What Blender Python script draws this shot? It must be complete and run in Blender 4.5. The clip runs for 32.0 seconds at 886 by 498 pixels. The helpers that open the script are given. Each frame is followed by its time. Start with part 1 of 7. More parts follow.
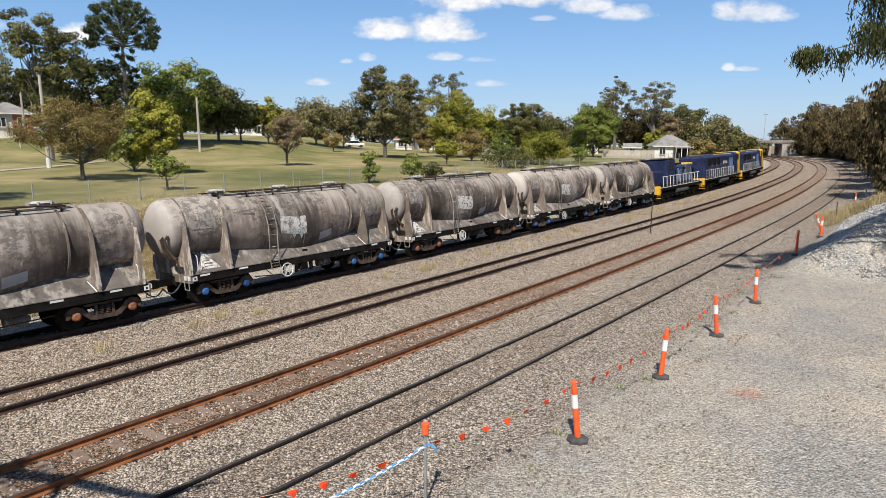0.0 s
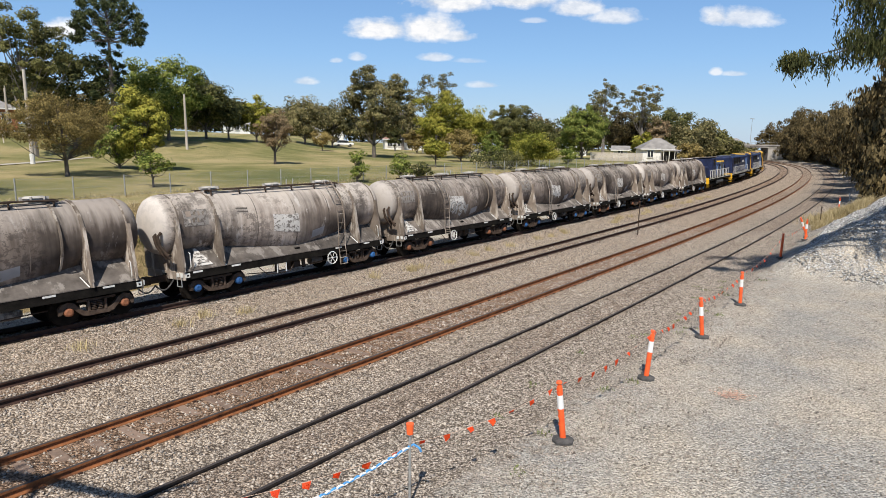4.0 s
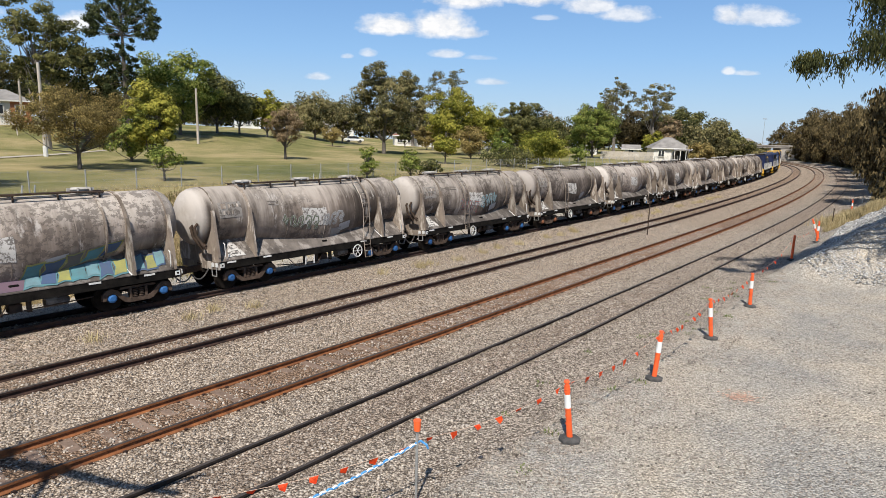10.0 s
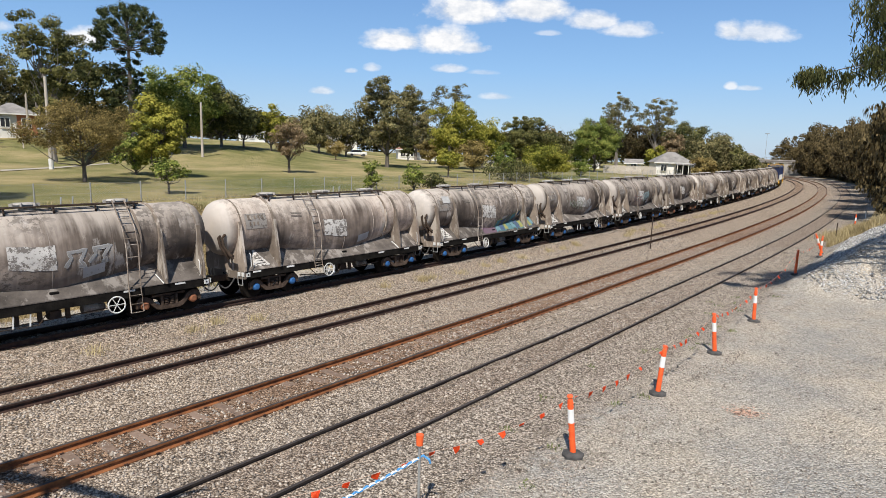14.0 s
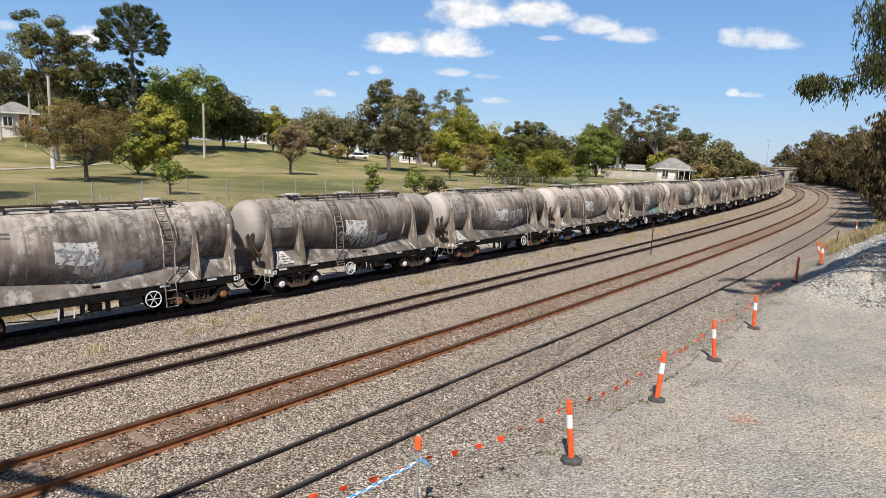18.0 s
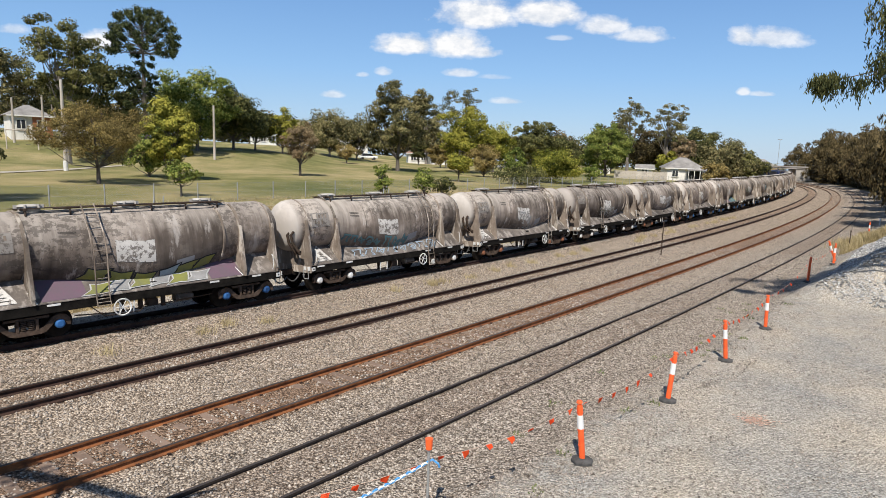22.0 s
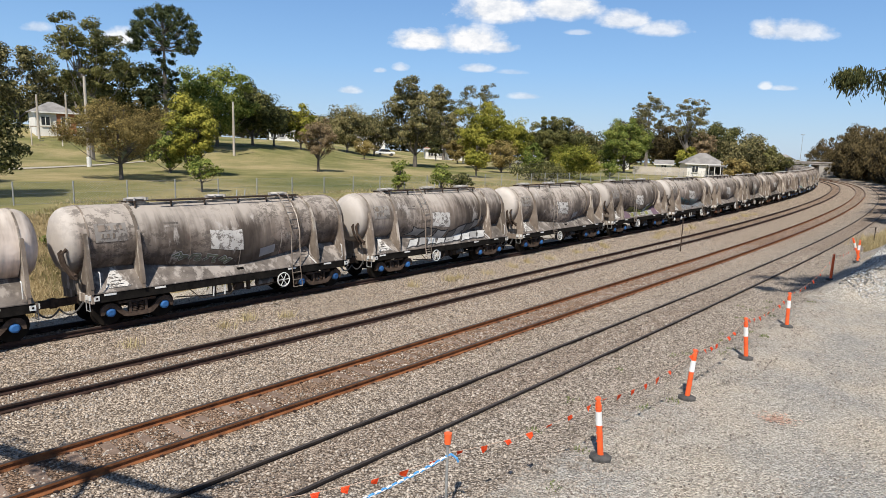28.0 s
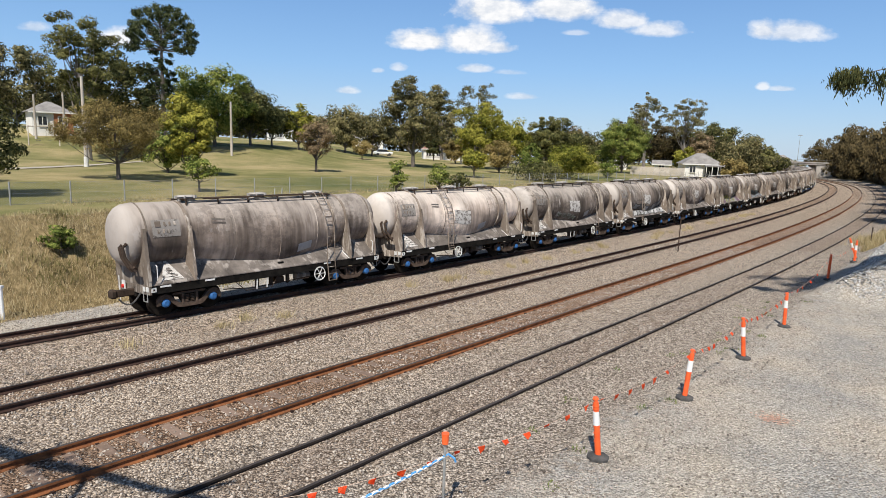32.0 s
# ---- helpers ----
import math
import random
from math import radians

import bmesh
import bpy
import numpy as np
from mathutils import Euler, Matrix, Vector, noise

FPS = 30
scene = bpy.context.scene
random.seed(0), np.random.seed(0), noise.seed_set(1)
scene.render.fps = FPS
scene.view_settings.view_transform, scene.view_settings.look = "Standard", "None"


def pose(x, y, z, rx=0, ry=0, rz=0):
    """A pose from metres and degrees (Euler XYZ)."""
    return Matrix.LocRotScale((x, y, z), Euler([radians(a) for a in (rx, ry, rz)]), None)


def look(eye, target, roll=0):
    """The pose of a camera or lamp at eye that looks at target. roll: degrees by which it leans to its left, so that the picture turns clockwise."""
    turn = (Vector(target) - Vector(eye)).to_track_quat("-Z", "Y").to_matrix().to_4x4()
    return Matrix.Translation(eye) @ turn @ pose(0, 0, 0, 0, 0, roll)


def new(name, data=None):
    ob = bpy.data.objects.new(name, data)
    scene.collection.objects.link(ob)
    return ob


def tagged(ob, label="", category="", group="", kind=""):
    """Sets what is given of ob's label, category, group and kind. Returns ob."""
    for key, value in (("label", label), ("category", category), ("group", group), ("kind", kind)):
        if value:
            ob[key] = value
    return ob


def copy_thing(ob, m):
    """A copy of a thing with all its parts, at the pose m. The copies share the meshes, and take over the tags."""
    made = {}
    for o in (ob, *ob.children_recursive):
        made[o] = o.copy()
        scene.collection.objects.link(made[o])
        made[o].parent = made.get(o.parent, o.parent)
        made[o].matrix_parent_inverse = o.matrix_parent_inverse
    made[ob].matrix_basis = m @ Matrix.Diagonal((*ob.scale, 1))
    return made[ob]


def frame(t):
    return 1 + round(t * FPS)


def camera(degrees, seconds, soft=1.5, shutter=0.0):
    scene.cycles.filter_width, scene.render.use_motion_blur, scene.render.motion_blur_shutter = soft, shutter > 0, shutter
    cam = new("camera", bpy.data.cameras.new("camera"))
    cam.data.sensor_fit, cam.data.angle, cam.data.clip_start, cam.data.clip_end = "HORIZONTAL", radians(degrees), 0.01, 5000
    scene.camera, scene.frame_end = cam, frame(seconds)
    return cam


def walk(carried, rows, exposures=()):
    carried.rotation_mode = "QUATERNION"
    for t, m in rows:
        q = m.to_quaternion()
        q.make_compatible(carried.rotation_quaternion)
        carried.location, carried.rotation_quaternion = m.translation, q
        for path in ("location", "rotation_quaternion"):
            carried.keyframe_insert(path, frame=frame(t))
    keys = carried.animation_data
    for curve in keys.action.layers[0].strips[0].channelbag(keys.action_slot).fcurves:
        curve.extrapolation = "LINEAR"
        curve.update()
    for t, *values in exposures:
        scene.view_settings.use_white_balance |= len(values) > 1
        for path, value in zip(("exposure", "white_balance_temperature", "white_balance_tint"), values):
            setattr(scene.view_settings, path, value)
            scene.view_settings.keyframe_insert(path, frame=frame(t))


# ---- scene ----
# The eye's place, then tilt, lean and turn in degrees, every half second.
PATH = (
    (0.0, -0.008, -0.013, 6.162, 79.780, 0.144, 0.005), (0.5, -0.003, -0.013, 6.162, 79.778, 0.125, -0.126), (1.0, 0.000, -0.008, 6.159, 79.787, 0.132, -0.258),
    (1.5, 0.005, -0.001, 6.155, 79.836, 0.180, -0.402), (2.0, 0.009, 0.006, 6.150, 79.863, 0.290, -0.548), (2.5, 0.014, 0.014, 6.146, 79.875, 0.353, -0.708),
    (3.0, 0.018, 0.025, 6.139, 79.894, 0.410, -0.853), (3.5, 0.026, 0.034, 6.132, 79.888, 0.580, -0.968), (5.5, 0.023, 0.023, 6.145, 79.555, 1.396, -1.201),
    (6.0, 0.021, 0.024, 6.145, 79.473, 1.380, -1.128), (6.5, 0.019, 0.023, 6.147, 79.400, 1.411, -1.050), (7.0, 0.018, 0.025, 6.145, 79.348, 1.448, -0.886),
    (7.5, 0.017, 0.025, 6.145, 79.332, 1.461, -0.745), (8.0, 0.014, 0.020, 6.147, 79.315, 1.471, -0.587), (8.5, 0.013, 0.021, 6.147, 79.318, 1.477, -0.470),
    (9.0, 0.011, 0.019, 6.149, 79.341, 1.467, -0.409), (9.5, 0.009, 0.018, 6.150, 79.409, 1.451, -0.360), (10.0, 0.007, 0.016, 6.150, 79.539, 1.444, -0.294),
    (10.5, 0.006, 0.014, 6.154, 79.720, 1.410, -0.209), (11.0, 0.005, 0.011, 6.157, 79.936, 1.359, -0.108), (11.5, 0.004, 0.011, 6.158, 80.209, 1.342, -0.041),
    (12.0, 0.002, 0.008, 6.158, 80.452, 1.339, -0.007), (12.5, 0.001, 0.007, 6.158, 80.674, 1.403, 0.009), (13.0, 0.001, 0.003, 6.159, 80.755, 1.487, 0.004),
    (13.5, 0.000, 0.001, 6.159, 80.764, 1.549, 0.004), (14.0, -0.002, -0.002, 6.158, 80.774, 1.571, -0.012), (14.5, -0.001, -0.007, 6.158, 80.826, 1.589, -0.029),
    (16.5, -0.011, -0.009, 6.163, 80.978, 1.894, -0.039), (17.0, -0.007, -0.012, 6.163, 80.989, 1.996, 0.003), (17.5, -0.003, -0.011, 6.163, 81.022, 2.072, 0.035),
    (18.0, -0.001, -0.010, 6.162, 81.094, 2.189, 0.049), (18.5, 0.001, -0.012, 6.164, 81.098, 2.223, 0.031), (19.0, 0.000, -0.013, 6.166, 81.119, 2.248, -0.002),
    (19.5, -0.002, -0.013, 6.164, 81.128, 2.244, 0.010), (20.0, -0.004, -0.017, 6.165, 81.144, 2.187, 0.116), (20.5, -0.009, -0.021, 6.167, 81.157, 2.108, 0.223),
    (21.0, -0.015, -0.027, 6.170, 81.159, 2.031, 0.417), (21.5, -0.018, -0.031, 6.170, 81.150, 1.928, 0.669), (22.0, -0.026, -0.037, 6.171, 81.114, 1.925, 0.881),
    (22.5, -0.032, -0.044, 6.172, 81.091, 1.922, 1.097), (23.0, -0.037, -0.053, 6.176, 81.064, 1.925, 1.300), (23.5, -0.042, -0.057, 6.178, 81.002, 1.930, 1.505),
    (24.0, -0.048, -0.062, 6.179, 80.982, 1.909, 1.726), (24.5, -0.054, -0.068, 6.179, 80.926, 1.819, 1.908), (25.0, -0.060, -0.074, 6.180, 80.856, 1.777, 2.022),
    (25.5, -0.064, -0.072, 6.175, 80.832, 1.799, 2.125), (27.5, -0.072, -0.085, 6.178, 80.669, 1.844, 2.387), (28.0, -0.068, -0.089, 6.184, 80.671, 1.865, 2.433),
    (28.5, -0.063, -0.089, 6.187, 80.674, 1.895, 2.523), (29.0, -0.060, -0.090, 6.187, 80.676, 1.904, 2.541), (29.5, -0.058, -0.091, 6.189, 80.682, 1.915, 2.512),
    (30.0, -0.056, -0.089, 6.188, 80.693, 1.913, 2.453), (30.5, -0.056, -0.088, 6.186, 80.729, 1.905, 2.415), (31.0, -0.055, -0.086, 6.183, 80.711, 1.903, 2.395),
    (31.5, -0.057, -0.084, 6.181, 80.692, 1.888, 2.316), (32.0, -0.059, -0.078, 6.177, 80.693, 1.900, 2.244),
)

cam = camera(70.95, 32.0, soft=0.82)


def eye(x, y, z, tilt, lean, turn):
    return pose(x, y, z, 0, 0, turn) @ pose(0, 0, 0, tilt) @ pose(0, 0, 0, 0, 0, lean)


walk(cam, [(r[0], eye(*r[1:])) for r in PATH], exposures=((0.0, 0.28), (32.0, 0.28)))

# ---- light ----
SUN_TURN, SUN_HIGH = 190.0, 52.5      # where the sun stands: degrees from +y towards +x, and above the ground
sun_data = bpy.data.lights.new("sun", "SUN")
sun_data.energy, sun_data.angle, sun_data.color = 5.0, radians(0.55), (1.0, 0.95, 0.87)
sun = new("sun", sun_data)
sd = Vector((math.sin(radians(SUN_TURN)) * math.cos(radians(SUN_HIGH)), math.cos(radians(SUN_TURN)) * math.cos(radians(SUN_HIGH)), math.sin(radians(SUN_HIGH))))
sun.matrix_basis = look(sd * 200, (0, 0, 0))


# ---- node helpers ----
def nodes_of(m):
    m.use_nodes = True
    t = m.node_tree
    t.nodes.clear()
    return t


def N(t, kind, **kw):
    n = t.nodes.new(kind)
    for k, v in kw.items():
        if k in n.inputs:
            n.inputs[k].default_value = v
    return n


def L(t, a, ao, b, bi):
    t.links.new(a.outputs[ao], b.inputs[bi])


def ramp(t, src, so, stops):
    r = t.nodes.new("ShaderNodeValToRGB")
    e = r.color_ramp.elements
    while len(e) < len(stops):
        e.new(0.5)
    for q, (pos, col) in zip(e, stops):
        q.position = pos
        q.color = (*col, 1) if len(col) == 3 else col
    L(t, src, so, r, 0)
    return r


def mixc(t, a, b, fac, mode="MIX"):
    m = t.nodes.new("ShaderNodeMix")
    m.data_type, m.blend_type = "RGBA", mode
    for val, sock in ((fac, 0), (a, 6), (b, 7)):
        if isinstance(val, tuple) and len(val) == 2:
            t.links.new(val[0].outputs[val[1]], m.inputs[sock])
        elif isinstance(val, tuple):
            m.inputs[sock].default_value = (*val, 1)
        else:
            m.inputs[sock].default_value = val
    return (m, 2)


def noise_of(t, scale, detail=3.0, rough=0.55, coord=None, stretch=None):
    n = N(t, "ShaderNodeTexNoise", Scale=scale, Detail=detail, Roughness=rough)
    c = coord or t.nodes.new("ShaderNodeTexCoord")
    if stretch:
        mp = N(t, "ShaderNodeMapping", Scale=stretch)
        L(t, c, "Object", mp, 0)
        L(t, mp, 0, n, 0)
    else:
        L(t, c, "Object", n, 0)
    return n


def finish(t, colour, rough=0.8, metal=0.0, bump=None, spec=0.3, strength=0.3, distance=0.02, trans=0.0):
    b = N(t, "ShaderNodeBsdfPrincipled", Roughness=rough, Metallic=metal)
    b.inputs["Specular IOR Level"].default_value = spec
    if isinstance(colour, tuple) and len(colour) == 2:
        t.links.new(colour[0].outputs[colour[1]], b.inputs["Base Color"])
    else:
        b.inputs["Base Color"].default_value = (*colour, 1)
    if bump:
        bp = N(t, "ShaderNodeBump", Strength=strength, Distance=distance)
        t.links.new(bump[0].outputs[bump[1]], bp.inputs["Height"])
        L(t, bp, 0, b, "Normal")
    o = t.nodes.new("ShaderNodeOutputMaterial")
    if trans > 0:
        tr = t.nodes.new("ShaderNodeBsdfTranslucent")
        if isinstance(colour, tuple) and len(colour) == 2:
            t.links.new(colour[0].outputs[colour[1]], tr.inputs[0])
        mx = N(t, "ShaderNodeMixShader", Fac=trans)
        L(t, b, 0, mx, 1)
        L(t, tr, 0, mx, 2)
        L(t, mx, 0, o, 0)
    else:
        L(t, b, 0, o, 0)
    return b


def simple(name, dark, light, scale=6.0, rough=0.7, metal=0.0, spec=0.3, strength=0.15, stretch=None, by_object=0.0, trans=0.0):
    """A worn surface between two colours, with grain at two sizes."""
    m = bpy.data.materials.new(name)
    t = nodes_of(m)
    big = noise_of(t, scale, 4.0, 0.6, stretch=stretch)
    fine = noise_of(t, scale * 9, 3.0, 0.6)
    add = N(t, "ShaderNodeMath")
    add.operation = "MULTIPLY_ADD"
    L(t, fine, 0, add, 0)
    add.inputs[1].default_value = 0.35
    L(t, big, 0, add, 2)
    src, so = add, 0
    if by_object:
        oi = t.nodes.new("ShaderNodeObjectInfo")
        a2 = N(t, "ShaderNodeMath")
        a2.operation = "MULTIPLY_ADD"
        L(t, oi, "Random", a2, 0)
        a2.inputs[1].default_value = by_object
        L(t, add, 0, a2, 2)
        src = a2
    r = ramp(t, src, so, ((0.45, dark), (0.95 + by_object, light)) if not by_object else ((0.45, dark), (1.0, light)))
    finish(t, (r, 0), rough, metal, (fine, 0), spec, strength, 0.01, trans)
    return m

# ---- sky ----
world = bpy.data.worlds.new("sky")
scene.world = world
world.use_nodes = True
wt = world.node_tree
wt.nodes.clear()
sky = wt.nodes.new("ShaderNodeTexSky")
sky.sky_type, sky.sun_disc = "NISHITA", False
sky.sun_elevation, sky.sun_rotation = radians(SUN_HIGH), radians(SUN_TURN)
sky.air_density, sky.dust_density, sky.ozone_density = 1.0, 0.3, 1.8
# fair-weather clouds: centre and half size of each, as x/y and z/y of the way to it
CLOUDS = ((-0.078, 0.158, 0.058, 0.023, 1.0), (-0.008, 0.159, 0.062, 0.033, 1.0), (0.03, 0.153, 0.04, 0.016, 0.9), (0.028, 0.206, 0.078, 0.036, 1.0), (0.125, 0.210, 0.07, 0.030, 1.0), (0.225, 0.196, 0.05, 0.022, 0.85), (0.275, 0.184, 0.05, 0.020, 0.75), (0.155, 0.178, 0.022, 0.006, 0.45),
          (0.435, 0.186, 0.03, 0.022, 0.85), (0.475, 0.185, 0.06, 0.024, 0.75), (0.004, 0.121, 0.030, 0.010, 0.7), (0.055, 0.117, 0.03, 0.006, 0.35), (0.442, 0.106, 0.012, 0.009, 0.75), (0.472, 0.104, 0.024, 0.006, 0.55),
          (-0.197, 0.082, 0.022, 0.009, 0.6), (-0.118, 0.119, 0.016, 0.010, 0.6), (-0.15, 0.114, 0.012, 0.006, 0.5), (-0.566, 0.150, 0.042, 0.024, 0.95), (0.079, 0.081, 0.030, 0.008, 0.6), (-0.594, 0.097, 0.04, 0.013, 0.9), (-0.70, 0.165, 0.03, 0.012, 0.5))
wc = wt.nodes.new("ShaderNodeTexCoord")
wsep = wt.nodes.new("ShaderNodeSeparateXYZ")
L(wt, wc, "Generated", wsep, 0)


def wmath(op, a, b=None, clamp=False):
    n = wt.nodes.new("ShaderNodeMath")
    n.operation, n.use_clamp = op, clamp
    for k, v in enumerate((a, b)):
        if v is None:
            continue
        if isinstance(v, (int, float)):
            n.inputs[k].default_value = v
        else:
            wt.links.new(v, n.inputs[k])
    return n.outputs[0]


ahead = wmath("MAXIMUM", wsep.outputs[1], 0.05)
wu, wv = wmath("DIVIDE", wsep.outputs[0], ahead), wmath("DIVIDE", wsep.outputs[2], ahead)
wcomb = wt.nodes.new("ShaderNodeCombineXYZ")
wt.links.new(wu, wcomb.inputs[0])
wt.links.new(wmath("MULTIPLY", wv, 1.6), wcomb.inputs[1])
puff = N(wt, "ShaderNodeTexNoise", Scale=26.0, Detail=8.0, Roughness=0.62)
L(wt, wcomb, 0, puff, 0)
lump = N(wt, "ShaderNodeTexNoise", Scale=9.0, Detail=3.0, Roughness=0.5)
L(wt, wcomb, 0, lump, 0)
ragged = wmath("MULTIPLY", wmath("SUBTRACT", wmath("ADD", puff.outputs[0], wmath("MULTIPLY", lump.outputs[0], 0.7)), 0.85), 2.6)
cover = 0.0
for u0, v0, ru, rv, amount in CLOUDS:
    du = wmath("DIVIDE", wmath("SUBTRACT", wu, u0), ru)
    dv = wmath("DIVIDE", wmath("SUBTRACT", wv, v0), rv)
    # the base of each cloud is flatter than its crown
    dv = wmath("MULTIPLY", dv, wmath("ADD", 1.0, wmath("MULTIPLY", wmath("LESS_THAN", dv, 0.0), 0.9)))
    r2 = wmath("SQRT", wmath("ADD", wmath("MULTIPLY", du, du), wmath("MULTIPLY", dv, dv)))
    inside = wmath("SUBTRACT", wmath("ADD", 1.0, wmath("MULTIPLY", ragged, 0.42)), r2)
    soft_edge = wmath("MULTIPLY", wmath("MULTIPLY", inside, 1.9, True), amount, True)
    cover = wmath("MAXIMUM", cover, soft_edge)
cover = wmath("MULTIPLY", cover, wmath("GREATER_THAN", wsep.outputs[1], 0.1))
cloud_col = ramp(wt, puff, 0, ((0.36, (6.6, 7.1, 7.9)), (0.58, (9.4, 9.4, 9.5))))
hue = wt.nodes.new("ShaderNodeHueSaturation")
hue.inputs["Saturation"].default_value = 1.12
L(wt, sky, 0, hue, "Color")
clear = wt.nodes.new("ShaderNodeValToRGB")
wt.links.new(wsep.outputs[2], clear.inputs[0])
for q, (at, col) in zip((clear.color_ramp.elements[0], clear.color_ramp.elements[1], clear.color_ramp.elements.new(0.12), clear.color_ramp.elements.new(0.3)), ((0.0, (4.1, 6.0, 8.5)), (1.0, (0.55, 1.05, 2.1)), (0.12, (2.7, 5.1, 8.9)), (0.3, (1.45, 3.2, 6.9)))):
    q.position, q.color = at, (*col, 1)
tinted = mixc(wt, (hue, 0), (clear, 0), 0.7)
skymix = mixc(wt, tinted, (cloud_col, 0), 0.0)
wt.links.new(cover, skymix[0].inputs[0])
bg = N(wt, "ShaderNodeBackground", Strength=0.087)
wt.links.new(skymix[0].outputs[2], bg.inputs[0])
wo = wt.nodes.new("ShaderNodeOutputWorld")
L(wt, bg, 0, wo, 0)

# ---- plan: the tracks follow one curve; s runs along it, o across it to the camera's side ----
KNOT_S = (-20, 10, 40, 60, 80, 100, 125, 150, 180, 220)
BEND = (0.093, 0.038, 0.137, 0.12, 0.112, 0.149, 0.161, 0.279, 0.415, 0.551)
S0, S1, DS = -70.0, 330.0, 0.5
cs = np.arange(S0, S1 + DS, DS)
ck = np.interp(cs, KNOT_S, BEND) * 0.01
ck[cs > 240] = 0.0
cth = 0.8832 + np.cumsum(ck) * DS
cth -= np.interp(0.0, cs, cth) - 0.8832
cx, cy = np.cumsum(np.cos(cth)) * DS, np.cumsum(np.sin(cth)) * DS
cx += -3.0 - np.interp(0.0, cs, cx)
cy += 22.795 - np.interp(0.0, cs, cy)


def on_curve(s, o=0.0, z=0.0):
    """A place at s along the tracks and o metres to the camera's side of the second track."""
    th = np.interp(s, cs, cth)
    return Vector((np.interp(s, cs, cx) + math.sin(th) * o, np.interp(s, cs, cy) - math.cos(th) * o, z))


def heading(s):
    return math.degrees(np.interp(s, cs, cth))


A_UP = 0.10      # the far track lies a little higher


def off_a(s):
    return -4.6


def off_c(s):
    return 4.2


def off_d(s):
    u = min(max(s, -40), 130) / 100
    return 7.577 + 0.926 * u - 0.629 * u * u


TRACKS = (("track_main_far", lambda s: off_a(s), 0.14), ("track_main_near", lambda s: 0.0, 0.12), ("track_rusty", lambda s: off_c(s), 0.07), ("track_siding", lambda s: off_d(s), 0.08))


def place(bearing, dist, z=0.0):
    """A place by its bearing from the camera's stand, in degrees to the right of +y."""
    return Vector((math.sin(radians(bearing)) * dist, math.cos(radians(bearing)) * dist, z))

# ---- mesh helpers ----
def part(name, bm, mat, parent=None, label="", smooth=False):
    """One mesh object from a bmesh, under a thing or a part."""
    me = bpy.data.meshes.new(name)
    bm.to_mesh(me)
    bm.free()
    if smooth:
        me.polygons.foreach_set("use_smooth", [True] * len(me.polygons))
    me.materials.append(mat)
    ob = new(name, me)
    if parent:
        ob.parent = parent
    if label:
        ob["label"] = label
    return ob


def again(src, m, parent=None):
    """Another object on the same mesh."""
    ob = new(src.name.split(".")[0], src.data)
    ob.matrix_basis = m
    if parent:
        ob.parent = parent
    return ob


def raw(name, verts, faces, mat, parent=None, smooth=False):
    me = bpy.data.meshes.new(name)
    me.from_pydata(verts, [], faces)
    if smooth:
        me.polygons.foreach_set("use_smooth", [True] * len(me.polygons))
    me.materials.append(mat)
    ob = new(name, me)
    if parent:
        ob.parent = parent
    return ob


def quads(name, v4, mat, parent=None):
    """A mesh of loose quads from an array of n x 4 x 3."""
    n = len(v4)
    me = bpy.data.meshes.new(name)
    me.vertices.add(n * 4)
    me.vertices.foreach_set("co", np.asarray(v4, dtype=np.float32).ravel())
    me.loops.add(n * 4)
    me.loops.foreach_set("vertex_index", np.arange(n * 4, dtype=np.int32))
    me.polygons.add(n)
    me.polygons.foreach_set("loop_start", np.arange(0, n * 4, 4, dtype=np.int32))
    me.update(calc_edges=True)
    me.validate()
    me.materials.append(mat)
    ob = new(name, me)
    if parent:
        ob.parent = parent
    return ob


def add_box(bm, size, m=None, bevel=0.0):
    r = bmesh.ops.create_cube(bm, size=1.0, matrix=(m or Matrix()) @ Matrix.Diagonal((*size, 1)))
    if bevel:
        es = list({e for v in r["verts"] for e in v.link_edges})
        bmesh.ops.bevel(bm, geom=es, offset=bevel, segments=1, affect="EDGES")
    return r


def box(size, m=None, bevel=0.0):
    bm = bmesh.new()
    add_box(bm, size, m, bevel)
    return bm


def add_tube(bm, a, b, r0, r1=None, n=8, caps=True):
    a, b = Vector(a), Vector(b)
    d = b - a
    if d.length < 1e-6:
        return
    m = Matrix.Translation((a + b) / 2) @ d.to_track_quat("Z", "Y").to_matrix().to_4x4()
    bmesh.ops.create_cone(bm, cap_ends=caps, segments=n, radius1=r0, radius2=r0 if r1 is None else r1, depth=d.length, matrix=m)


def tube(a, b, r0, r1=None, n=8):
    bm = bmesh.new()
    add_tube(bm, a, b, r0, r1, n)
    return bm


def add_poly_tube(bm, pts, r, n=6):
    """One bent tube through the points."""
    rings = []
    for i, p in enumerate(pts):
        d = (Vector(pts[min(i + 1, len(pts) - 1)]) - Vector(pts[max(i - 1, 0)])).normalized()
        u = d.cross(Vector((0.31, 0.22, 0.92)) if abs(d.z) < 0.85 else Vector((0.92, 0.31, 0.2))).normalized()
        w = d.cross(u)
        rings.append([bm.verts.new(Vector(p) + (u * math.cos(2 * math.pi * k / n) + w * math.sin(2 * math.pi * k / n)) * r) for k in range(n)])
    for a, b in zip(rings[:-1], rings[1:]):
        shift = min(range(n), key=lambda j: (a[0].co - b[j].co).length)
        for k in range(n):
            bm.faces.new((a[k], a[(k + 1) % n], b[(k + 1 + shift) % n], b[(k + shift) % n]))
    bm.faces.new(list(reversed(rings[0])))
    bm.faces.new(rings[-1])


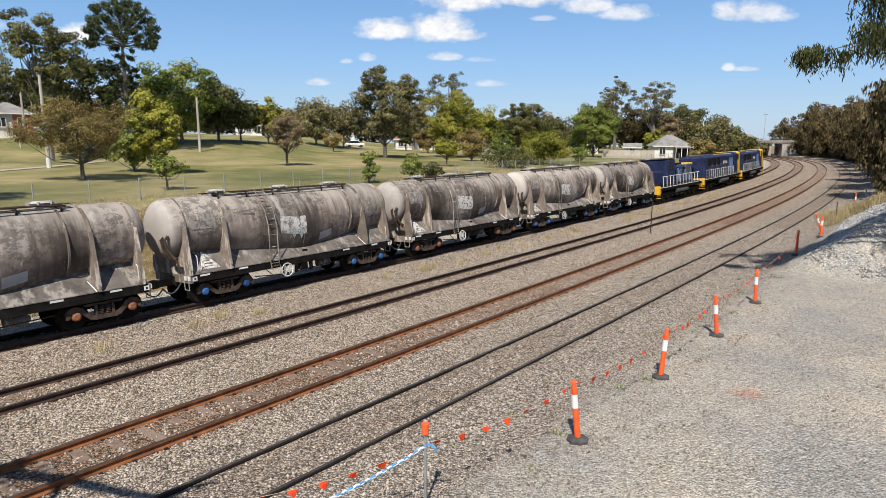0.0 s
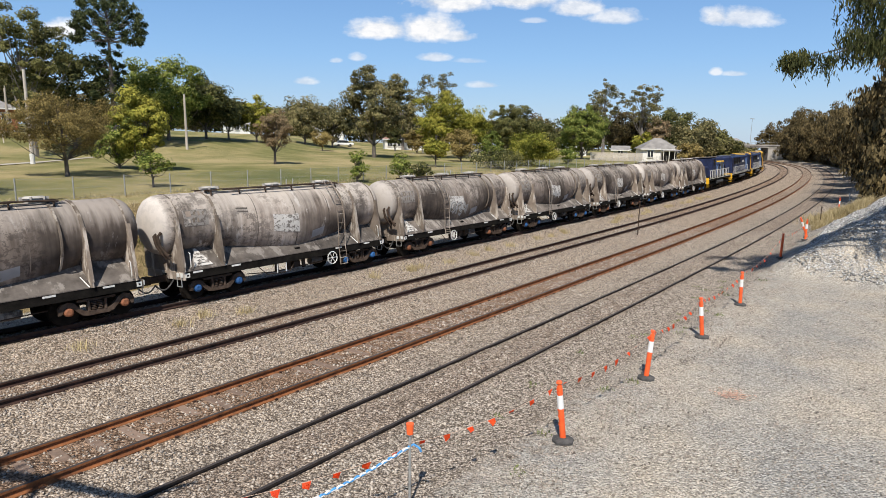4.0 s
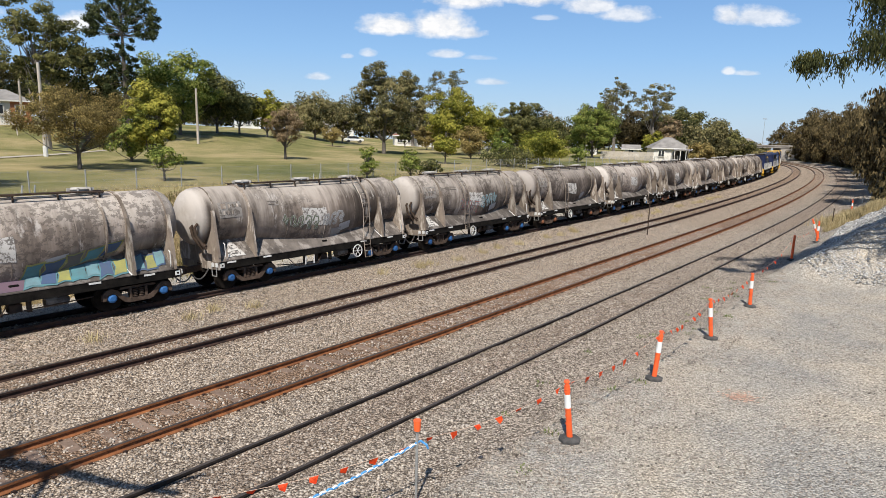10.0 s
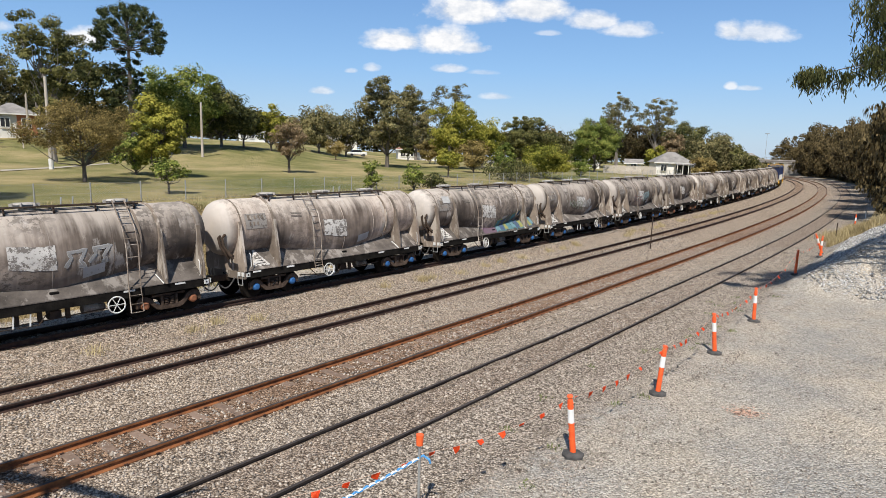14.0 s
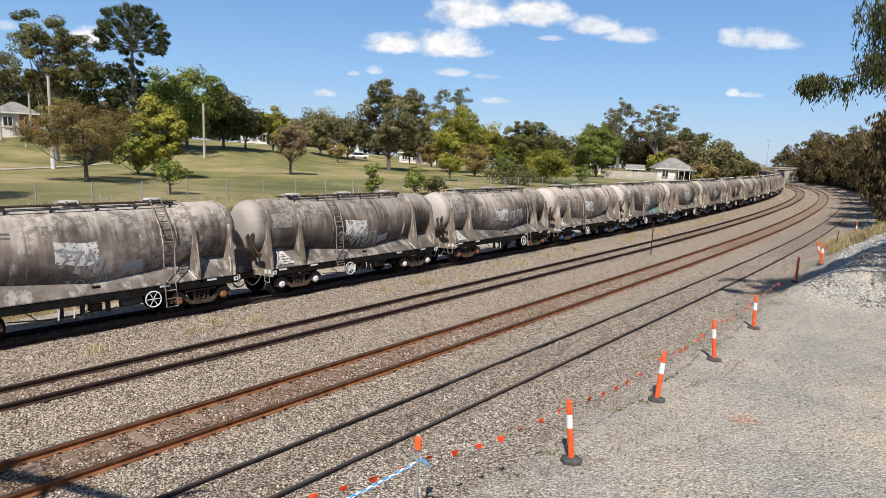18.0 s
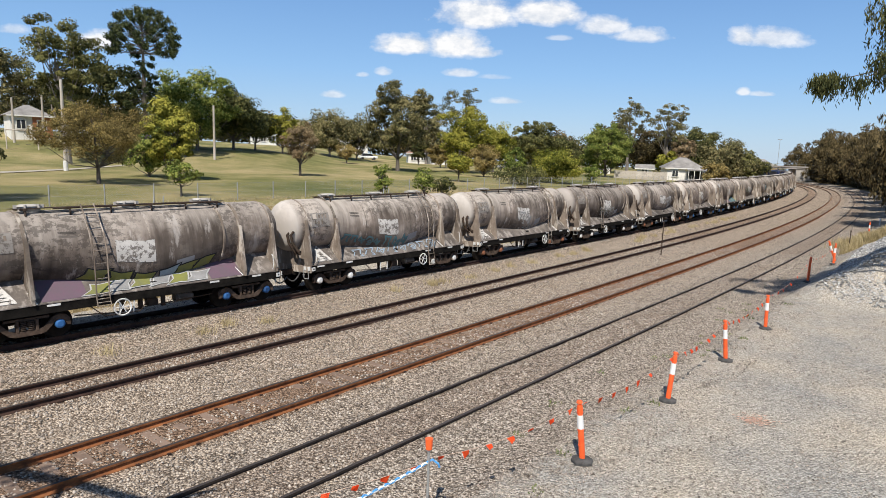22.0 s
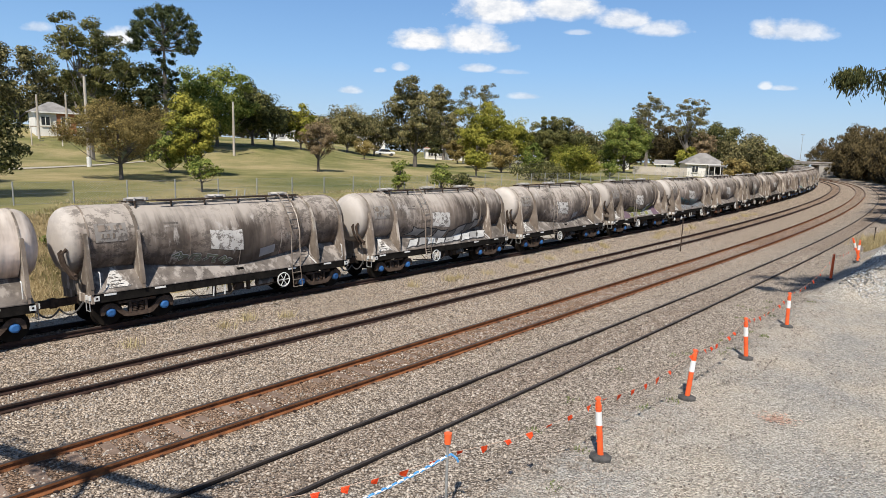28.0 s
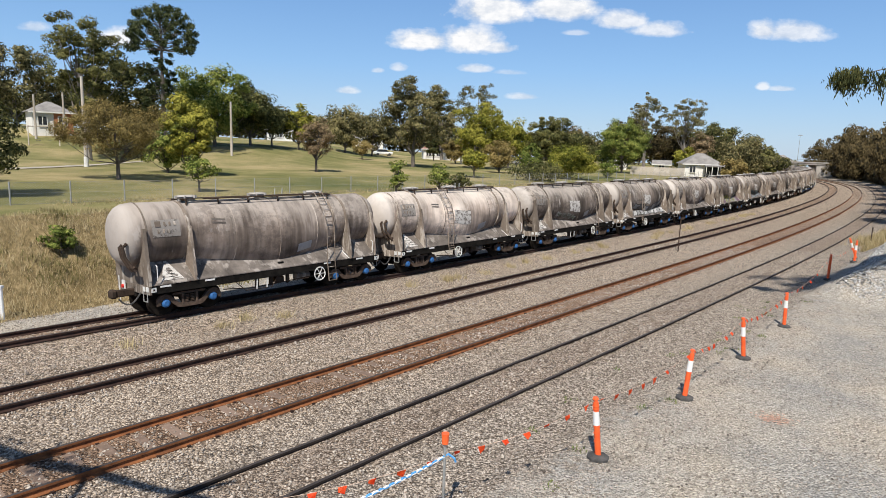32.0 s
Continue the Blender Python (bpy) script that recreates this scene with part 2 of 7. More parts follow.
def add_lathe(bm, profile, n=32, m=None, close=True):
    """Turns a profile of (x along, radius) round the x axis."""
    rings = []
    m = m or Matrix()
    for x, r in profile:
        rings.append([bm.verts.new(m @ Vector((x, r * math.cos(2 * math.pi * i / n), r * math.sin(2 * math.pi * i / n)))) for i in range(n)])
    for a, b in zip(rings[:-1], rings[1:]):
        for i in range(n):
            bm.faces.new((a[i], b[i], b[(i + 1) % n], a[(i + 1) % n]))
    if close:
        bm.faces.new(rings[0])
        bm.faces.new(list(reversed(rings[-1])))
    bmesh.ops.recalc_face_normals(bm, faces=bm.faces[:])


def prism(poly, depth, m=None):
    """An outline in x, z, given a thickness along y."""
    bm = bmesh.new()
    m = m or Matrix()
    a = [bm.verts.new(m @ Vector((x, -depth / 2, z))) for x, z in poly]
    b = [bm.verts.new(m @ Vector((x, depth / 2, z))) for x, z in poly]
    bm.faces.new(a)
    bm.faces.new(list(reversed(b)))
    k = len(poly)
    for i in range(k):
        bm.faces.new((a[i], b[i], b[(i + 1) % k], a[(i + 1) % k]))
    bmesh.ops.recalc_face_normals(bm, faces=bm.faces[:])
    return bm


def thing(name, m, label, category, group="", kind=""):
    e = new(name)
    e.empty_display_size = 0.3
    e.matrix_basis = m
    return tagged(e, label, category, group, kind)

# ---- materials ----
def leaf_material(name, dark, mid, light, trans=0.2, gain=1.9):
    dark, mid, light = (tuple(min(0.6, v * gain) for v in c) for c in (dark, mid, light))
    m = bpy.data.materials.new(name)
    t = nodes_of(m)
    g = t.nodes.new("ShaderNodeNewGeometry")
    n = noise_of(t, 0.35, 2.0)
    oi = t.nodes.new("ShaderNodeObjectInfo")
    a = N(t, "ShaderNodeMath")
    a.operation = "MULTIPLY_ADD"
    L(t, g, "Random Per Island", a, 0)
    a.inputs[1].default_value = 0.55
    L(t, n, 0, a, 2)
    b = N(t, "ShaderNodeMath")
    b.operation = "MULTIPLY_ADD"
    L(t, oi, "Random", b, 0)
    b.inputs[1].default_value = 0.22
    L(t, a, 0, b, 2)
    r = ramp(t, b, 0, ((0.45, dark), (0.85, mid), (1.0, light)))
    finish(t, (r, 0), 0.65, 0.0, None, 0.07, trans=trans)
    return m


LEAF = {
    "gum": leaf_material("gum_leaf", (0.027, 0.028, 0.013), (0.070, 0.066, 0.028), (0.17, 0.145, 0.066), 0.15, 1.55),
    "green": leaf_material("green_leaf", (0.030, 0.044, 0.009), (0.082, 0.104, 0.022), (0.17, 0.18, 0.045), 0.2, 1.7),
    "yellow": leaf_material("yellow_green_leaf", (0.038, 0.045, 0.008), (0.105, 0.108, 0.017), (0.21, 0.19, 0.035), 0.2, 1.75),
    "olive": leaf_material("olive_brown_leaf", (0.052, 0.040, 0.015), (0.12, 0.092, 0.033), (0.22, 0.165, 0.062), 0.2, 1.6),
    "dark": leaf_material("dark_leaf", (0.020, 0.025, 0.010), (0.052, 0.055, 0.020), (0.12, 0.112, 0.040), 0.15, 1.5),
    "red": leaf_material("reddish_leaf", (0.050, 0.042, 0.025), (0.11, 0.080, 0.045), (0.17, 0.12, 0.07)),
    "bunya": leaf_material("bunya_leaf", (0.018, 0.026, 0.012), (0.042, 0.052, 0.022), (0.085, 0.095, 0.04), 0.1, 1.3),
    "oak": leaf_material("casuarina_leaf", (0.030, 0.025, 0.012), (0.095, 0.074, 0.034), (0.20, 0.150, 0.072), 0.05, 0.85),
}
BARK = simple("bark", (0.05, 0.042, 0.034), (0.20, 0.17, 0.14), 3.0, 0.9, strength=0.6, stretch=(1, 1, 0.25))
PALE_BARK = simple("pale_bark", (0.10, 0.086, 0.072), (0.30, 0.265, 0.225), 2.0, 0.85, strength=0.4, stretch=(1, 1, 0.3))
RAIL_SIDE = simple("rail_rust", (0.018, 0.010, 0.008), (0.066, 0.034, 0.024), 5.0, 0.85, strength=0.3)
RAIL_RED = simple("rail_orange_rust", (0.095, 0.036, 0.016), (0.30, 0.115, 0.042), 4.0, 0.9, strength=0.3)
RAIL_DARK = simple("rail_dark", (0.012, 0.009, 0.008), (0.042, 0.032, 0.026), 4.0, 0.8, strength=0.3)
RAIL_TOP = simple("rail_head", (0.035, 0.028, 0.025), (0.10, 0.082, 0.072), 2.0, 0.62, 0.2, strength=0.05, stretch=(0.4, 0.4, 0.4))
ORANGE = simple("orange_plastic", (0.72, 0.085, 0.02), (0.95, 0.16, 0.035), 3.0, 0.45, spec=0.5)
WHITE = simple("white_plastic", (0.66, 0.66, 0.64), (0.82, 0.82, 0.80), 3.0, 0.4, spec=0.5)
RUBBER = simple("black_rubber", (0.035, 0.034, 0.033), (0.11, 0.105, 0.10), 5.0, 0.85)
STEEL = simple("galvanised_steel", (0.22, 0.22, 0.21), (0.42, 0.42, 0.40), 4.0, 0.6, 0.3)
WHEEL_STEEL = simple("dark_wheel_steel", (0.006, 0.005, 0.0042), (0.022, 0.017, 0.013), 5.0, 0.85, spec=0.1)
BOGIE_STEEL = simple("dusty_bogie_casting", (0.025, 0.017, 0.013), (0.125, 0.088, 0.066), 6.0, 0.9, spec=0.1, by_object=0.15, strength=0.4)
BLACK_STEEL = simple("black_underframe", (0.004, 0.0037, 0.0034), (0.022, 0.019, 0.016), 3.0, 0.9, spec=0.08)
BROWN_STEEL = simple("brown_cast_steel", (0.014, 0.0095, 0.007), (0.068, 0.044, 0.030), 5.0, 0.85, by_object=0.2)
BLUE_CAP = simple("blue_cap_paint", (0.006, 0.022, 0.075), (0.028, 0.115, 0.30), 9.0, 0.7, by_object=0.55)
RUST_CAP = simple("rusty_cap", (0.10, 0.040, 0.020), (0.30, 0.12, 0.06), 6.0, 0.85, by_object=0.2)
WHITE_MARK = simple("dirty_white_paint", (0.50, 0.49, 0.46), (0.78, 0.77, 0.74), 4.0, 0.7)
WALL_WHITE = simple("house_white", (0.62, 0.60, 0.55), (0.80, 0.78, 0.74), 0.8, 0.8)
BRICK_WALL = simple("house_brick", (0.30, 0.11, 0.055), (0.44, 0.19, 0.10), 2.0, 0.9)
ROOF_GREY = simple("grey_roof", (0.16, 0.15, 0.14), (0.32, 0.30, 0.28), 0.9, 0.8)
ROOF_RED = simple("red_roof", (0.20, 0.095, 0.065), (0.34, 0.17, 0.12), 0.9, 0.8)
CONCRETE = simple("bridge_concrete", (0.22, 0.20, 0.18), (0.46, 0.43, 0.39), 0.5, 0.9)
GLASS_DARK = simple("window_glass", (0.02, 0.022, 0.026), (0.05, 0.055, 0.06), 0.7, 0.1, spec=0.6)
WOOD = simple("weathered_wood", (0.30, 0.26, 0.21), (0.56, 0.50, 0.43), 3.0, 0.9, stretch=(1, 1, 0.1))


def ground_material():
    m = bpy.data.materials.new("ground_cover")
    t = nodes_of(m)
    att = t.nodes.new("ShaderNodeAttribute")
    att.attribute_name = "zone"
    sep = t.nodes.new("ShaderNodeSeparateColor")
    L(t, att, "Color", sep, 0)
    # stones
    tc = t.nodes.new("ShaderNodeTexCoord")
    vor = N(t, "ShaderNodeTexVoronoi", Scale=22.0, Randomness=1.0)
    vor.distance = "MANHATTAN"
    L(t, tc, "Object", vor, "Vector")
    vor2 = N(t, "ShaderNodeTexVoronoi", Scale=31.0)
    L(t, tc, "Object", vor2, "Vector")
    big = noise_of(t, 0.35, 3.0, 0.6, tc)
    mid = noise_of(t, 3.0, 4.0, 0.65, tc)
    fine = noise_of(t, 28.0, 3.0, 0.6, tc)
    sv = t.nodes.new("ShaderNodeSeparateColor")
    L(t, vor, "Color", sv, 0)
    stone = ramp(t, sv, 0, ((0.0, (0.17, 0.132, 0.103)), (0.4, (0.44, 0.364, 0.294)), (0.85, (0.58, 0.49, 0.404)), (1.0, (0.70, 0.615, 0.52))))
    # shade in the gaps between the stones is put into the colour
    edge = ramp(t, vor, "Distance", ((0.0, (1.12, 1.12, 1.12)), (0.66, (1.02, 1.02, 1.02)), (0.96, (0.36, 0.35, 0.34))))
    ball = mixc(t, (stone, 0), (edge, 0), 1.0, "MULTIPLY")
    tint = ramp(t, mid, 0, ((0.3, (0.80, 0.77, 0.74)), (0.7, (1.08, 1.04, 0.98))))
    ball = mixc(t, ball, (tint, 0), 1.0, "MULTIPLY")
    # finer grey gravel
    sv2 = t.nodes.new("ShaderNodeSeparateColor")
    L(t, vor2, "Color", sv2, 0)
    grit = ramp(t, sv2, 0, ((0.0, (0.22, 0.200, 0.175)), (0.5, (0.40, 0.370, 0.328)), (1.0, (0.62, 0.58, 0.52))))
    patch = ramp(t, big, 0, ((0.35, (0.80, 0.81, 0.82)), (0.50, (0.95, 0.93, 0.90)), (0.66, (1.12, 1.05, 0.95))))
    gravel = mixc(t, (grit, 0), (patch, 0), 1.0, "MULTIPLY")
    sand = mixc(t, gravel, (0.50, 0.46, 0.39), (ramp(t, mid, 0, ((0.56, (0, 0, 0)), (0.74, (0.6, 0.6, 0.6)))), 0))
    # dry and green grass
    dry = ramp(t, mid, 0, ((0.3, (0.12, 0.090, 0.042)), (0.55, (0.27, 0.202, 0.102)), (0.8, (0.43, 0.335, 0.19))))
    gn = noise_of(t, 0.09, 5.0, 0.65, tc)
    lawn = ramp(t, gn, 0, ((0.32, (0.115, 0.130, 0.042)), (0.46, (0.215, 0.203, 0.080)), (0.64, (0.40, 0.322, 0.165))))
    gf = ramp(t, fine, 0, ((0.3, (0.78, 0.78, 0.78)), (0.7, (1.15, 1.15, 1.15))))
    lawn = mixc(t, (lawn, 0), (gf, 0), 1.0, "MULTIPLY")
    # zones: red ballast, green dry grass, blue lawn, none gravel; alpha mixes by a rough border
    def border(ch):
        a = N(t, "ShaderNodeMath")
        a.operation = "MULTIPLY_ADD"
        L(t, mid, 0, a, 0)
        a.inputs[1].default_value = 0.5
        L(t, sep, ch, a, 2)
        return (ramp(t, a, 0, ((0.68, (0, 0, 0)), (0.82, (1, 1, 1)))), 0)
    ga = t.nodes.new("ShaderNodeAttribute")
    ga.attribute_name = "grey"
    ball = mixc(t, ball, (0.955, 1.0, 1.05), (ga, "Fac"), "MULTIPLY")
    ball = mixc(t, ball, (0.60, 0.44, 0.345), (att, "Alpha"), "MULTIPLY")
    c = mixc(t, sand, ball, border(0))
    c = mixc(t, c, (dry, 0), border(1))
    c = mixc(t, c, lawn, border(2))
    h = N(t, "ShaderNodeMath")
    h.operation = "SUBTRACT"
    h.inputs[0].default_value = 1.0
    L(t, vor, "Distance", h, 1)
    h2 = N(t, "ShaderNodeMath")
    h2.operation = "MULTIPLY_ADD"
    L(t, fine, 0, h2, 0)
    h2.inputs[1].default_value = 0.5
    L(t, h, 0, h2, 2)
    finish(t, c, 0.95, 0.0, (h2, 0), 0.1, 0.9, 0.035)
    return m


GROUND = ground_material()

# ---- ground ----
def smooth01(a, b, x):
    u = np.clip((x - a) / (b - a), 0, 1)
    return u * u * (3 - 2 * u)


def ground_z(s, o, x, y):
    """The ground's height: ballast beds, the gravel yard, the bank behind the train and the park."""
    s, o = np.asarray(s, float), np.asarray(o, float)
    # ballast lies higher about the siding
    z = -0.165 + 0.085 * smooth01(6.0, 6.8, o)
    # the beds rise with the cant of each track
    od = 7.577 + 0.926 * np.clip(s, -40, 130) / 100 - 0.629 * (np.clip(s, -40, 130) / 100) ** 2
    for c, h, hold in ((-4.6, 0.2, 1.0), (0.0, 0.12, 1.0), (4.2, 0.07, 1.0), (od, 0.08, 0.0)):
        u = o - c
        z = z + h * smooth01(-0.75, 0.6, u) * (1 - hold * smooth01(1.1, 2.0, u))
    z = z + 0.1 * smooth01(-6.4, -5.4, o) * (1 - smooth01(-5.4, -3.9, o))
    # the bank and park on the far side, the bank lumpy with tussocks
    z = z + smooth01(-8.4, -9.8, o) * (1 - smooth01(-14.5, -17.0, o)) * (0.11 * np.sin(2.3 * x + 1.1 * y) * np.sin(1.7 * y - 0.9 * x) + 0.07 * np.sin(3.9 * x - 0.7 * y) * np.sin(3.1 * y + 0.4 * x))
    foot = np.interp(s, (-14, -5, 4), (-7.0, -7.7, -9.3))
    bank = smooth01(0.0, 1.0, (foot - o) / (14.4 + foot))
    park = np.interp(-o, (15, 40, 75, 110, 160, 300, 900), (0, 0.5, 1.3, 2.4, 3.8, 7.0, 9.0))
    high = np.interp(s, (-70, 40, 130, 260), (2.9, 2.85, 2.2, 1.6))
    z = z + bank * high + np.where(o < -15, park * np.interp(s, (20, 160, 300), (1.0, 0.75, 0.5)), 0)
    z = z + smooth01(-55, -95, o) * smooth01(45, -15, s) * 1.2
    # the rise under the tall park trees
    z = z + 1.8 * smooth01(-17, -35, x) * smooth01(66, 92, y) * (1 - smooth01(150, 260, y))
    # the yard
    z = z + smooth01(9.6, 11.2, o) * 0.24
    # the heap of ballast stone
    d1 = (x - 15.0) * 0.78 - (y - 27.5) * 0.62
    d2 = (x - 15.5) * 0.65 + (y - 27.0) * 0.76
    d3 = (50 - y) * 0.7
    d = np.minimum(np.minimum(d1, d2), d3)
    z = z + 0.66 * np.clip(d + 0.12 * np.sin(x * 2.1 + y * 1.3) + 0.08 * np.sin(x * 4.3 - y * 3.1), 0, 6.4)
    # the wooded bank on the outside of the bend
    z = z + smooth01(13.5, 24, o) * smooth01(40, 75, s) * 2.0
    return z


def build_ground():
    so = np.concatenate((np.arange(-70, 60, 0.8), np.arange(60, 330.1, 4.0)))
    oo = np.concatenate((-np.geomspace(900, 120, 24)[:-1], -np.arange(120, 20, -4.0), np.arange(-20, 20, 0.4), np.arange(20, 60, 2.5), np.geomspace(60, 700, 14)))
    sg, og = np.meshgrid(so, oo, indexing="ij")
    th, bx, by = np.interp(sg, cs, cth), np.interp(sg, cs, cx), np.interp(sg, cs, cy)
    x, y = bx + np.sin(th) * og, by - np.cos(th) * og
    z = ground_z(sg, og, x, y)
    rng = np.random.default_rng(3)
    z = z + rng.normal(0, 0.012, z.shape) * (np.abs(og) < 25)
    ns, no = sg.shape
    v = np.stack([x, y, z], -1).reshape(-1, 3)
    idx = np.arange(ns * no).reshape(ns, no)
    f = np.stack([idx[:-1, :-1], idx[:-1, 1:], idx[1:, 1:], idx[1:, :-1]], -1).reshape(-1, 4)
    me = bpy.data.meshes.new("ground")
    me.from_pydata(v.tolist(), [], f.tolist())
    col = me.color_attributes.new("zone", "FLOAT_COLOR", "POINT")
    o = og.ravel()
    s = sg.ravel()
    ball = smooth01(-6.0, -5.6, o) * (1 - 0.52 * smooth01(9.8, 11.0, o)) * (1 - smooth01(11.2, 13.6, o))
    foot = np.interp(s, (-14, -5, 4), (-7.0, -7.7, -9.3))
    dry = smooth01(0.0, 0.7, foot - o) * (1 - smooth01(-12.5, -16.0, o))
    yellow = smooth01(10.2, 11.0, o) * (1 - smooth01(14.5, 16, o)) * smooth01(31, 35, s) * (1 - smooth01(46, 52, s))
    lawn = smooth01(-12.5, -16.0, o)
    yellow = np.maximum(yellow, smooth01(10.8, 12.6, o) * smooth01(44, 54, s))
    od = np.array([off_d(v) for v in s])
    stain = (0.75 - 0.45 * smooth01(25, 80, s)) * (1 - smooth01(0.75, 1.05, np.abs(o - 4.2))) + 0.5 * (1 - smooth01(0.7, 1.1, np.abs(o))) + 0.55 * (1 - smooth01(0.7, 1.1, np.abs(o + 4.6))) + 0.32 * (1 - smooth01(0.7, 1.1, np.abs(o - od)))
    rgba = np.stack([ball, np.clip(dry + yellow, 0, 1), np.clip(lawn, 0, 1), np.clip(stain, 0, 1)], -1)
    col.data.foreach_set("color", rgba.astype(np.float32).ravel())
    me.attributes.new("grey", "FLOAT", "POINT").data.foreach_set("value", smooth01(4.6, 7.4, o).astype(np.float32))
    me.polygons.foreach_set("use_smooth", [True] * len(me.polygons))
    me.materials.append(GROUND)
    return tagged(new("ground", me), kind="structure", category="ground", label="ballast, grey gravel yard, dry grass bank and mown park")


build_ground()


def height_at(x, y):
    i = int(np.argmin((cx - x) ** 2 + (cy - y) ** 2))
    o = (x - cx[i]) * math.sin(cth[i]) - (y - cy[i]) * math.cos(cth[i])
    return float(ground_z(cs[i], o, x, y))


def stand(bearing, dist):
    q = place(bearing, dist)
    return pose(q.x, q.y, height_at(q.x, q.y))


# ---- tracks ----
RAIL_PROFILE = ((-0.036, 0.0), (0.036, 0.0), (0.036, -0.045), (0.010, -0.055), (0.010, -0.125), (0.07, -0.148), (0.07, -0.162), (-0.07, -0.162), (-0.07, -0.148), (-0.010, -0.125), (-0.010, -0.055), (-0.036, -0.045))


def build_rail(name, parent, off, side, cant, side_mat):
    ss = np.concatenate((np.arange(-62, 60, 2.0), np.arange(60, 321, 4.0)))
    v, f = [], []
    k = len(RAIL_PROFILE)
    z0 = (cant if side > 0 else 0.0) + (A_UP if cant == 0.14 else 0.0)
    for s in ss:
        for a, b in RAIL_PROFILE:
            v.append(on_curve(s, off(s) + side * 0.7535 + a, z0 + b))
    for i in range(len(ss) - 1):
        for j in range(k):
            f.append((i * k + j, i * k + (j + 1) % k, (i + 1) * k + (j + 1) % k, (i + 1) * k + j))
    ob = raw(name, v, f, side_mat, parent)
    ob.data.materials.append(RAIL_TOP)
    for q in ob.data.polygons:
        if q.index % k == 0:
            q.material_index = 1
    return ob


for name, off, cant in TRACKS:
    label = {"track_main_far": "dark steel rails on canted ballasted line", "track_main_near": "dark steel rails on canted ballasted line", "track_rusty": "orange rusty rails with stained ballast", "track_siding": "dark thin rails of a siding in grey ballast"}[name]
    tr = thing(name, Matrix(), label, "railway track", kind="structure")
    mat = {"track_rusty": RAIL_RED, "track_siding": RAIL_DARK}.get(name, RAIL_SIDE)
    for side in (-1, 1):
        build_rail("rail", tr, off, side, cant, mat)


# ---- sleepers: their tops lie bare between the rails, the ends under stone ----
def build_sleepers(track, off, cant, lift, s0, s1, step, mat, wide=0.23, long=1.38):
    tr = bpy.data.objects[track]
    first = None
    rng = random.Random(len(track))
    for k in range(int((s1 - s0) / step)):
        s = s0 + k * step + rng.uniform(-0.03, 0.03)
        m = Matrix.Translation(on_curve(s, off(s), cant / 2 + lift + rng.uniform(-0.012, 0.006))) @ pose(0, 0, 0, 0, 0, heading(s) + rng.uniform(-1.5, 1.5)) @ pose(0, 0, 0, -math.degrees(math.atan(cant / 1.507)))
        if first is None:
            first = part("sleeper", box((wide, long, 0.12), None, 0.015), mat, tr)
            first.matrix_basis = m
        else:
            again(first, m, tr)


SLEEPER_RUST = simple("rust_stained_sleeper", (0.12, 0.082, 0.060), (0.24, 0.168, 0.126), 9.0, 0.9, by_object=0.35, strength=0.3)
build_sleepers("track_rusty", off_c, 0.07, -0.211, -16, 60, 0.66, SLEEPER_RUST)


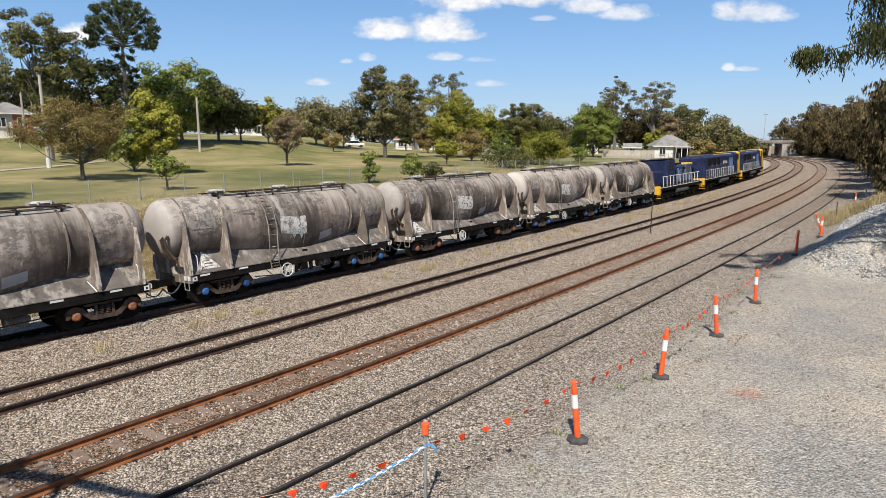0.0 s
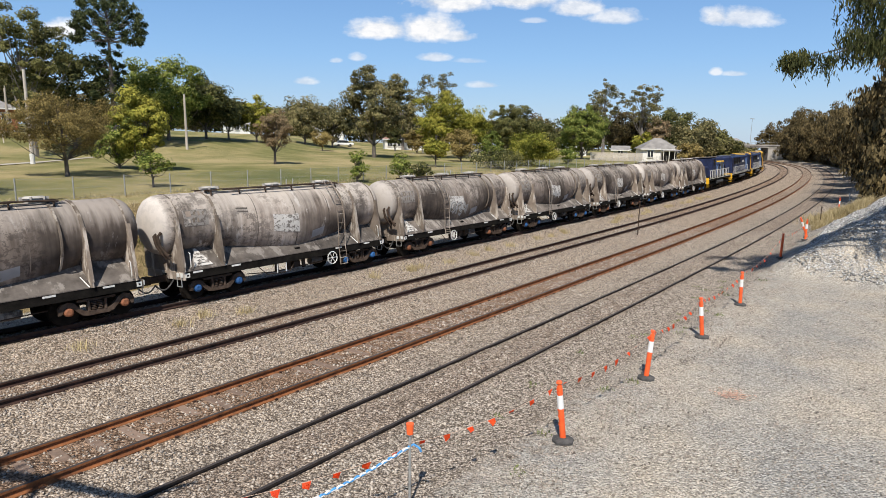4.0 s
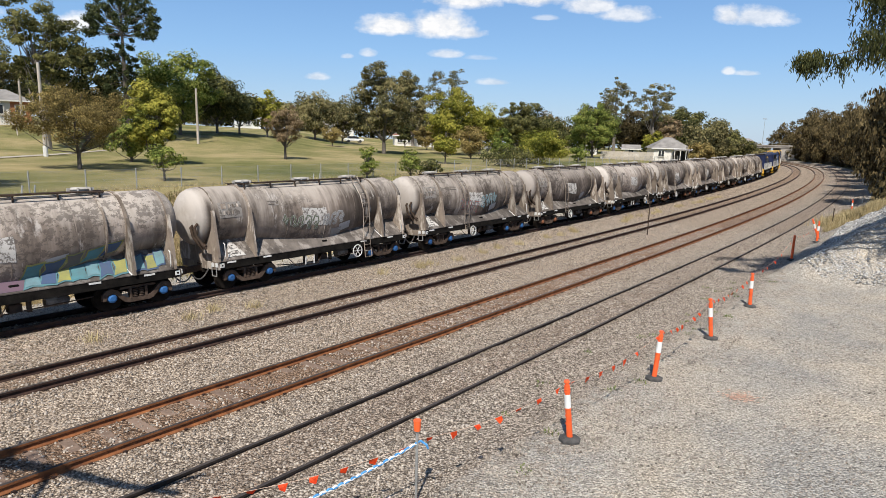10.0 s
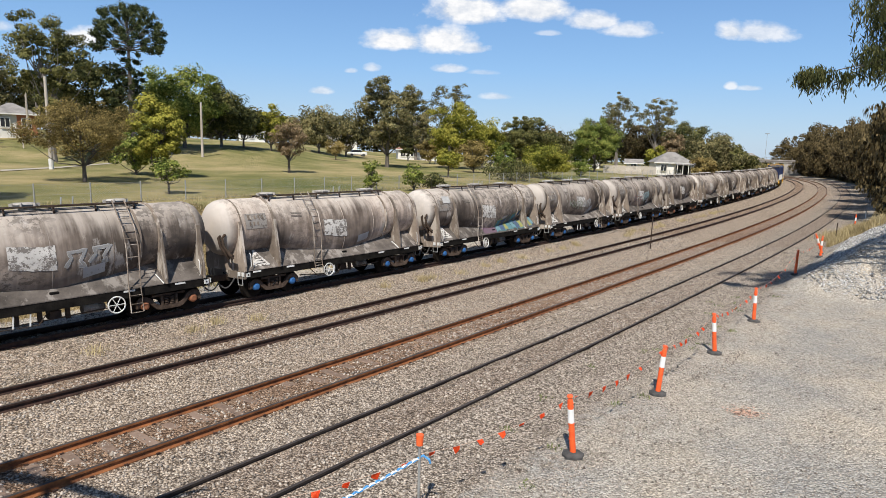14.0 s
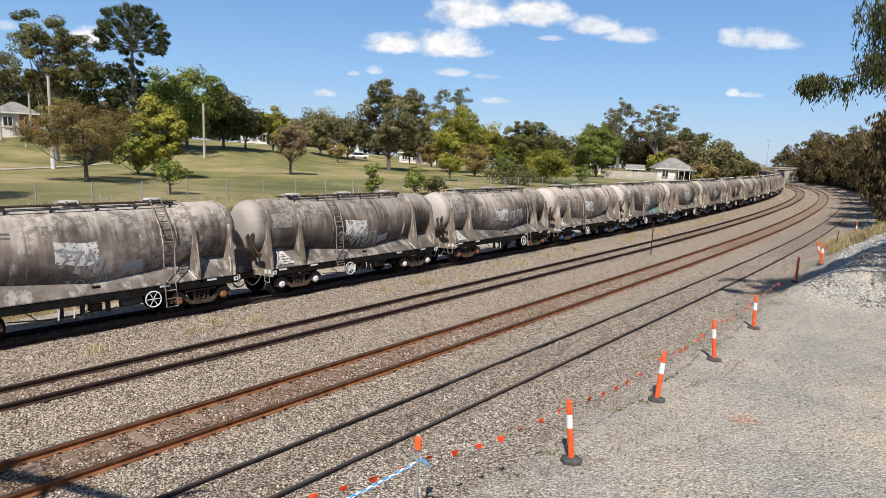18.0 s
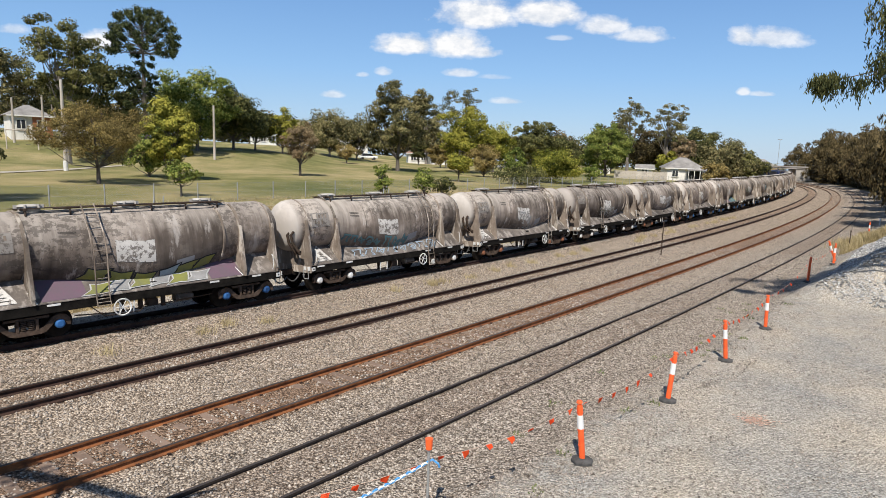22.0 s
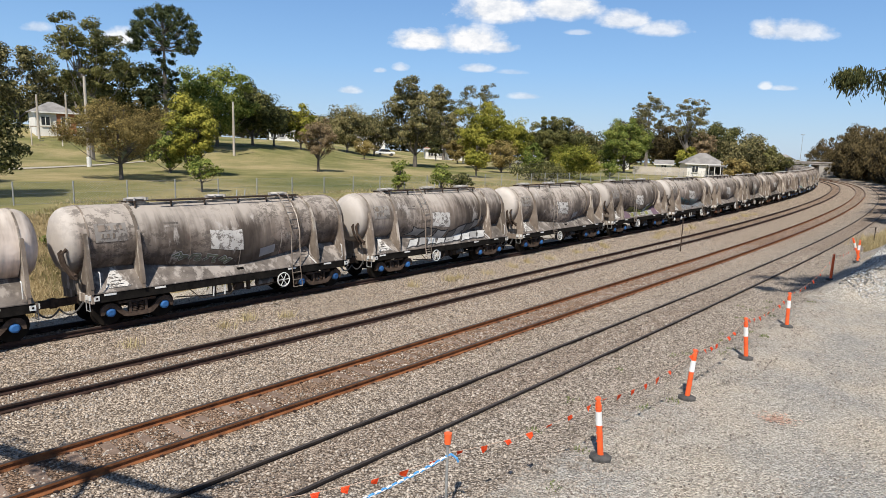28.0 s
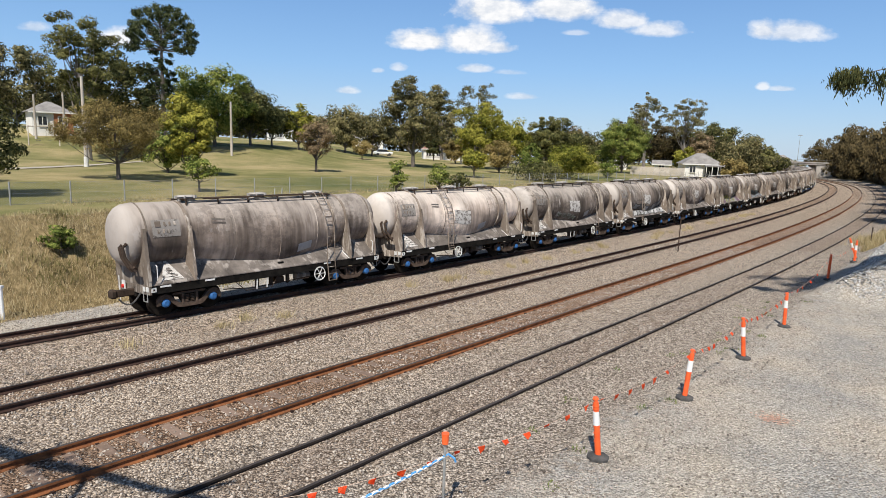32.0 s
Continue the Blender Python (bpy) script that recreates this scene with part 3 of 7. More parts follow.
# ---- trees ----
def build_tree(name, m, label, kind, height, width, trunk=0.25, base=0.35, clumps=60, per=60, leaf=0.22, spread=0.16, lean=0.0, seed=1, bark=None, flat=1.0, group="", top=1.0, droop=0.0):
    """A tapered trunk with limbs, and a crown of small leaves in uneven clumps."""
    rng = np.random.default_rng(seed)
    t = thing(name, m, label, "tree" if height > 2.6 else "shrub", group)
    # clump centres inside an uneven crown
    cz0 = height * base
    ch = height - cz0
    pts = []
    while len(pts) < clumps:
        u = rng.uniform(-1, 1, 3)
        r = np.linalg.norm(u)
        if r > 1 or r < 0.35:
            continue
        ang = math.atan2(u[1], u[0])
        lump = 0.80 + 0.25 * math.sin(ang * 3 + seed) * math.cos(u[2] * 4 + seed * 2)
        if r > lump:
            continue
        rad = 1.0 if u[2] < 0 else 1.0 - (1 - top) * u[2]
        pts.append((u[0] * width / 2 * rad + lean * u[2], u[1] * width / 2 * rad * flat, cz0 + ch * (0.5 + 0.5 * u[2])))
    pts = np.array(pts)
    # wood
    bm = bmesh.new()
    fork = Vector((0, 0, height * base * 0.75))
    add_tube(bm, (0, 0, -0.3), fork, trunk, trunk * 0.72, 8)
    order = np.argsort(pts[:, 2])
    top_pt = Vector(pts[order[-1]]) * 0.9
    main = [fork]
    for i in range(1, 5):
        q = fork.lerp(Vector((top_pt.x * 0.6, top_pt.y * 0.6, top_pt.z)), i / 4) + Vector(rng.normal(0, width * 0.02, 3))
        add_tube(bm, main[-1], q, trunk * 0.72 * (1 - (i - 1) / 4.6), trunk * 0.72 * (1 - i / 4.6), 6)
        main.append(q)
    for i in rng.choice(len(pts), min(len(pts), 26), replace=False):
        q = Vector(pts[i])
        j = int(np.clip((q.z - fork.z) / max(top_pt.z - fork.z, 0.1) * 3.2 - 0.8, 0, 3))
        a = main[j]
        mid = a.lerp(q, 0.5) + Vector((0, 0, -0.06 * (q - a).length)) + Vector(rng.normal(0, 0.03 * width, 3))
        r = trunk * 0.30 * (1 - j / 6)
        add_tube(bm, a, mid, r, r * 0.65, 5)
        add_tube(bm, mid, q, r * 0.65, r * 0.2, 4)
    part("trunk", bm, bark or BARK, t)
    # leaves
    n = clumps * per
    c = np.repeat(pts, per, axis=0)
    size = np.repeat(rng.uniform(0.6, 1.35, clumps), per)
    d = rng.normal(0, 1, (n, 3))
    d *= (rng.uniform(0.25, 1, n) ** 0.5 / np.linalg.norm(d, axis=1))[:, None]
    off = d * (width * spread * size)[:, None] * np.array([1, 1, 0.62])
    off[:, 2] -= droop * rng.uniform(0, 1, n) ** 2
    c = c + off
    out = (c - np.array([0, 0, cz0 + ch * 0.45])) / np.array([width / 2, width / 2, ch / 2])
    nrm = rng.normal(0, 0.42, (n, 3)) + np.array([0, 0, 0.25]) + d * 0.75 + out * 0.6
    nrm /= np.linalg.norm(nrm, axis=1)[:, None]
    ax = np.cross(nrm, rng.normal(0, 1, (n, 3)))
    if droop:
        ax = np.array([0, 0, -1.0]) + rng.normal(0, 0.28, (n, 3))
    ax /= np.linalg.norm(ax, axis=1)[:, None]
    bx = np.cross(nrm, ax)
    bx /= np.maximum(np.linalg.norm(bx, axis=1), 1e-6)[:, None]
    ls = leaf * rng.uniform(0.6, 1.4, n)
    wd = 0.55 if not droop else 0.42
    ax, bx = ax * ls[:, None], bx * (ls * wd)[:, None]
    q4 = np.stack([c - ax, c + bx, c + ax, c - bx], 1)
    quads("crown", q4, LEAF[kind], t)
    return t

# ---- the train ----
PITCH = 11.42
TRAVEL_T = (0.0, 6.0, 9.0, 13.0, 19.0, 23.0, 28.0, 32.0)
TRAVEL_S = (0.0, 34.84, 52.35, 76.14, 112.2, 136.6, 166.8, 191.8)


def travelled(t):
    """Metres run since the start, by a smooth curve through the table."""
    c = np.polyfit(TRAVEL_T, TRAVEL_S, 3)
    return float(np.polyval(c, t) - np.polyval(c, 0.0))


def tank_material(name, gain):
    m = bpy.data.materials.new(name)
    t = nodes_of(m)
    tc = t.nodes.new("ShaderNodeTexCoord")
    oi = t.nodes.new("ShaderNodeObjectInfo")
    shift = t.nodes.new("ShaderNodeVectorMath")
    shift.operation = "MULTIPLY_ADD"
    cmb = t.nodes.new("ShaderNodeCombineXYZ")
    for k in range(3):
        L(t, oi, "Random", cmb, k)
    L(t, cmb, 0, shift, 0)
    shift.inputs[1].default_value = (37, 53, 19)
    L(t, tc, "Object", shift, 2)

    def nz(scale, detail, rough, stretch=(1, 1, 1)):
        mp = N(t, "ShaderNodeMapping", Scale=stretch)
        L(t, shift, 0, mp, 0)
        n = N(t, "ShaderNodeTexNoise", Scale=scale, Detail=detail, Roughness=rough)
        L(t, mp, 0, n, 0)
        return n
    blot = nz(0.5, 4.0, 0.55)
    run = nz(3.0, 4.0, 0.6, (1.6, 0.25, 0.18))
    flake = nz(3.4, 9.0, 0.76, (1, 1, 1.3))
    grain = nz(40.0, 3.0, 0.6)
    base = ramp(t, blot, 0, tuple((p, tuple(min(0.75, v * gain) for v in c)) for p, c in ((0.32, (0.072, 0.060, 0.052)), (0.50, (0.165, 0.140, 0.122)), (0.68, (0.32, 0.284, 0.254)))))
    streak = ramp(t, run, 0, ((0.34, (0.74, 0.72, 0.70)), (0.5, (1.0, 0.98, 0.96)), (0.66, (1.28, 1.26, 1.24))))
    c = mixc(t, (base, 0), (streak, 0), 1.0, "MULTIPLY")
    # each rolled ring of plate has weathered to its own tone
    ring = ramp(t, nz(0.75, 0.0, 0.0, (1, 0.02, 0.02)), 0, ((0.38, (0.78, 0.77, 0.76)), (0.5, (1.0, 1.0, 1.0)), (0.60, (1.28, 1.27, 1.26))))
    c = mixc(t, c, (ring, 0), 1.0, "MULTIPLY")
    # cement settled on the upper side, running down in uneven tongues; daylight on the crown is painted in too
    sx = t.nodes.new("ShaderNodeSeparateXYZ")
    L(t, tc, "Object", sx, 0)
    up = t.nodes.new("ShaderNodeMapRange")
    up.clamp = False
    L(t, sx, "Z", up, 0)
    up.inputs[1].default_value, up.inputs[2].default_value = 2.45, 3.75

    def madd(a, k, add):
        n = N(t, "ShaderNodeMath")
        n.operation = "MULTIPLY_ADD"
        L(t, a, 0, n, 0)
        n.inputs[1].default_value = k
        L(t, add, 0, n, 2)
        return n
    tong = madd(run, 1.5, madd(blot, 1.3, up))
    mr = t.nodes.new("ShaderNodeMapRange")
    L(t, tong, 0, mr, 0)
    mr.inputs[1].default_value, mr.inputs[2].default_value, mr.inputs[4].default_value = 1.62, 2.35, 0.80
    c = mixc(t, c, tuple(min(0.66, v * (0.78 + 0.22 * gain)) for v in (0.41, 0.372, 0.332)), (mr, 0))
    # bare dark patches where the crust has come off
    where = ramp(t, nz(0.42, 3.0, 0.5), 0, ((0.42, (0, 0, 0)), (0.54, (1, 1, 1))))
    patch = ramp(t, flake, 0, ((0.505, (0, 0, 0)), (0.52, (1, 1, 1))))
    pm = N(t, "ShaderNodeMath")
    pm.operation = "MULTIPLY"
    pw = N(t, "ShaderNodeMath")
    pw.operation = "MULTIPLY"
    L(t, patch, 0, pw, 0)
    L(t, where, 0, pw, 1)
    L(t, pw, 0, pm, 0)
    pm.inputs[1].default_value = 0.6 if gain < 1.5 else 0.3
    c = mixc(t, c, (0.062, 0.052, 0.046), (pm, 0))
    # the rear end is mixed paler
    tail = t.nodes.new("ShaderNodeMapRange")
    L(t, sx, "X", tail, 0)
    tail.inputs[1].default_value, tail.inputs[2].default_value, tail.inputs[3].default_value, tail.inputs[4].default_value = -5.3, -5.05, 0.72, 0.0
    c = mixc(t, c, (0.50, 0.465, 0.43), (tail, 0))
    # pale dried spills
    spill = ramp(t, nz(1.1, 6.0, 0.7, (1.3, 0.5, 0.45)), 0, ((0.60, (0, 0, 0)), (0.66, (0.6, 0.6, 0.6))))
    c = mixc(t, c, (0.50, 0.47, 0.44), (spill, 0))
    tone = ramp(t, oi, "Random", ((0.0, (0.80, 0.77, 0.75)), (0.6, (1.0, 0.97, 0.94)), (1.0, (1.16, 1.13, 1.10))))
    c = mixc(t, c, (tone, 0), 1.0, "MULTIPLY")
    h = N(t, "ShaderNodeMath")
    h.operation = "MULTIPLY_ADD"
    L(t, grain, 0, h, 0)
    h.inputs[1].default_value = 0.25
    L(t, patch, 0, h, 2)
    finish(t, c, 0.85, 0.0, (h, 0), 0.2, 0.35, 0.012)
    return m


def flaking(name, paint, under, bare):
    """Old paint that has come off in small flakes."""
    m = bpy.data.materials.new(name)
    t = nodes_of(m)
    oi = t.nodes.new("ShaderNodeObjectInfo")
    tc = t.nodes.new("ShaderNodeTexCoord")
    sh = t.nodes.new("ShaderNodeVectorMath")
    sh.operation = "MULTIPLY_ADD"
    cmb = t.nodes.new("ShaderNodeCombineXYZ")
    for k in range(3):
        L(t, oi, "Random", cmb, k)
    L(t, cmb, 0, sh, 0)
    sh.inputs[1].default_value = (23, 41, 13)
    L(t, tc, "Object", sh, 2)
    fl = N(t, "ShaderNodeTexNoise", Scale=5.5, Detail=8.0, Roughness=0.78)
    L(t, sh, 0, fl, 0)
    big = N(t, "ShaderNodeTexNoise", Scale=1.6, Detail=3.0, Roughness=0.6)
    L(t, sh, 0, big, 0)
    tone = ramp(t, big, 0, ((0.3, tuple(v * 0.72 for v in paint)), (0.7, paint)))
    mask = ramp(t, fl, 0, ((bare - 0.012, (1, 1, 1)), (bare + 0.012, (0, 0, 0))))
    finish(t, mixc(t, (tone, 0), under, (mask, 0)), 0.8, 0.0, (mask, 0), 0.2, 0.2, 0.006)
    return m


def smeared(name, dark, mid, pale, amount, stretch):
    """Dirty plate with pale cement smeared over it and scraped off in places."""
    m = bpy.data.materials.new(name)
    t = nodes_of(m)
    tc = t.nodes.new("ShaderNodeTexCoord")
    oi = t.nodes.new("ShaderNodeObjectInfo")
    cmb = t.nodes.new("ShaderNodeCombineXYZ")
    for k in range(3):
        L(t, oi, "Random", cmb, k)
    sh = t.nodes.new("ShaderNodeVectorMath")
    sh.operation = "MULTIPLY_ADD"
    L(t, cmb, 0, sh, 0)
    sh.inputs[1].default_value = (31, 17, 43)
    L(t, tc, "Object", sh, 2)
    n = []
    for sc, st in ((1.3, (1, 1, 1)), (2.6, stretch), (34.0, (1, 1, 1))):
        mp = N(t, "ShaderNodeMapping", Scale=st)
        L(t, sh, 0, mp, 0)
        n.append(N(t, "ShaderNodeTexNoise", Scale=sc, Detail=6.0, Roughness=0.66))
        L(t, mp, 0, n[-1], 0)
    base = ramp(t, n[0], 0, ((0.33, dark), (0.66, mid)))
    mask = ramp(t, n[1], 0, ((0.52, (0, 0, 0)), (0.60, (amount, amount, amount))))
    c = mixc(t, (base, 0), pale, (mask, 0))
    tone = ramp(t, oi, "Random", ((0.0, (0.72, 0.71, 0.70)), (1.0, (1.25, 1.22, 1.2))))
    c = mixc(t, c, (tone, 0), 1.0, "MULTIPLY")
    finish(t, c, 0.85, 0.0, (n[2], 0), 0.2, 0.3, 0.01)
    return m


DECK = smeared("cement_smeared_deck", (0.060, 0.052, 0.046), (0.17, 0.148, 0.130), (0.34, 0.31, 0.28), 0.6, (1.0, 0.6, 0.6))
FIN = smeared("cement_caked_fin", (0.13, 0.103, 0.082), (0.26, 0.215, 0.175), (0.50, 0.45, 0.39), 0.8, (1.2, 1.2, 0.3))


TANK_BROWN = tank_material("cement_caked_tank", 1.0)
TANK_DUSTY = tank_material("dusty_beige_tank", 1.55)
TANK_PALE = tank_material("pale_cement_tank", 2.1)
TAIL_RED = simple("red_lens", (0.45, 0.02, 0.015), (0.75, 0.04, 0.03), 4.0, 0.3, spec=0.6)
PLACARD = flaking("dusty_number_panel", (0.30, 0.272, 0.243), (0.13, 0.112, 0.098), 0.46)
NOTICE = flaking("flaked_white_notice", (0.60, 0.57, 0.53), (0.17, 0.15, 0.135), 0.475)
PALE_PANEL = flaking("pale_grey_panel", (0.38, 0.38, 0.385), (0.20, 0.18, 0.165), 0.36)
HATCH_STEEL = simple("cement_dusted_hatch", (0.22, 0.20, 0.18), (0.46, 0.43, 0.39), 5.0, 0.8, by_object=0.15)
TOP_Z = 3.84


def tank_radius(x):
    ax = abs(x - 0.1)
    return float(np.interp(ax, (0.0, 0.22, 3.5, 9.0), (1.49, 1.49, 1.08, 1.08)))


def bulge(x):
    """How much narrower than deep the tank is."""
    return 0.6 * (tank_radius(x) - 1.08)


def tank_at(x, ang, proud=0.0):
    """A point on the tank's side: ang from the horizontal upwards, on the -y side."""
    r = tank_radius(x) + proud
    return Vector((x, -(r - bulge(x)) * math.cos(ang), TOP_Z - tank_radius(x) + r * math.sin(ang)))


def tank_patch(name, w, x0, x1, a0, a1, mat, label="", nx=8, na=5, proud=0.008, ragged=0.0, seed=1):
    rng = random.Random(seed)
    bm = bmesh.new()
    grid = []
    for i in range(nx + 1):
        row = []
        for j in range(na + 1):
            x = x0 + (x1 - x0) * i / nx
            a = radians(a0 + (a1 - a0) * j / na)
            if j in (0, na):
                a += rng.uniform(-ragged, ragged)
            row.append(bm.verts.new(tank_at(x, a, proud)))
        grid.append(row)
    for i in range(nx):
        for j in range(na):
            bm.faces.new((grid[i][j], grid[i + 1][j], grid[i + 1][j + 1], grid[i][j + 1]))
    ob = part(name, bm, mat, w, label, smooth=True)
    return ob


def tank_stroke(bm, pts, width, proud):
    """A painted ribbon through (x, angle) points on the tank's side."""
    P3 = [tank_at(x, radians(a), proud) for x, a in pts]
    left, right = [], []
    for i, q in enumerate(P3):
        d = (P3[min(i + 1, len(P3) - 1)] - P3[max(i - 1, 0)]).normalized()
        nrm = Vector((0, q.y, q.z - (TOP_Z - tank_radius(q.x)))).normalized()
        side = d.cross(nrm) * (width / 2)
        left.append(bm.verts.new(q + side))
        right.append(bm.verts.new(q - side))
    for i in range(len(P3) - 1):
        bm.faces.new((left[i], left[i + 1], right[i + 1], right[i]))


# loops, hooks and bolts
LETTER = (((-0.45, -0.3), (-0.2, 0.15), (-0.35, 0.5), (0.1, 0.45), (0.45, 0.5), (0.2, -0.1), (0.45, -0.5), (0.0, -0.35)), ((-0.45, 0.1), (-0.25, 0.5), (0.25, 0.42), (0.45, 0.05), (0.15, -0.3), (-0.2, -0.1), (0.1, 0.12), (0.3, -0.45), (-0.4, -0.5)),
          ((-0.48, -0.15), (-0.1, 0.5), (0.05, 0.0), (0.48, 0.2), (0.05, -0.5), (-0.05, -0.05), (-0.4, -0.3)), ((-0.45, -0.45), (-0.3, 0.35), (0.2, 0.5), (0.35, 0.1), (0.0, -0.05), (0.45, -0.25), (0.2, -0.5), (-0.2, -0.25)))


def paint_letters(name, w, at, x0, x1, v0, v1, fill, line, seed, letters, wide):
    """Outlined strokes like worn graffiti letters, wordless; at(x, v, proud) gives a point and its normal."""
    rng = random.Random(seed)
    step = (x1 - x0) / letters
    for k in range(letters):
        shape = LETTER[rng.randrange(len(LETTER))]
        cx0, cv = x0 + step * (k + 0.5), (v0 + v1) / 2 + rng.uniform(-0.06, 0.06) * (v1 - v0)
        lean, sz = rng.uniform(-0.15, 0.25), rng.uniform(0.85, 1.1)
        pts = []
        for a, b in zip(shape[:-1], shape[1:]):
            for j in range(3):
                u = j / 3
                px, pv = a[0] + (b[0] - a[0]) * u, a[1] + (b[1] - a[1]) * u
                pts.append((cx0 + (px + lean * pv) * step * 0.95 * sz, cv + pv * (v1 - v0) * sz))
        for nm, mat, wd, proud in ((name + "_outline", line, wide * 1.55, 0.008 + 0.002 * (k % 2)), (name + "_fill", fill, wide, 0.013 + 0.002 * (k % 2))):
            bm = bmesh.new()
            left, right = [], []
            P3 = [at(x, v, proud) for x, v in pts]
            for i, (q, nrm) in enumerate(P3):
                d = (P3[min(i + 1, len(P3) - 1)][0] - P3[max(i - 1, 0)][0]).normalized()
                side = d.cross(nrm) * (wd / 2 * (0.8 + 0.4 * rng.random()))
                left.append(bm.verts.new(q + side))
                right.append(bm.verts.new(q - side))
            for i in range(len(P3) - 1):
                bm.faces.new((left[i], left[i + 1], right[i + 1], right[i]))
            part(nm, bm, mat, w)


def on_tank(x, deg, proud):
    a = radians(deg)
    return tank_at(x, a, proud), Vector((0, -math.cos(a), math.sin(a)))


def on_plate(x, v, proud):
    nrm = Vector((0, -0.684, 0.729))
    return Vector((x, -1.30 + 0.80 * v, 1.135 + 0.75 * v)) + nrm * (proud + 0.03), nrm


def graffiti(w, x0, x1, a0, a1, fill, line, seed, letters=5):
    paint_letters("graffiti", w, on_tank, x0, x1, a0, a1, fill, line, seed, letters, min(0.075, 0.16 * (x1 - x0) / letters))


def paint_blocks(w, at, x0, x1, v0, v1, fills, line, seed, n, lean=0.35):
    """Angular filled shapes with dark borders, overlapping like big painted blocks."""
    rng = random.Random(seed)
    step = (x1 - x0) / n
    hv = (v1 - v0) / 2
    for k in range(n):
        cx0, cv = x0 + step * (k + 0.5), (v0 + v1) / 2 + rng.uniform(-0.15, 0.15) * hv
        ring = [(cx0 + (px * rng.uniform(0.75, 1.2) + lean * pv) * step * 0.58, cv + pv * hv * rng.uniform(0.8, 1.15)) for px, pv in ((-1, -1), (0.1, -0.85), (1, -0.9), (0.9, 0.1), (1, 1), (-0.2, 0.8), (-0.95, 0.95), (-0.7, 0))]
        fine = []
        for a, b in zip(ring, ring[1:] + ring[:1]):
            fine += [(a[0] + (b[0] - a[0]) * j / 3, a[1] + (b[1] - a[1]) * j / 3) for j in range(3)]
        for nm, mat, grow, proud in (("graffiti_border", line, 1.0, 0.009 + 0.003 * (k % 3)), ("graffiti_block", fills[k % len(fills)], 0.82, 0.018 + 0.003 * (k % 3))):
            bm = bmesh.new()
            c = bm.verts.new(at(cx0, cv, proud)[0])
            rows = []
            for g in (0.5, 1.0):
                rows.append([bm.verts.new(at(cx0 + (x - cx0) * grow * g, cv + (v - cv) * grow * g, proud)[0]) for x, v in fine])
            m = len(fine)
            for i in range(m):
                j = (i + 1) % m
                bm.faces.new((c, rows[0][i], rows[0][j]))
                bm.faces.new((rows[0][i], rows[1][i], rows[1][j], rows[0][j]))
            part(nm, bm, mat, w)


def plate_patch(w, x0, x1, v0, v1, mat, label=""):
    bm = bmesh.new()
    bm.faces.new([bm.verts.new(on_plate(x, v, -0.008)[0]) for x, v in ((x0, v0), (x1, v0), (x1, v1), (x0, v1))])
    part("plate_paint", bm, mat, w, label)


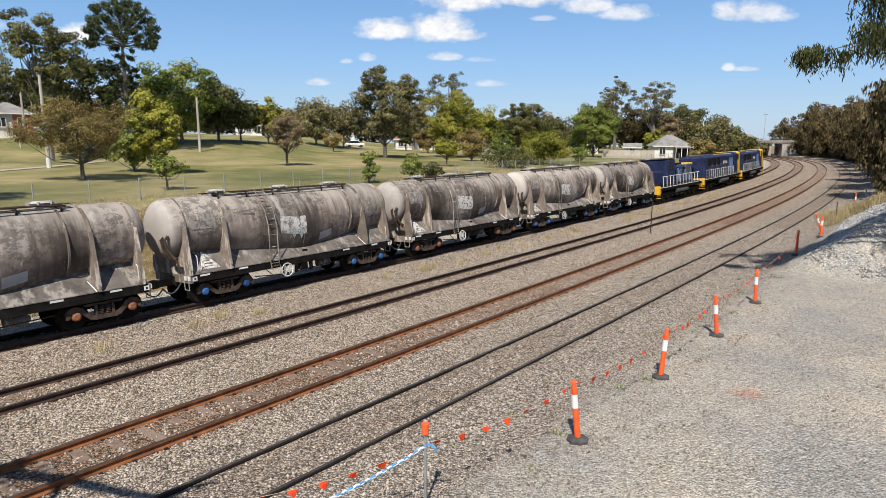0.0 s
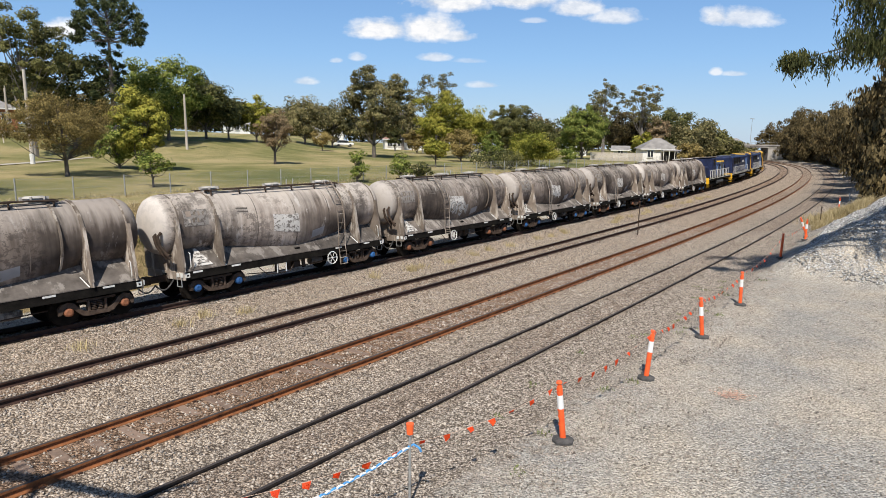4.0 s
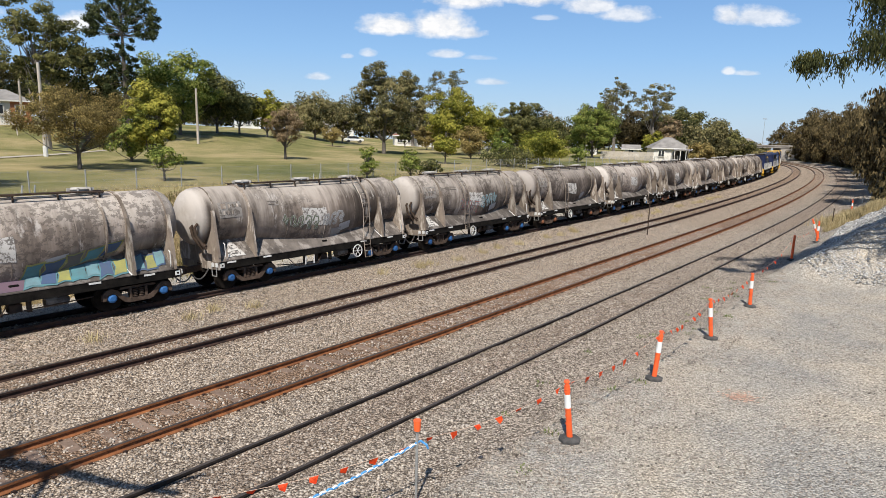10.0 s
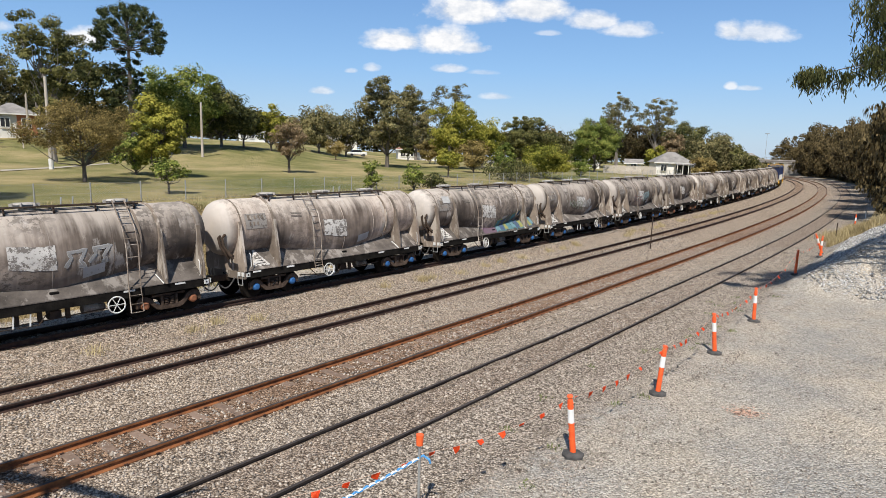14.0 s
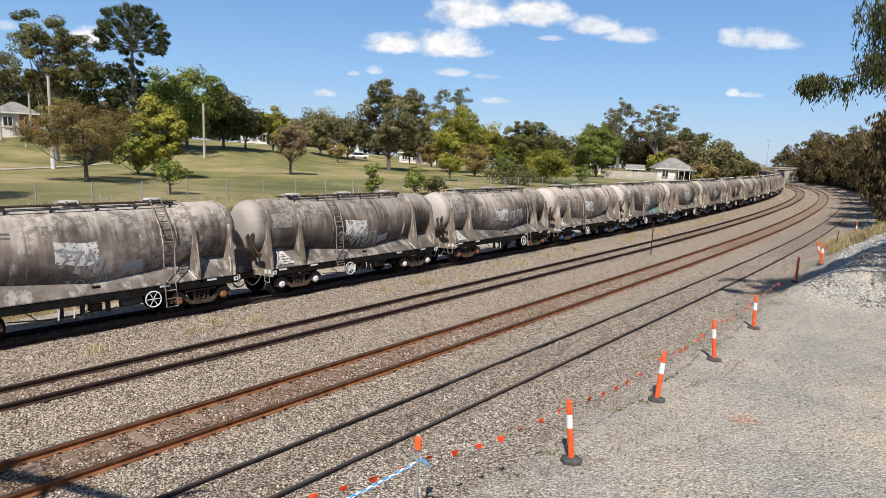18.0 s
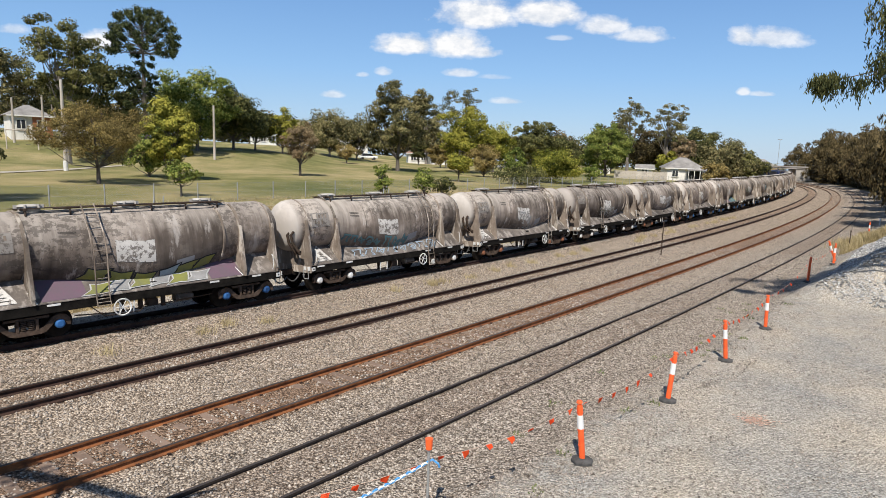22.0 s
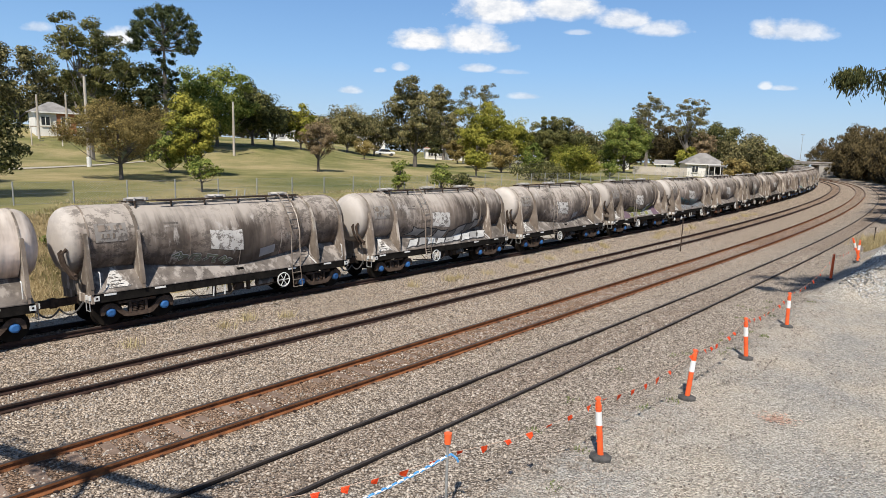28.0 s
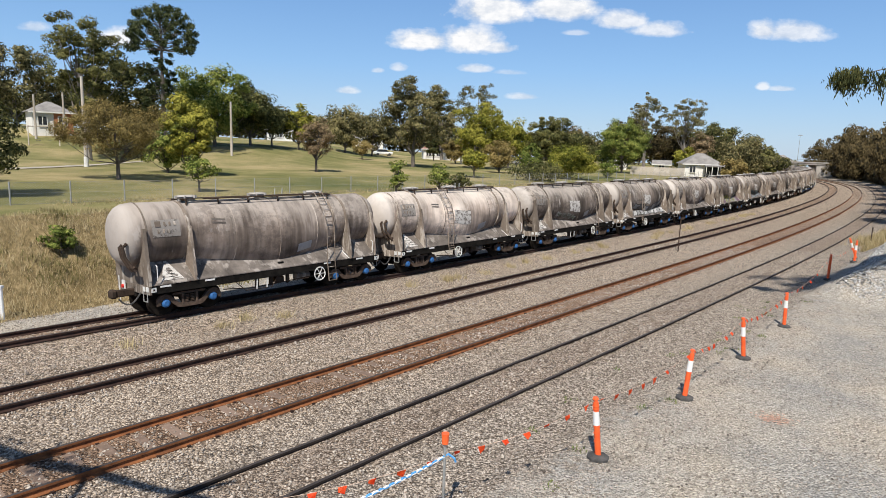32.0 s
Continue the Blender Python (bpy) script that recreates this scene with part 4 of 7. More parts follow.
def build_wagon(name, caps, tank_mat, label, LADDER_X):
    w = thing(name, Matrix(), label, "tank wagon", "cement wagons of the train")
    # tank: straight back, belly deepening to the middle, dished ends
    prof = [(-5.58, 0.02), (-5.565, 0.34), (-5.525, 0.60), (-5.44, 0.83), (-5.32, 0.97), (-5.16, 1.048), (-4.98, 1.08)]
    prof += [(x, tank_radius(x)) for x in (-3.4, -1.7, -0.15, 0.35, 1.9, 3.6)]
    prof += [(4.75, 1.08), (4.92, 1.052), (5.08, 0.975), (5.21, 0.82), (5.30, 0.60), (5.345, 0.34), (5.36, 0.02)]
    bm = bmesh.new()
    n = 40
    rings = []
    for x, r in prof:
        zc = TOP_Z - tank_radius(x)
        rings.append([bm.verts.new((x, (r - bulge(x)) * math.cos(2 * math.pi * i / n), zc + r * math.sin(2 * math.pi * i / n))) for i in range(n)])
    for a, b in zip(rings[:-1], rings[1:]):
        for i in range(n):
            bm.faces.new((a[i], b[i], b[(i + 1) % n], a[(i + 1) % n]))
    bm.faces.new(rings[0])
    bm.faces.new(list(reversed(rings[-1])))
    bmesh.ops.recalc_face_normals(bm, faces=bm.faces[:])
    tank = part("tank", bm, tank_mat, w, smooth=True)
    # hoops round the tank at the inner supports, and weld seams
    for x, wd, pr in ((-3.42, 0.10, 0.035), (3.42, 0.10, 0.035), (-4.85, 0.05, 0.02), (4.75, 0.05, 0.02), (2.75, 0.06, 0.02)):
        bm = bmesh.new()
        r, zc = tank_radius(x), TOP_Z - tank_radius(x)
        add_lathe(bm, ((x - wd / 2, r - 0.03), (x - wd / 2, r + pr), (x + wd / 2, r + pr), (x + wd / 2, r - 0.03)), 40, Matrix.Translation((0, 0, zc)), close=False)
        part("hoop", bm, FIN, tank)
    for x in (-1.7, 0.1, 1.9):
        bm = bmesh.new()
        r, zc = tank_radius(x), TOP_Z - tank_radius(x)
        add_lathe(bm, ((x - 0.015, r - 0.01), (x - 0.012, r + 0.008), (x + 0.012, r + 0.008), (x + 0.015, r - 0.01)), 40, Matrix.Translation((0, 0, zc)) @ Matrix.Diagonal((1, 1 - bulge(x) / r, 1, 1)), close=False)
        part("weld_seam", bm, tank_mat, tank)
    # frame
    for y in (-1.27, 1.27):
        bm = bmesh.new()
        add_box(bm, (9.9, 0.03, 0.24), pose(0, y, 0.98))
        add_box(bm, (9.9, 0.11, 0.03), pose(0, y * 0.97, 1.105))
        add_box(bm, (9.9, 0.11, 0.03), pose(0, y * 0.97, 0.86))
        part("side_sill", bm, BLACK_STEEL, w)
    bm = bmesh.new()
    add_box(bm, (10.0, 0.36, 0.34), pose(0, 0, 0.86))
    for x in (-3.57, 3.57):
        add_box(bm, (0.5, 2.3, 0.22), pose(x, 0, 0.92))
    for x in (-2.0, -1.0, 1.0, 2.0):
        add_box(bm, (0.10, 2.4, 0.12), pose(x, 0, 0.95))
    part("centre_sill", bm, BLACK_STEEL, w)
    for x in (-4.95, 4.95):
        part("headstock", box((0.10, 2.58, 0.30), pose(x, 0, 0.98), 0.015), FIN, w)
        sg = 1 if x > 0 else -1
        bm = bmesh.new()
        add_box(bm, (0.75, 0.20, 0.24), pose(x + sg * 0.35, 0, 0.84), 0.03)
        add_box(bm, (0.22, 0.34, 0.30), pose(x + sg * 0.70, 0.03, 0.84), 0.06)
        part("coupler", bm, BROWN_STEEL, w)
        bm = bmesh.new()
        pts = [Vector((x + sg * (0.05 + 0.7 * k / 8), -0.62, 0.86 - 0.34 * math.sin(math.pi * k / 9))) for k in range(9)]
        add_poly_tube(bm, pts, 0.028, 6)
        part("brake_hose", bm, RUBBER, w)
        bm = bmesh.new()
        add_tube(bm, (x + sg * 0.06, -1.15, 0.6), (x + sg * 0.06, -1.15, 0.98), 0.016, None, 6)
        add_tube(bm, (x + sg * 0.06, -0.85, 0.6), (x + sg * 0.06, -0.85, 0.98), 0.016, None, 6)
        add_tube(bm, (x + sg * 0.06, -1.15, 0.6), (x + sg * 0.06, -0.85, 0.6), 0.016, None, 6)
        part("shunter_step", bm, STEEL, w)
        for yy in (-1.22, -0.96):
            part("lamp_bracket_plate", box((0.03, 0.14, 0.15), pose(x + sg * 0.07, yy, 1.02)), WHITE_MARK, w)
        part("corner_plate", box((0.16, 0.03, 0.15), pose(x - sg * 0.1, -1.305, 0.99)), WHITE_MARK, w)
        part("corner_plate_spot", box((0.06, 0.01, 0.06), pose(x - sg * 0.1, -1.322, 0.99)), BLACK_STEEL, w)
    # deck sloping up from the sills to the tank
    for y in (-1, 1):
        bm = bmesh.new()
        for x0, x1, zr in ((-4.9, 0.1, 1), (0.1, 4.9, 1)):
            vs = [bm.verts.new(q) for q in ((x0, y * 1.30, 1.15), (x1, y * 1.30, 1.15), (x1, y * 0.5, 1.90), (x0, y * 0.5, 1.90), (x0, y * 1.30, 1.12), (x1, y * 1.30, 1.12), (x1, y * 0.5, 1.87), (x0, y * 0.5, 1.87))]
            for f in ((0, 1, 2, 3), (7, 6, 5, 4), (0, 4, 5, 1), (1, 5, 6, 2), (2, 6, 7, 3), (3, 7, 4, 0)):
                bm.faces.new([vs[j] for j in f])
        bmesh.ops.recalc_face_normals(bm, faces=bm.faces[:])
        part("side_plate", bm, DECK, w)
    # supports: plates across the wagon; the outer ones close the ends
    for x, solid in ((-4.96, True), (-3.42, False), (3.42, False), (4.78, True)):
        for y in (-1, 1):
            inner = 0.0 if solid else 0.35
            poly = ((y * inner, 1.13), (y * 1.36, 1.13), (y * 1.35, 1.30), (y * 1.16, 3.0), (y * 1.06, 3.0), (y * 0.8, 2.4), (y * inner, 1.9))
            bm = prism(poly, 0.07, Matrix.Translation((x, 0, 0)) @ pose(0, 0, 0, 0, 0, 90))
            add_box(bm, (0.10, 0.025, 1.70), Matrix.Translation((x, y * 1.262, 2.14)) @ pose(0, 0, 0, 6.4 * y))
            part("support_fin", bm, FIN, w)
    # pale weld lines at the feet of the inner supports, and the outlet under the belly
    for x in (-3.33, 3.33):
        bm = bmesh.new()
        a, b = on_plate(x, 0.0, -0.005)[0], on_plate(x - 0.12, 0.42, -0.005)[0]
        add_tube(bm, a, b, 0.022, 0.016, 5)
        part("fin_foot", bm, WHITE_MARK, w)
    part("outlet_valve", box((0.26, 0.16, 0.12), pose(0.1, -1.08, 1.30), 0.02), BLACK_STEEL, w)
    # hand rails at the end supports
    for x in (-4.72, 4.62):
        bm = bmesh.new()
        add_poly_tube(bm, [Vector((x, -1.30, 1.25)), Vector((x, -1.36, 1.3)), Vector((x, -1.36, 1.75)), Vector((x, -1.28, 1.8))], 0.016, 6)
        part("grab_rail", bm, WHITE_MARK, w)
    # discharge hoses at the rear dome
    for dy in (-0.62, -0.86):
        bm = bmesh.new()
        add_poly_tube(bm, [Vector((-5.42, dy, 2.55)), Vector((-5.56, dy, 2.42)), Vector((-5.52, dy - 0.04, 2.1)), Vector((-5.36, dy - 0.16, 1.75)), Vector((-5.28, dy - 0.20, 1.62))], 0.055, 8)
        part("discharge_pipe", bm, BROWN_STEEL, w)
    part("pipe_clamp", tube((-5.36, -0.72, 1.84), (-5.30, -1.08, 1.72), 0.07, 0.07, 8), BROWN_STEEL, w)
    # ladder on the near side
    lx = LADDER_X
    side = []
    for dx in (-0.19, 0.19):
        bm = bmesh.new()
        pts = [Vector((lx + dx * 1.05, -1.42, 0.36 if lx > 0 else 0.84)), Vector((lx + dx, -1.36, 1.15)), Vector((lx + dx, -1.43, 2.5)), Vector((lx + dx, -1.28, 3.1)), Vector((lx + dx, -0.85, 3.72)), Vector((lx + dx, -0.66, 3.99))]
        add_poly_tube(bm, pts, 0.021, 6)
        side.append(pts)
        part("ladder_rail", bm, FIN, w)
    for k in range(13):
        u = k / 12 * 4.2
        i = min(int(u), 4)
        a = side[0][i].lerp(side[0][i + 1], u - i)
        b = side[1][i].lerp(side[1][i + 1], u - i)
        part("ladder_rung", tube(a, b, 0.014, None, 5), FIN, w)
    # walkway, hatches and rails on the crown
    bm = bmesh.new()
    for y in (-0.42, -0.28, 0.28, 0.42):
        add_box(bm, (6.6, 0.11, 0.025), pose(-0.1, y, TOP_Z + 0.07))
    for x in (-3.2, -2.0, -0.8, 0.5, 1.7, 2.9):
        add_box(bm, (0.06, 1.15, 0.05), pose(x, 0, TOP_Z + 0.035))
        add_tube(bm, (x, -0.56, TOP_Z - 0.18), (x, -0.5, TOP_Z + 0.06), 0.03, None, 6)
    part("walkway", bm, BROWN_STEEL, w)
    for x in (-2.95, -0.1, 2.55):
        bm = bmesh.new()
        add_tube(bm, (x, 0, TOP_Z - 0.05), (x, 0, TOP_Z + 0.13), 0.30, 0.30, 18)
        add_tube(bm, (x, 0, TOP_Z + 0.13), (x, 0, TOP_Z + 0.20), 0.34, 0.26, 18)
        hatch = part("hatch", bm, HATCH_STEEL, w)
        for k in range(6):
            q = k * math.pi / 3
            part("hatch_clamp", box((0.09, 0.05, 0.10), pose(x + 0.36 * math.cos(q), 0.36 * math.sin(q), TOP_Z + 0.13, 0, 0, math.degrees(q))), HATCH_STEEL, hatch)
    bm = bmesh.new()
    add_poly_tube(bm, [Vector((-2.5, -0.66, TOP_Z + 0.06)), Vector((2.2, -0.66, TOP_Z + 0.06)), Vector((3.0, -0.62, TOP_Z + 0.02))], 0.03, 6)
    part("top_pipe", bm, BROWN_STEEL, w)
    for x in (1.05, 1.4):
        part("vent_pipe", tube((x, 0.55, TOP_Z - 0.1), (x + 0.05, 0.55, TOP_Z + 0.32), 0.025, None, 6), STEEL, w)
    # brake wheel and gear below the sill
    bm = bmesh.new()
    bx = LADDER_X + 0.55 if LADDER_X < 0 else LADDER_X - 0.6
    for k in range(20):
        a, b = 2 * math.pi * k / 20, 2 * math.pi * (k + 1) / 20
        add_tube(bm, (bx + 0.26 * math.cos(a), -1.36, 0.70 + 0.26 * math.sin(a)), (bx + 0.26 * math.cos(b), -1.36, 0.70 + 0.26 * math.sin(b)), 0.022, None, 5, caps=False)
    for k in range(3):
        a = math.pi * k / 3
        add_tube(bm, (bx - 0.26 * math.cos(a), -1.36, 0.70 - 0.26 * math.sin(a)), (bx + 0.26 * math.cos(a), -1.36, 0.70 + 0.26 * math.sin(a)), 0.014, None, 5)
    part("brake_wheel", bm, WHITE_MARK, w, "white spoked handbrake wheel")
    bm = bmesh.new()
    add_tube(bm, (0.9, -0.85, 0.66), (1.5, -0.85, 0.66), 0.16, 0.16, 14)
    add_tube(bm, (1.5, -0.85, 0.66), (1.58, -0.85, 0.66), 0.16, 0.08, 14)
    part("air_reservoir", bm, DECK, w)
    bm = bmesh.new()
    add_poly_tube(bm, [Vector((-2.3, -1.05, 0.62)), Vector((-1.2, -1.1, 0.52)), Vector((0.2, -1.1, 0.56)), Vector((2.2, -1.05, 0.62))], 0.022, 6)
    add_poly_tube(bm, [Vector((-1.9, -1.2, 0.86)), Vector((-1.5, -1.22, 0.48)), Vector((-0.4, -1.22, 0.46)), Vector((-0.1, -1.2, 0.86))], 0.018, 6)
    for x in (-0.9, -0.3, 0.45):
        add_box(bm, (0.12, 0.10, 0.40), pose(x, -1.0, 0.68))
    add_box(bm, (0.35, 0.3, 0.26), pose(0.1, -0.9, 0.66), 0.03)
    part("brake_rigging", bm, BROWN_STEEL, w)
    for x in (-1.05, -0.62):
        part("white_lever", box((0.035, 0.03, 0.36), pose(x, -1.26, 0.66, 0, 6, 0)), WHITE_MARK, w)
    # painted marks
    for x in (-4.45, -2.9, 2.2, 3.9):
        part("sill_mark", box((0.36, 0.012, 0.06), pose(x, -1.292, 1.07)), WHITE_MARK, w)
    bm = prism(((-0.42, 0.0), (0.34, 0.0), (0.03, 0.84), (-0.05, 0.84)), 0.012)
    bmesh.ops.transform(bm, matrix=Matrix.Translation((-4.12, -1.215, 1.250)) @ pose(0, 0, 0, -46.8), verts=bm.verts)
    part("data_panel", bm, NOTICE, w, "white triangular data panel with unreadable lines")
    bm = bmesh.new()
    for k in range(4):
        add_box(bm, (0.38 - 0.09 * k, 0.006, 0.02), Matrix.Translation((-4.12, -1.215, 1.250)) @ pose(0, 0, 0, -46.8) @ pose(-0.03, -0.012, 0.12 + 0.13 * k))
    part("data_lines", bm, BLACK_STEEL, w)
    tank_patch("number_panel", w, -4.66, -3.72, -4, 27, PLACARD, "dusty number panel with unreadable characters", 6, 4)
    if tank_mat is not TANK_DUSTY:
        tank_patch("notice_panel", w, -1.0, 0.22, -13, 15, NOTICE, "flaked white notice panel", 8, 5, ragged=0.012)
    tank_patch("small_panel", w, 0.95, 1.62, -34, -19, PALE_PANEL, "pale grey panel", 5, 3)
    for k in range(2):
        for c in range(4 - k):
            wide = 0.19 if c == 0 and k == 0 else 0.07
            p0 = tank_at(-4.46 + c * 0.17 + (0.06 if c and not k else 0), radians(19 - 13 * k), 0.014)
            part("number_bar", box((wide, 0.008, 0.2 if k == 0 and c == 0 else 0.14), Matrix.Translation(p0) @ pose(0, 0, 0, -(19 - 13 * k))), FIN, w)
    for k, ang in ((0, 24), (1, 18)):
        tank_patch("notice_plate", w, -2.55, -2.05, ang, ang + 3.2, DECK, "", 3, 1)
    for x in (-3.57, 3.57):
        build_bogie(w, x, caps)
    return w


def build_bogie(w, x, caps):
    bogie = part("bogie_bolster", box((0.36, 2.0, 0.24), pose(x, 0, 0.62), 0.03), BROWN_STEEL, w)
    for k in (-0.84, 0.84):
        bm = bmesh.new()
        for y in (-1, 1):
            add_lathe(bm, ((0.055, 0.30), (0.065, 0.44), (0.0, 0.455), (-0.062, 0.475), (-0.066, 0.36), (-0.03, 0.28), (-0.045, 0.1)), 28, Matrix.Translation((x + k, y * 0.75, 0.46)) @ pose(0, 0, 0, 0, 0, 90 * y))
        add_tube(bm, (x + k, -1.0, 0.46), (x + k, 1.0, 0.46), 0.08, 0.08, 8)
        part("wheelset", bm, WHEEL_STEEL, bogie)
        for y in (-1, 1):
            bm = bmesh.new()
            add_tube(bm, (x + k, y * 1.02, 0.46), (x + k, y * 1.15, 0.46), 0.14, 0.135, 16)
            add_tube(bm, (x + k, y * 1.15, 0.46), (x + k, y * 1.19, 0.46), 0.135, 0.08, 16)
            part("axle_cap", bm, caps, bogie)
    for y in (-1.0, 1.0):
        bm = bmesh.new()
        # a cast side frame: arched over each axle box, dipping to a spring nest in the middle
        over = [(-1.12, 0.60), (-1.02, 0.72), (-0.84, 0.77), (-0.66, 0.70), (-0.52, 0.53), (-0.40, 0.43), (-0.30, 0.40)]
        under = [(-0.32, 0.25), (-0.46, 0.29), (-0.60, 0.42), (-0.71, 0.55), (-0.84, 0.615), (-0.97, 0.55), (-1.04, 0.40), (-1.13, 0.40)]
        ring = over + [(-a, b) for a, b in reversed(over)] + [(-a, b) for a, b in reversed(under)] + under
        bm = prism(ring, 0.13, Matrix.Translation((x, y * 1.06, 0)))
        add_box(bm, (1.16, 0.09, 0.075), pose(x, y * 1.05, 0.735))
        for dx in (-0.25, 0.25):
            add_box(bm, (0.085, 0.15, 0.36), pose(x + dx, y * 1.06, 0.54), 0.015)
        part("side_frame", bm, BOGIE_STEEL, bogie)
        for dx in (-0.1, 0.1):
            bm = bmesh.new()
            for k in range(5):
                add_tube(bm, (x + dx, y * 1.07, 0.42 + 0.055 * k), (x + dx, y * 1.07, 0.445 + 0.055 * k), 0.085, 0.085, 10)
            part("spring", bm, BOGIE_STEEL, bogie)


WAGON_KIND = {
    "rust": (RUST_CAP, TANK_BROWN, "grey cement-caked tank wagon with rusty axle caps"),
    "blue": (BLUE_CAP, TANK_BROWN, "grey cement-caked tank wagon with blue axle caps"),
    "white": (WHITE_MARK, TANK_BROWN, "grey cement-caked tank wagon with whitish axle caps"),
    "dusty": (BLUE_CAP, TANK_DUSTY, "beige cement-dusted tank wagon at the tail of the train"),
    "pale": (BLUE_CAP, TANK_PALE, "pale whitish cement tank wagon with blue axle caps"),
}
RUSTY, PALE, LADDER_AHEAD = (16, 14, 9, 7, 18), (1, 10), (0, 2, 6, 7, 9, 12, 15)
MADE, TRAIN, CARS = {}, [], {}
for i in range(21):
    k = ("dusty" if i == 0 else "rust" if i in RUSTY else "white" if i in (6, 8) else "pale" if i in PALE else "blue", i in LADDER_AHEAD)
    if k in MADE:
        ob = copy_thing(MADE[k], Matrix())
    else:
        ob = MADE[k] = build_wagon("tank_wagon", *WAGON_KIND[k[0]], 2.35 if k[1] else -1.55)
    CARS[i] = ob
    # the wagon's middle along the track at the start
    TRAIN.append((ob, -4.4 + 0.84 + 3.57 + (i - 17) * PITCH))

# markings that set single wagons apart
PAINT = {n: simple("paint_" + n, tuple(v * 0.4 + 0.055 for v in c) if n != "black" else c, tuple(v * 0.9 for v in c), 2.2, 0.85, strength=0.3) for n, c in {
    "white": (0.58, 0.57, 0.55), "black": (0.03, 0.03, 0.032), "teal": (0.10, 0.26, 0.29), "cyan": (0.17, 0.33, 0.37), "yellow": (0.36, 0.35, 0.10),
    "purple": (0.17, 0.095, 0.135), "red": (0.38, 0.16, 0.14), "blue": (0.06, 0.11, 0.22), "sky": (0.38, 0.48, 0.58), "grey": (0.34, 0.33, 0.32), "olive": (0.15, 0.17, 0.10), "lime": (0.26, 0.26, 0.05), "dusk": (0.16, 0.145, 0.13)}.items()}
paint_blocks(CARS[5], on_tank, -2.0, 2.4, -48, -24, (PAINT["lime"], PAINT["lime"], PAINT["lime"], PAINT["sky"]), PAINT["black"], 5, 6)
paint_blocks(CARS[5], on_plate, -1.9, 2.0, 0.05, 0.5, (PAINT["lime"], PAINT["grey"]), PAINT["white"], 55, 6)
plate_patch(CARS[5], -3.2, -1.95, 0.05, 0.8, PAINT["purple"], "faded purple paint")
plate_patch(CARS[5], 2.1, 3.3, 0.05, 0.8, PAINT["purple"])
graffiti(CARS[6], -0.7, 1.0, -40, -14, PAINT["teal"], PAINT["dusk"], 6, 3)
graffiti(CARS[6], -3.0, -0.8, -38, -22, PAINT["teal"], PAINT["dusk"], 66, 5)
paint_letters("deck_graffiti", CARS[6], on_plate, -2.6, 3.0, 0.1, 0.5, PAINT["sky"], PAINT["dusk"], 67, 8, 0.05)
graffiti(CARS[12], -2.0, -0.2, -20, 2, PAINT["olive"], PAINT["white"], 7, 5)
graffiti(CARS[12], 0.0, 1.2, -14, 4, PAINT["grey"], PAINT["white"], 27, 3)
tank_patch("paint_patch", CARS[12], 0.5, 1.1, -40, -24, PAINT["grey"], "", 4, 4, ragged=0.03, seed=8)
graffiti(CARS[13], -1.8, -0.2, -30, -2, PAINT["red"], PAINT["cyan"], 8, 3)
graffiti(CARS[13], 0.0, 1.6, -20, 8, PAINT["cyan"], PAINT["white"], 9, 4)
paint_blocks(CARS[11], on_tank, 0.3, 3.2, -44, -20, (PAINT["teal"], PAINT["blue"], PAINT["dusk"]), PAINT["yellow"], 10, 5)
paint_blocks(CARS[11], on_plate, 0.4, 3.3, 0.05, 0.75, (PAINT["cyan"], PAINT["blue"], PAINT["yellow"], PAINT["teal"]), PAINT["teal"], 33, 7)
paint_blocks(CARS[11], on_plate, 3.55, 4.6, 0.1, 0.8, (PAINT["cyan"], PAINT["yellow"]), PAINT["blue"], 34, 3)
plate_patch(CARS[11], -0.9, 0.4, 0.05, 0.6, PAINT["purple"], "faded purple paint")
paint_blocks(CARS[3], on_tank, -2.4, 2.9, -46, -18, (PAINT["grey"], PAINT["dusk"]), PAINT["black"], 11, 7, 0.6)
paint_blocks(CARS[3], on_plate, -2.6, 3.2, 0.06, 0.62, (PAINT["white"], PAINT["grey"], PAINT["white"]), PAINT["black"], 12, 9, 0.8)
graffiti(CARS[2], -2.3, -0.2, -34, -22, PAINT["olive"], PAINT["white"], 13, 4)
graffiti(CARS[7], -0.9, 0.4, -24, 4, PAINT["grey"], PAINT["white"], 14, 2)
graffiti(CARS[7], -0.5, 0.6, -46, -30, PAINT["grey"], PAINT["black"], 15, 3)
tank_patch("paint_patch", CARS[11], -4.3, -3.7, 16, 36, PAINT["white"], "white placard", 4, 3, ragged=0.03, seed=5, proud=0.03)
graffiti(CARS[17], -0.6, 0.1, -20, 2, PAINT["white"], PAINT["grey"], 16, 2)
graffiti(CARS[16], -1.0, 0.6, -24, 2, PAINT["grey"], PAINT["white"], 17, 3)
graffiti(CARS[8], -1.5, 0.8, -30, -6, PAINT["grey"], PAINT["olive"], 18, 4)
graffiti(CARS[9], 0.4, 1.8, -18, 4, PAINT["grey"], PAINT["white"], 19, 2)
# tail marker on the last wagon
part("tail_marker_plate", box((0.03, 0.24, 0.30), pose(-5.08, 0.55, 1.05)), WHITE_MARK, CARS[0])
part("tail_lamp", tube((-5.10, 0.55, 1.0), (-5.16, 0.55, 1.0), 0.07, 0.06, 12), TAIL_RED, CARS[0], "red tail lamp")
part("tail_rod", tube((-5.12, 0.82, 0.45), (-5.12, 0.82, 1.35), 0.018, None, 6), WHITE_MARK, CARS[0])


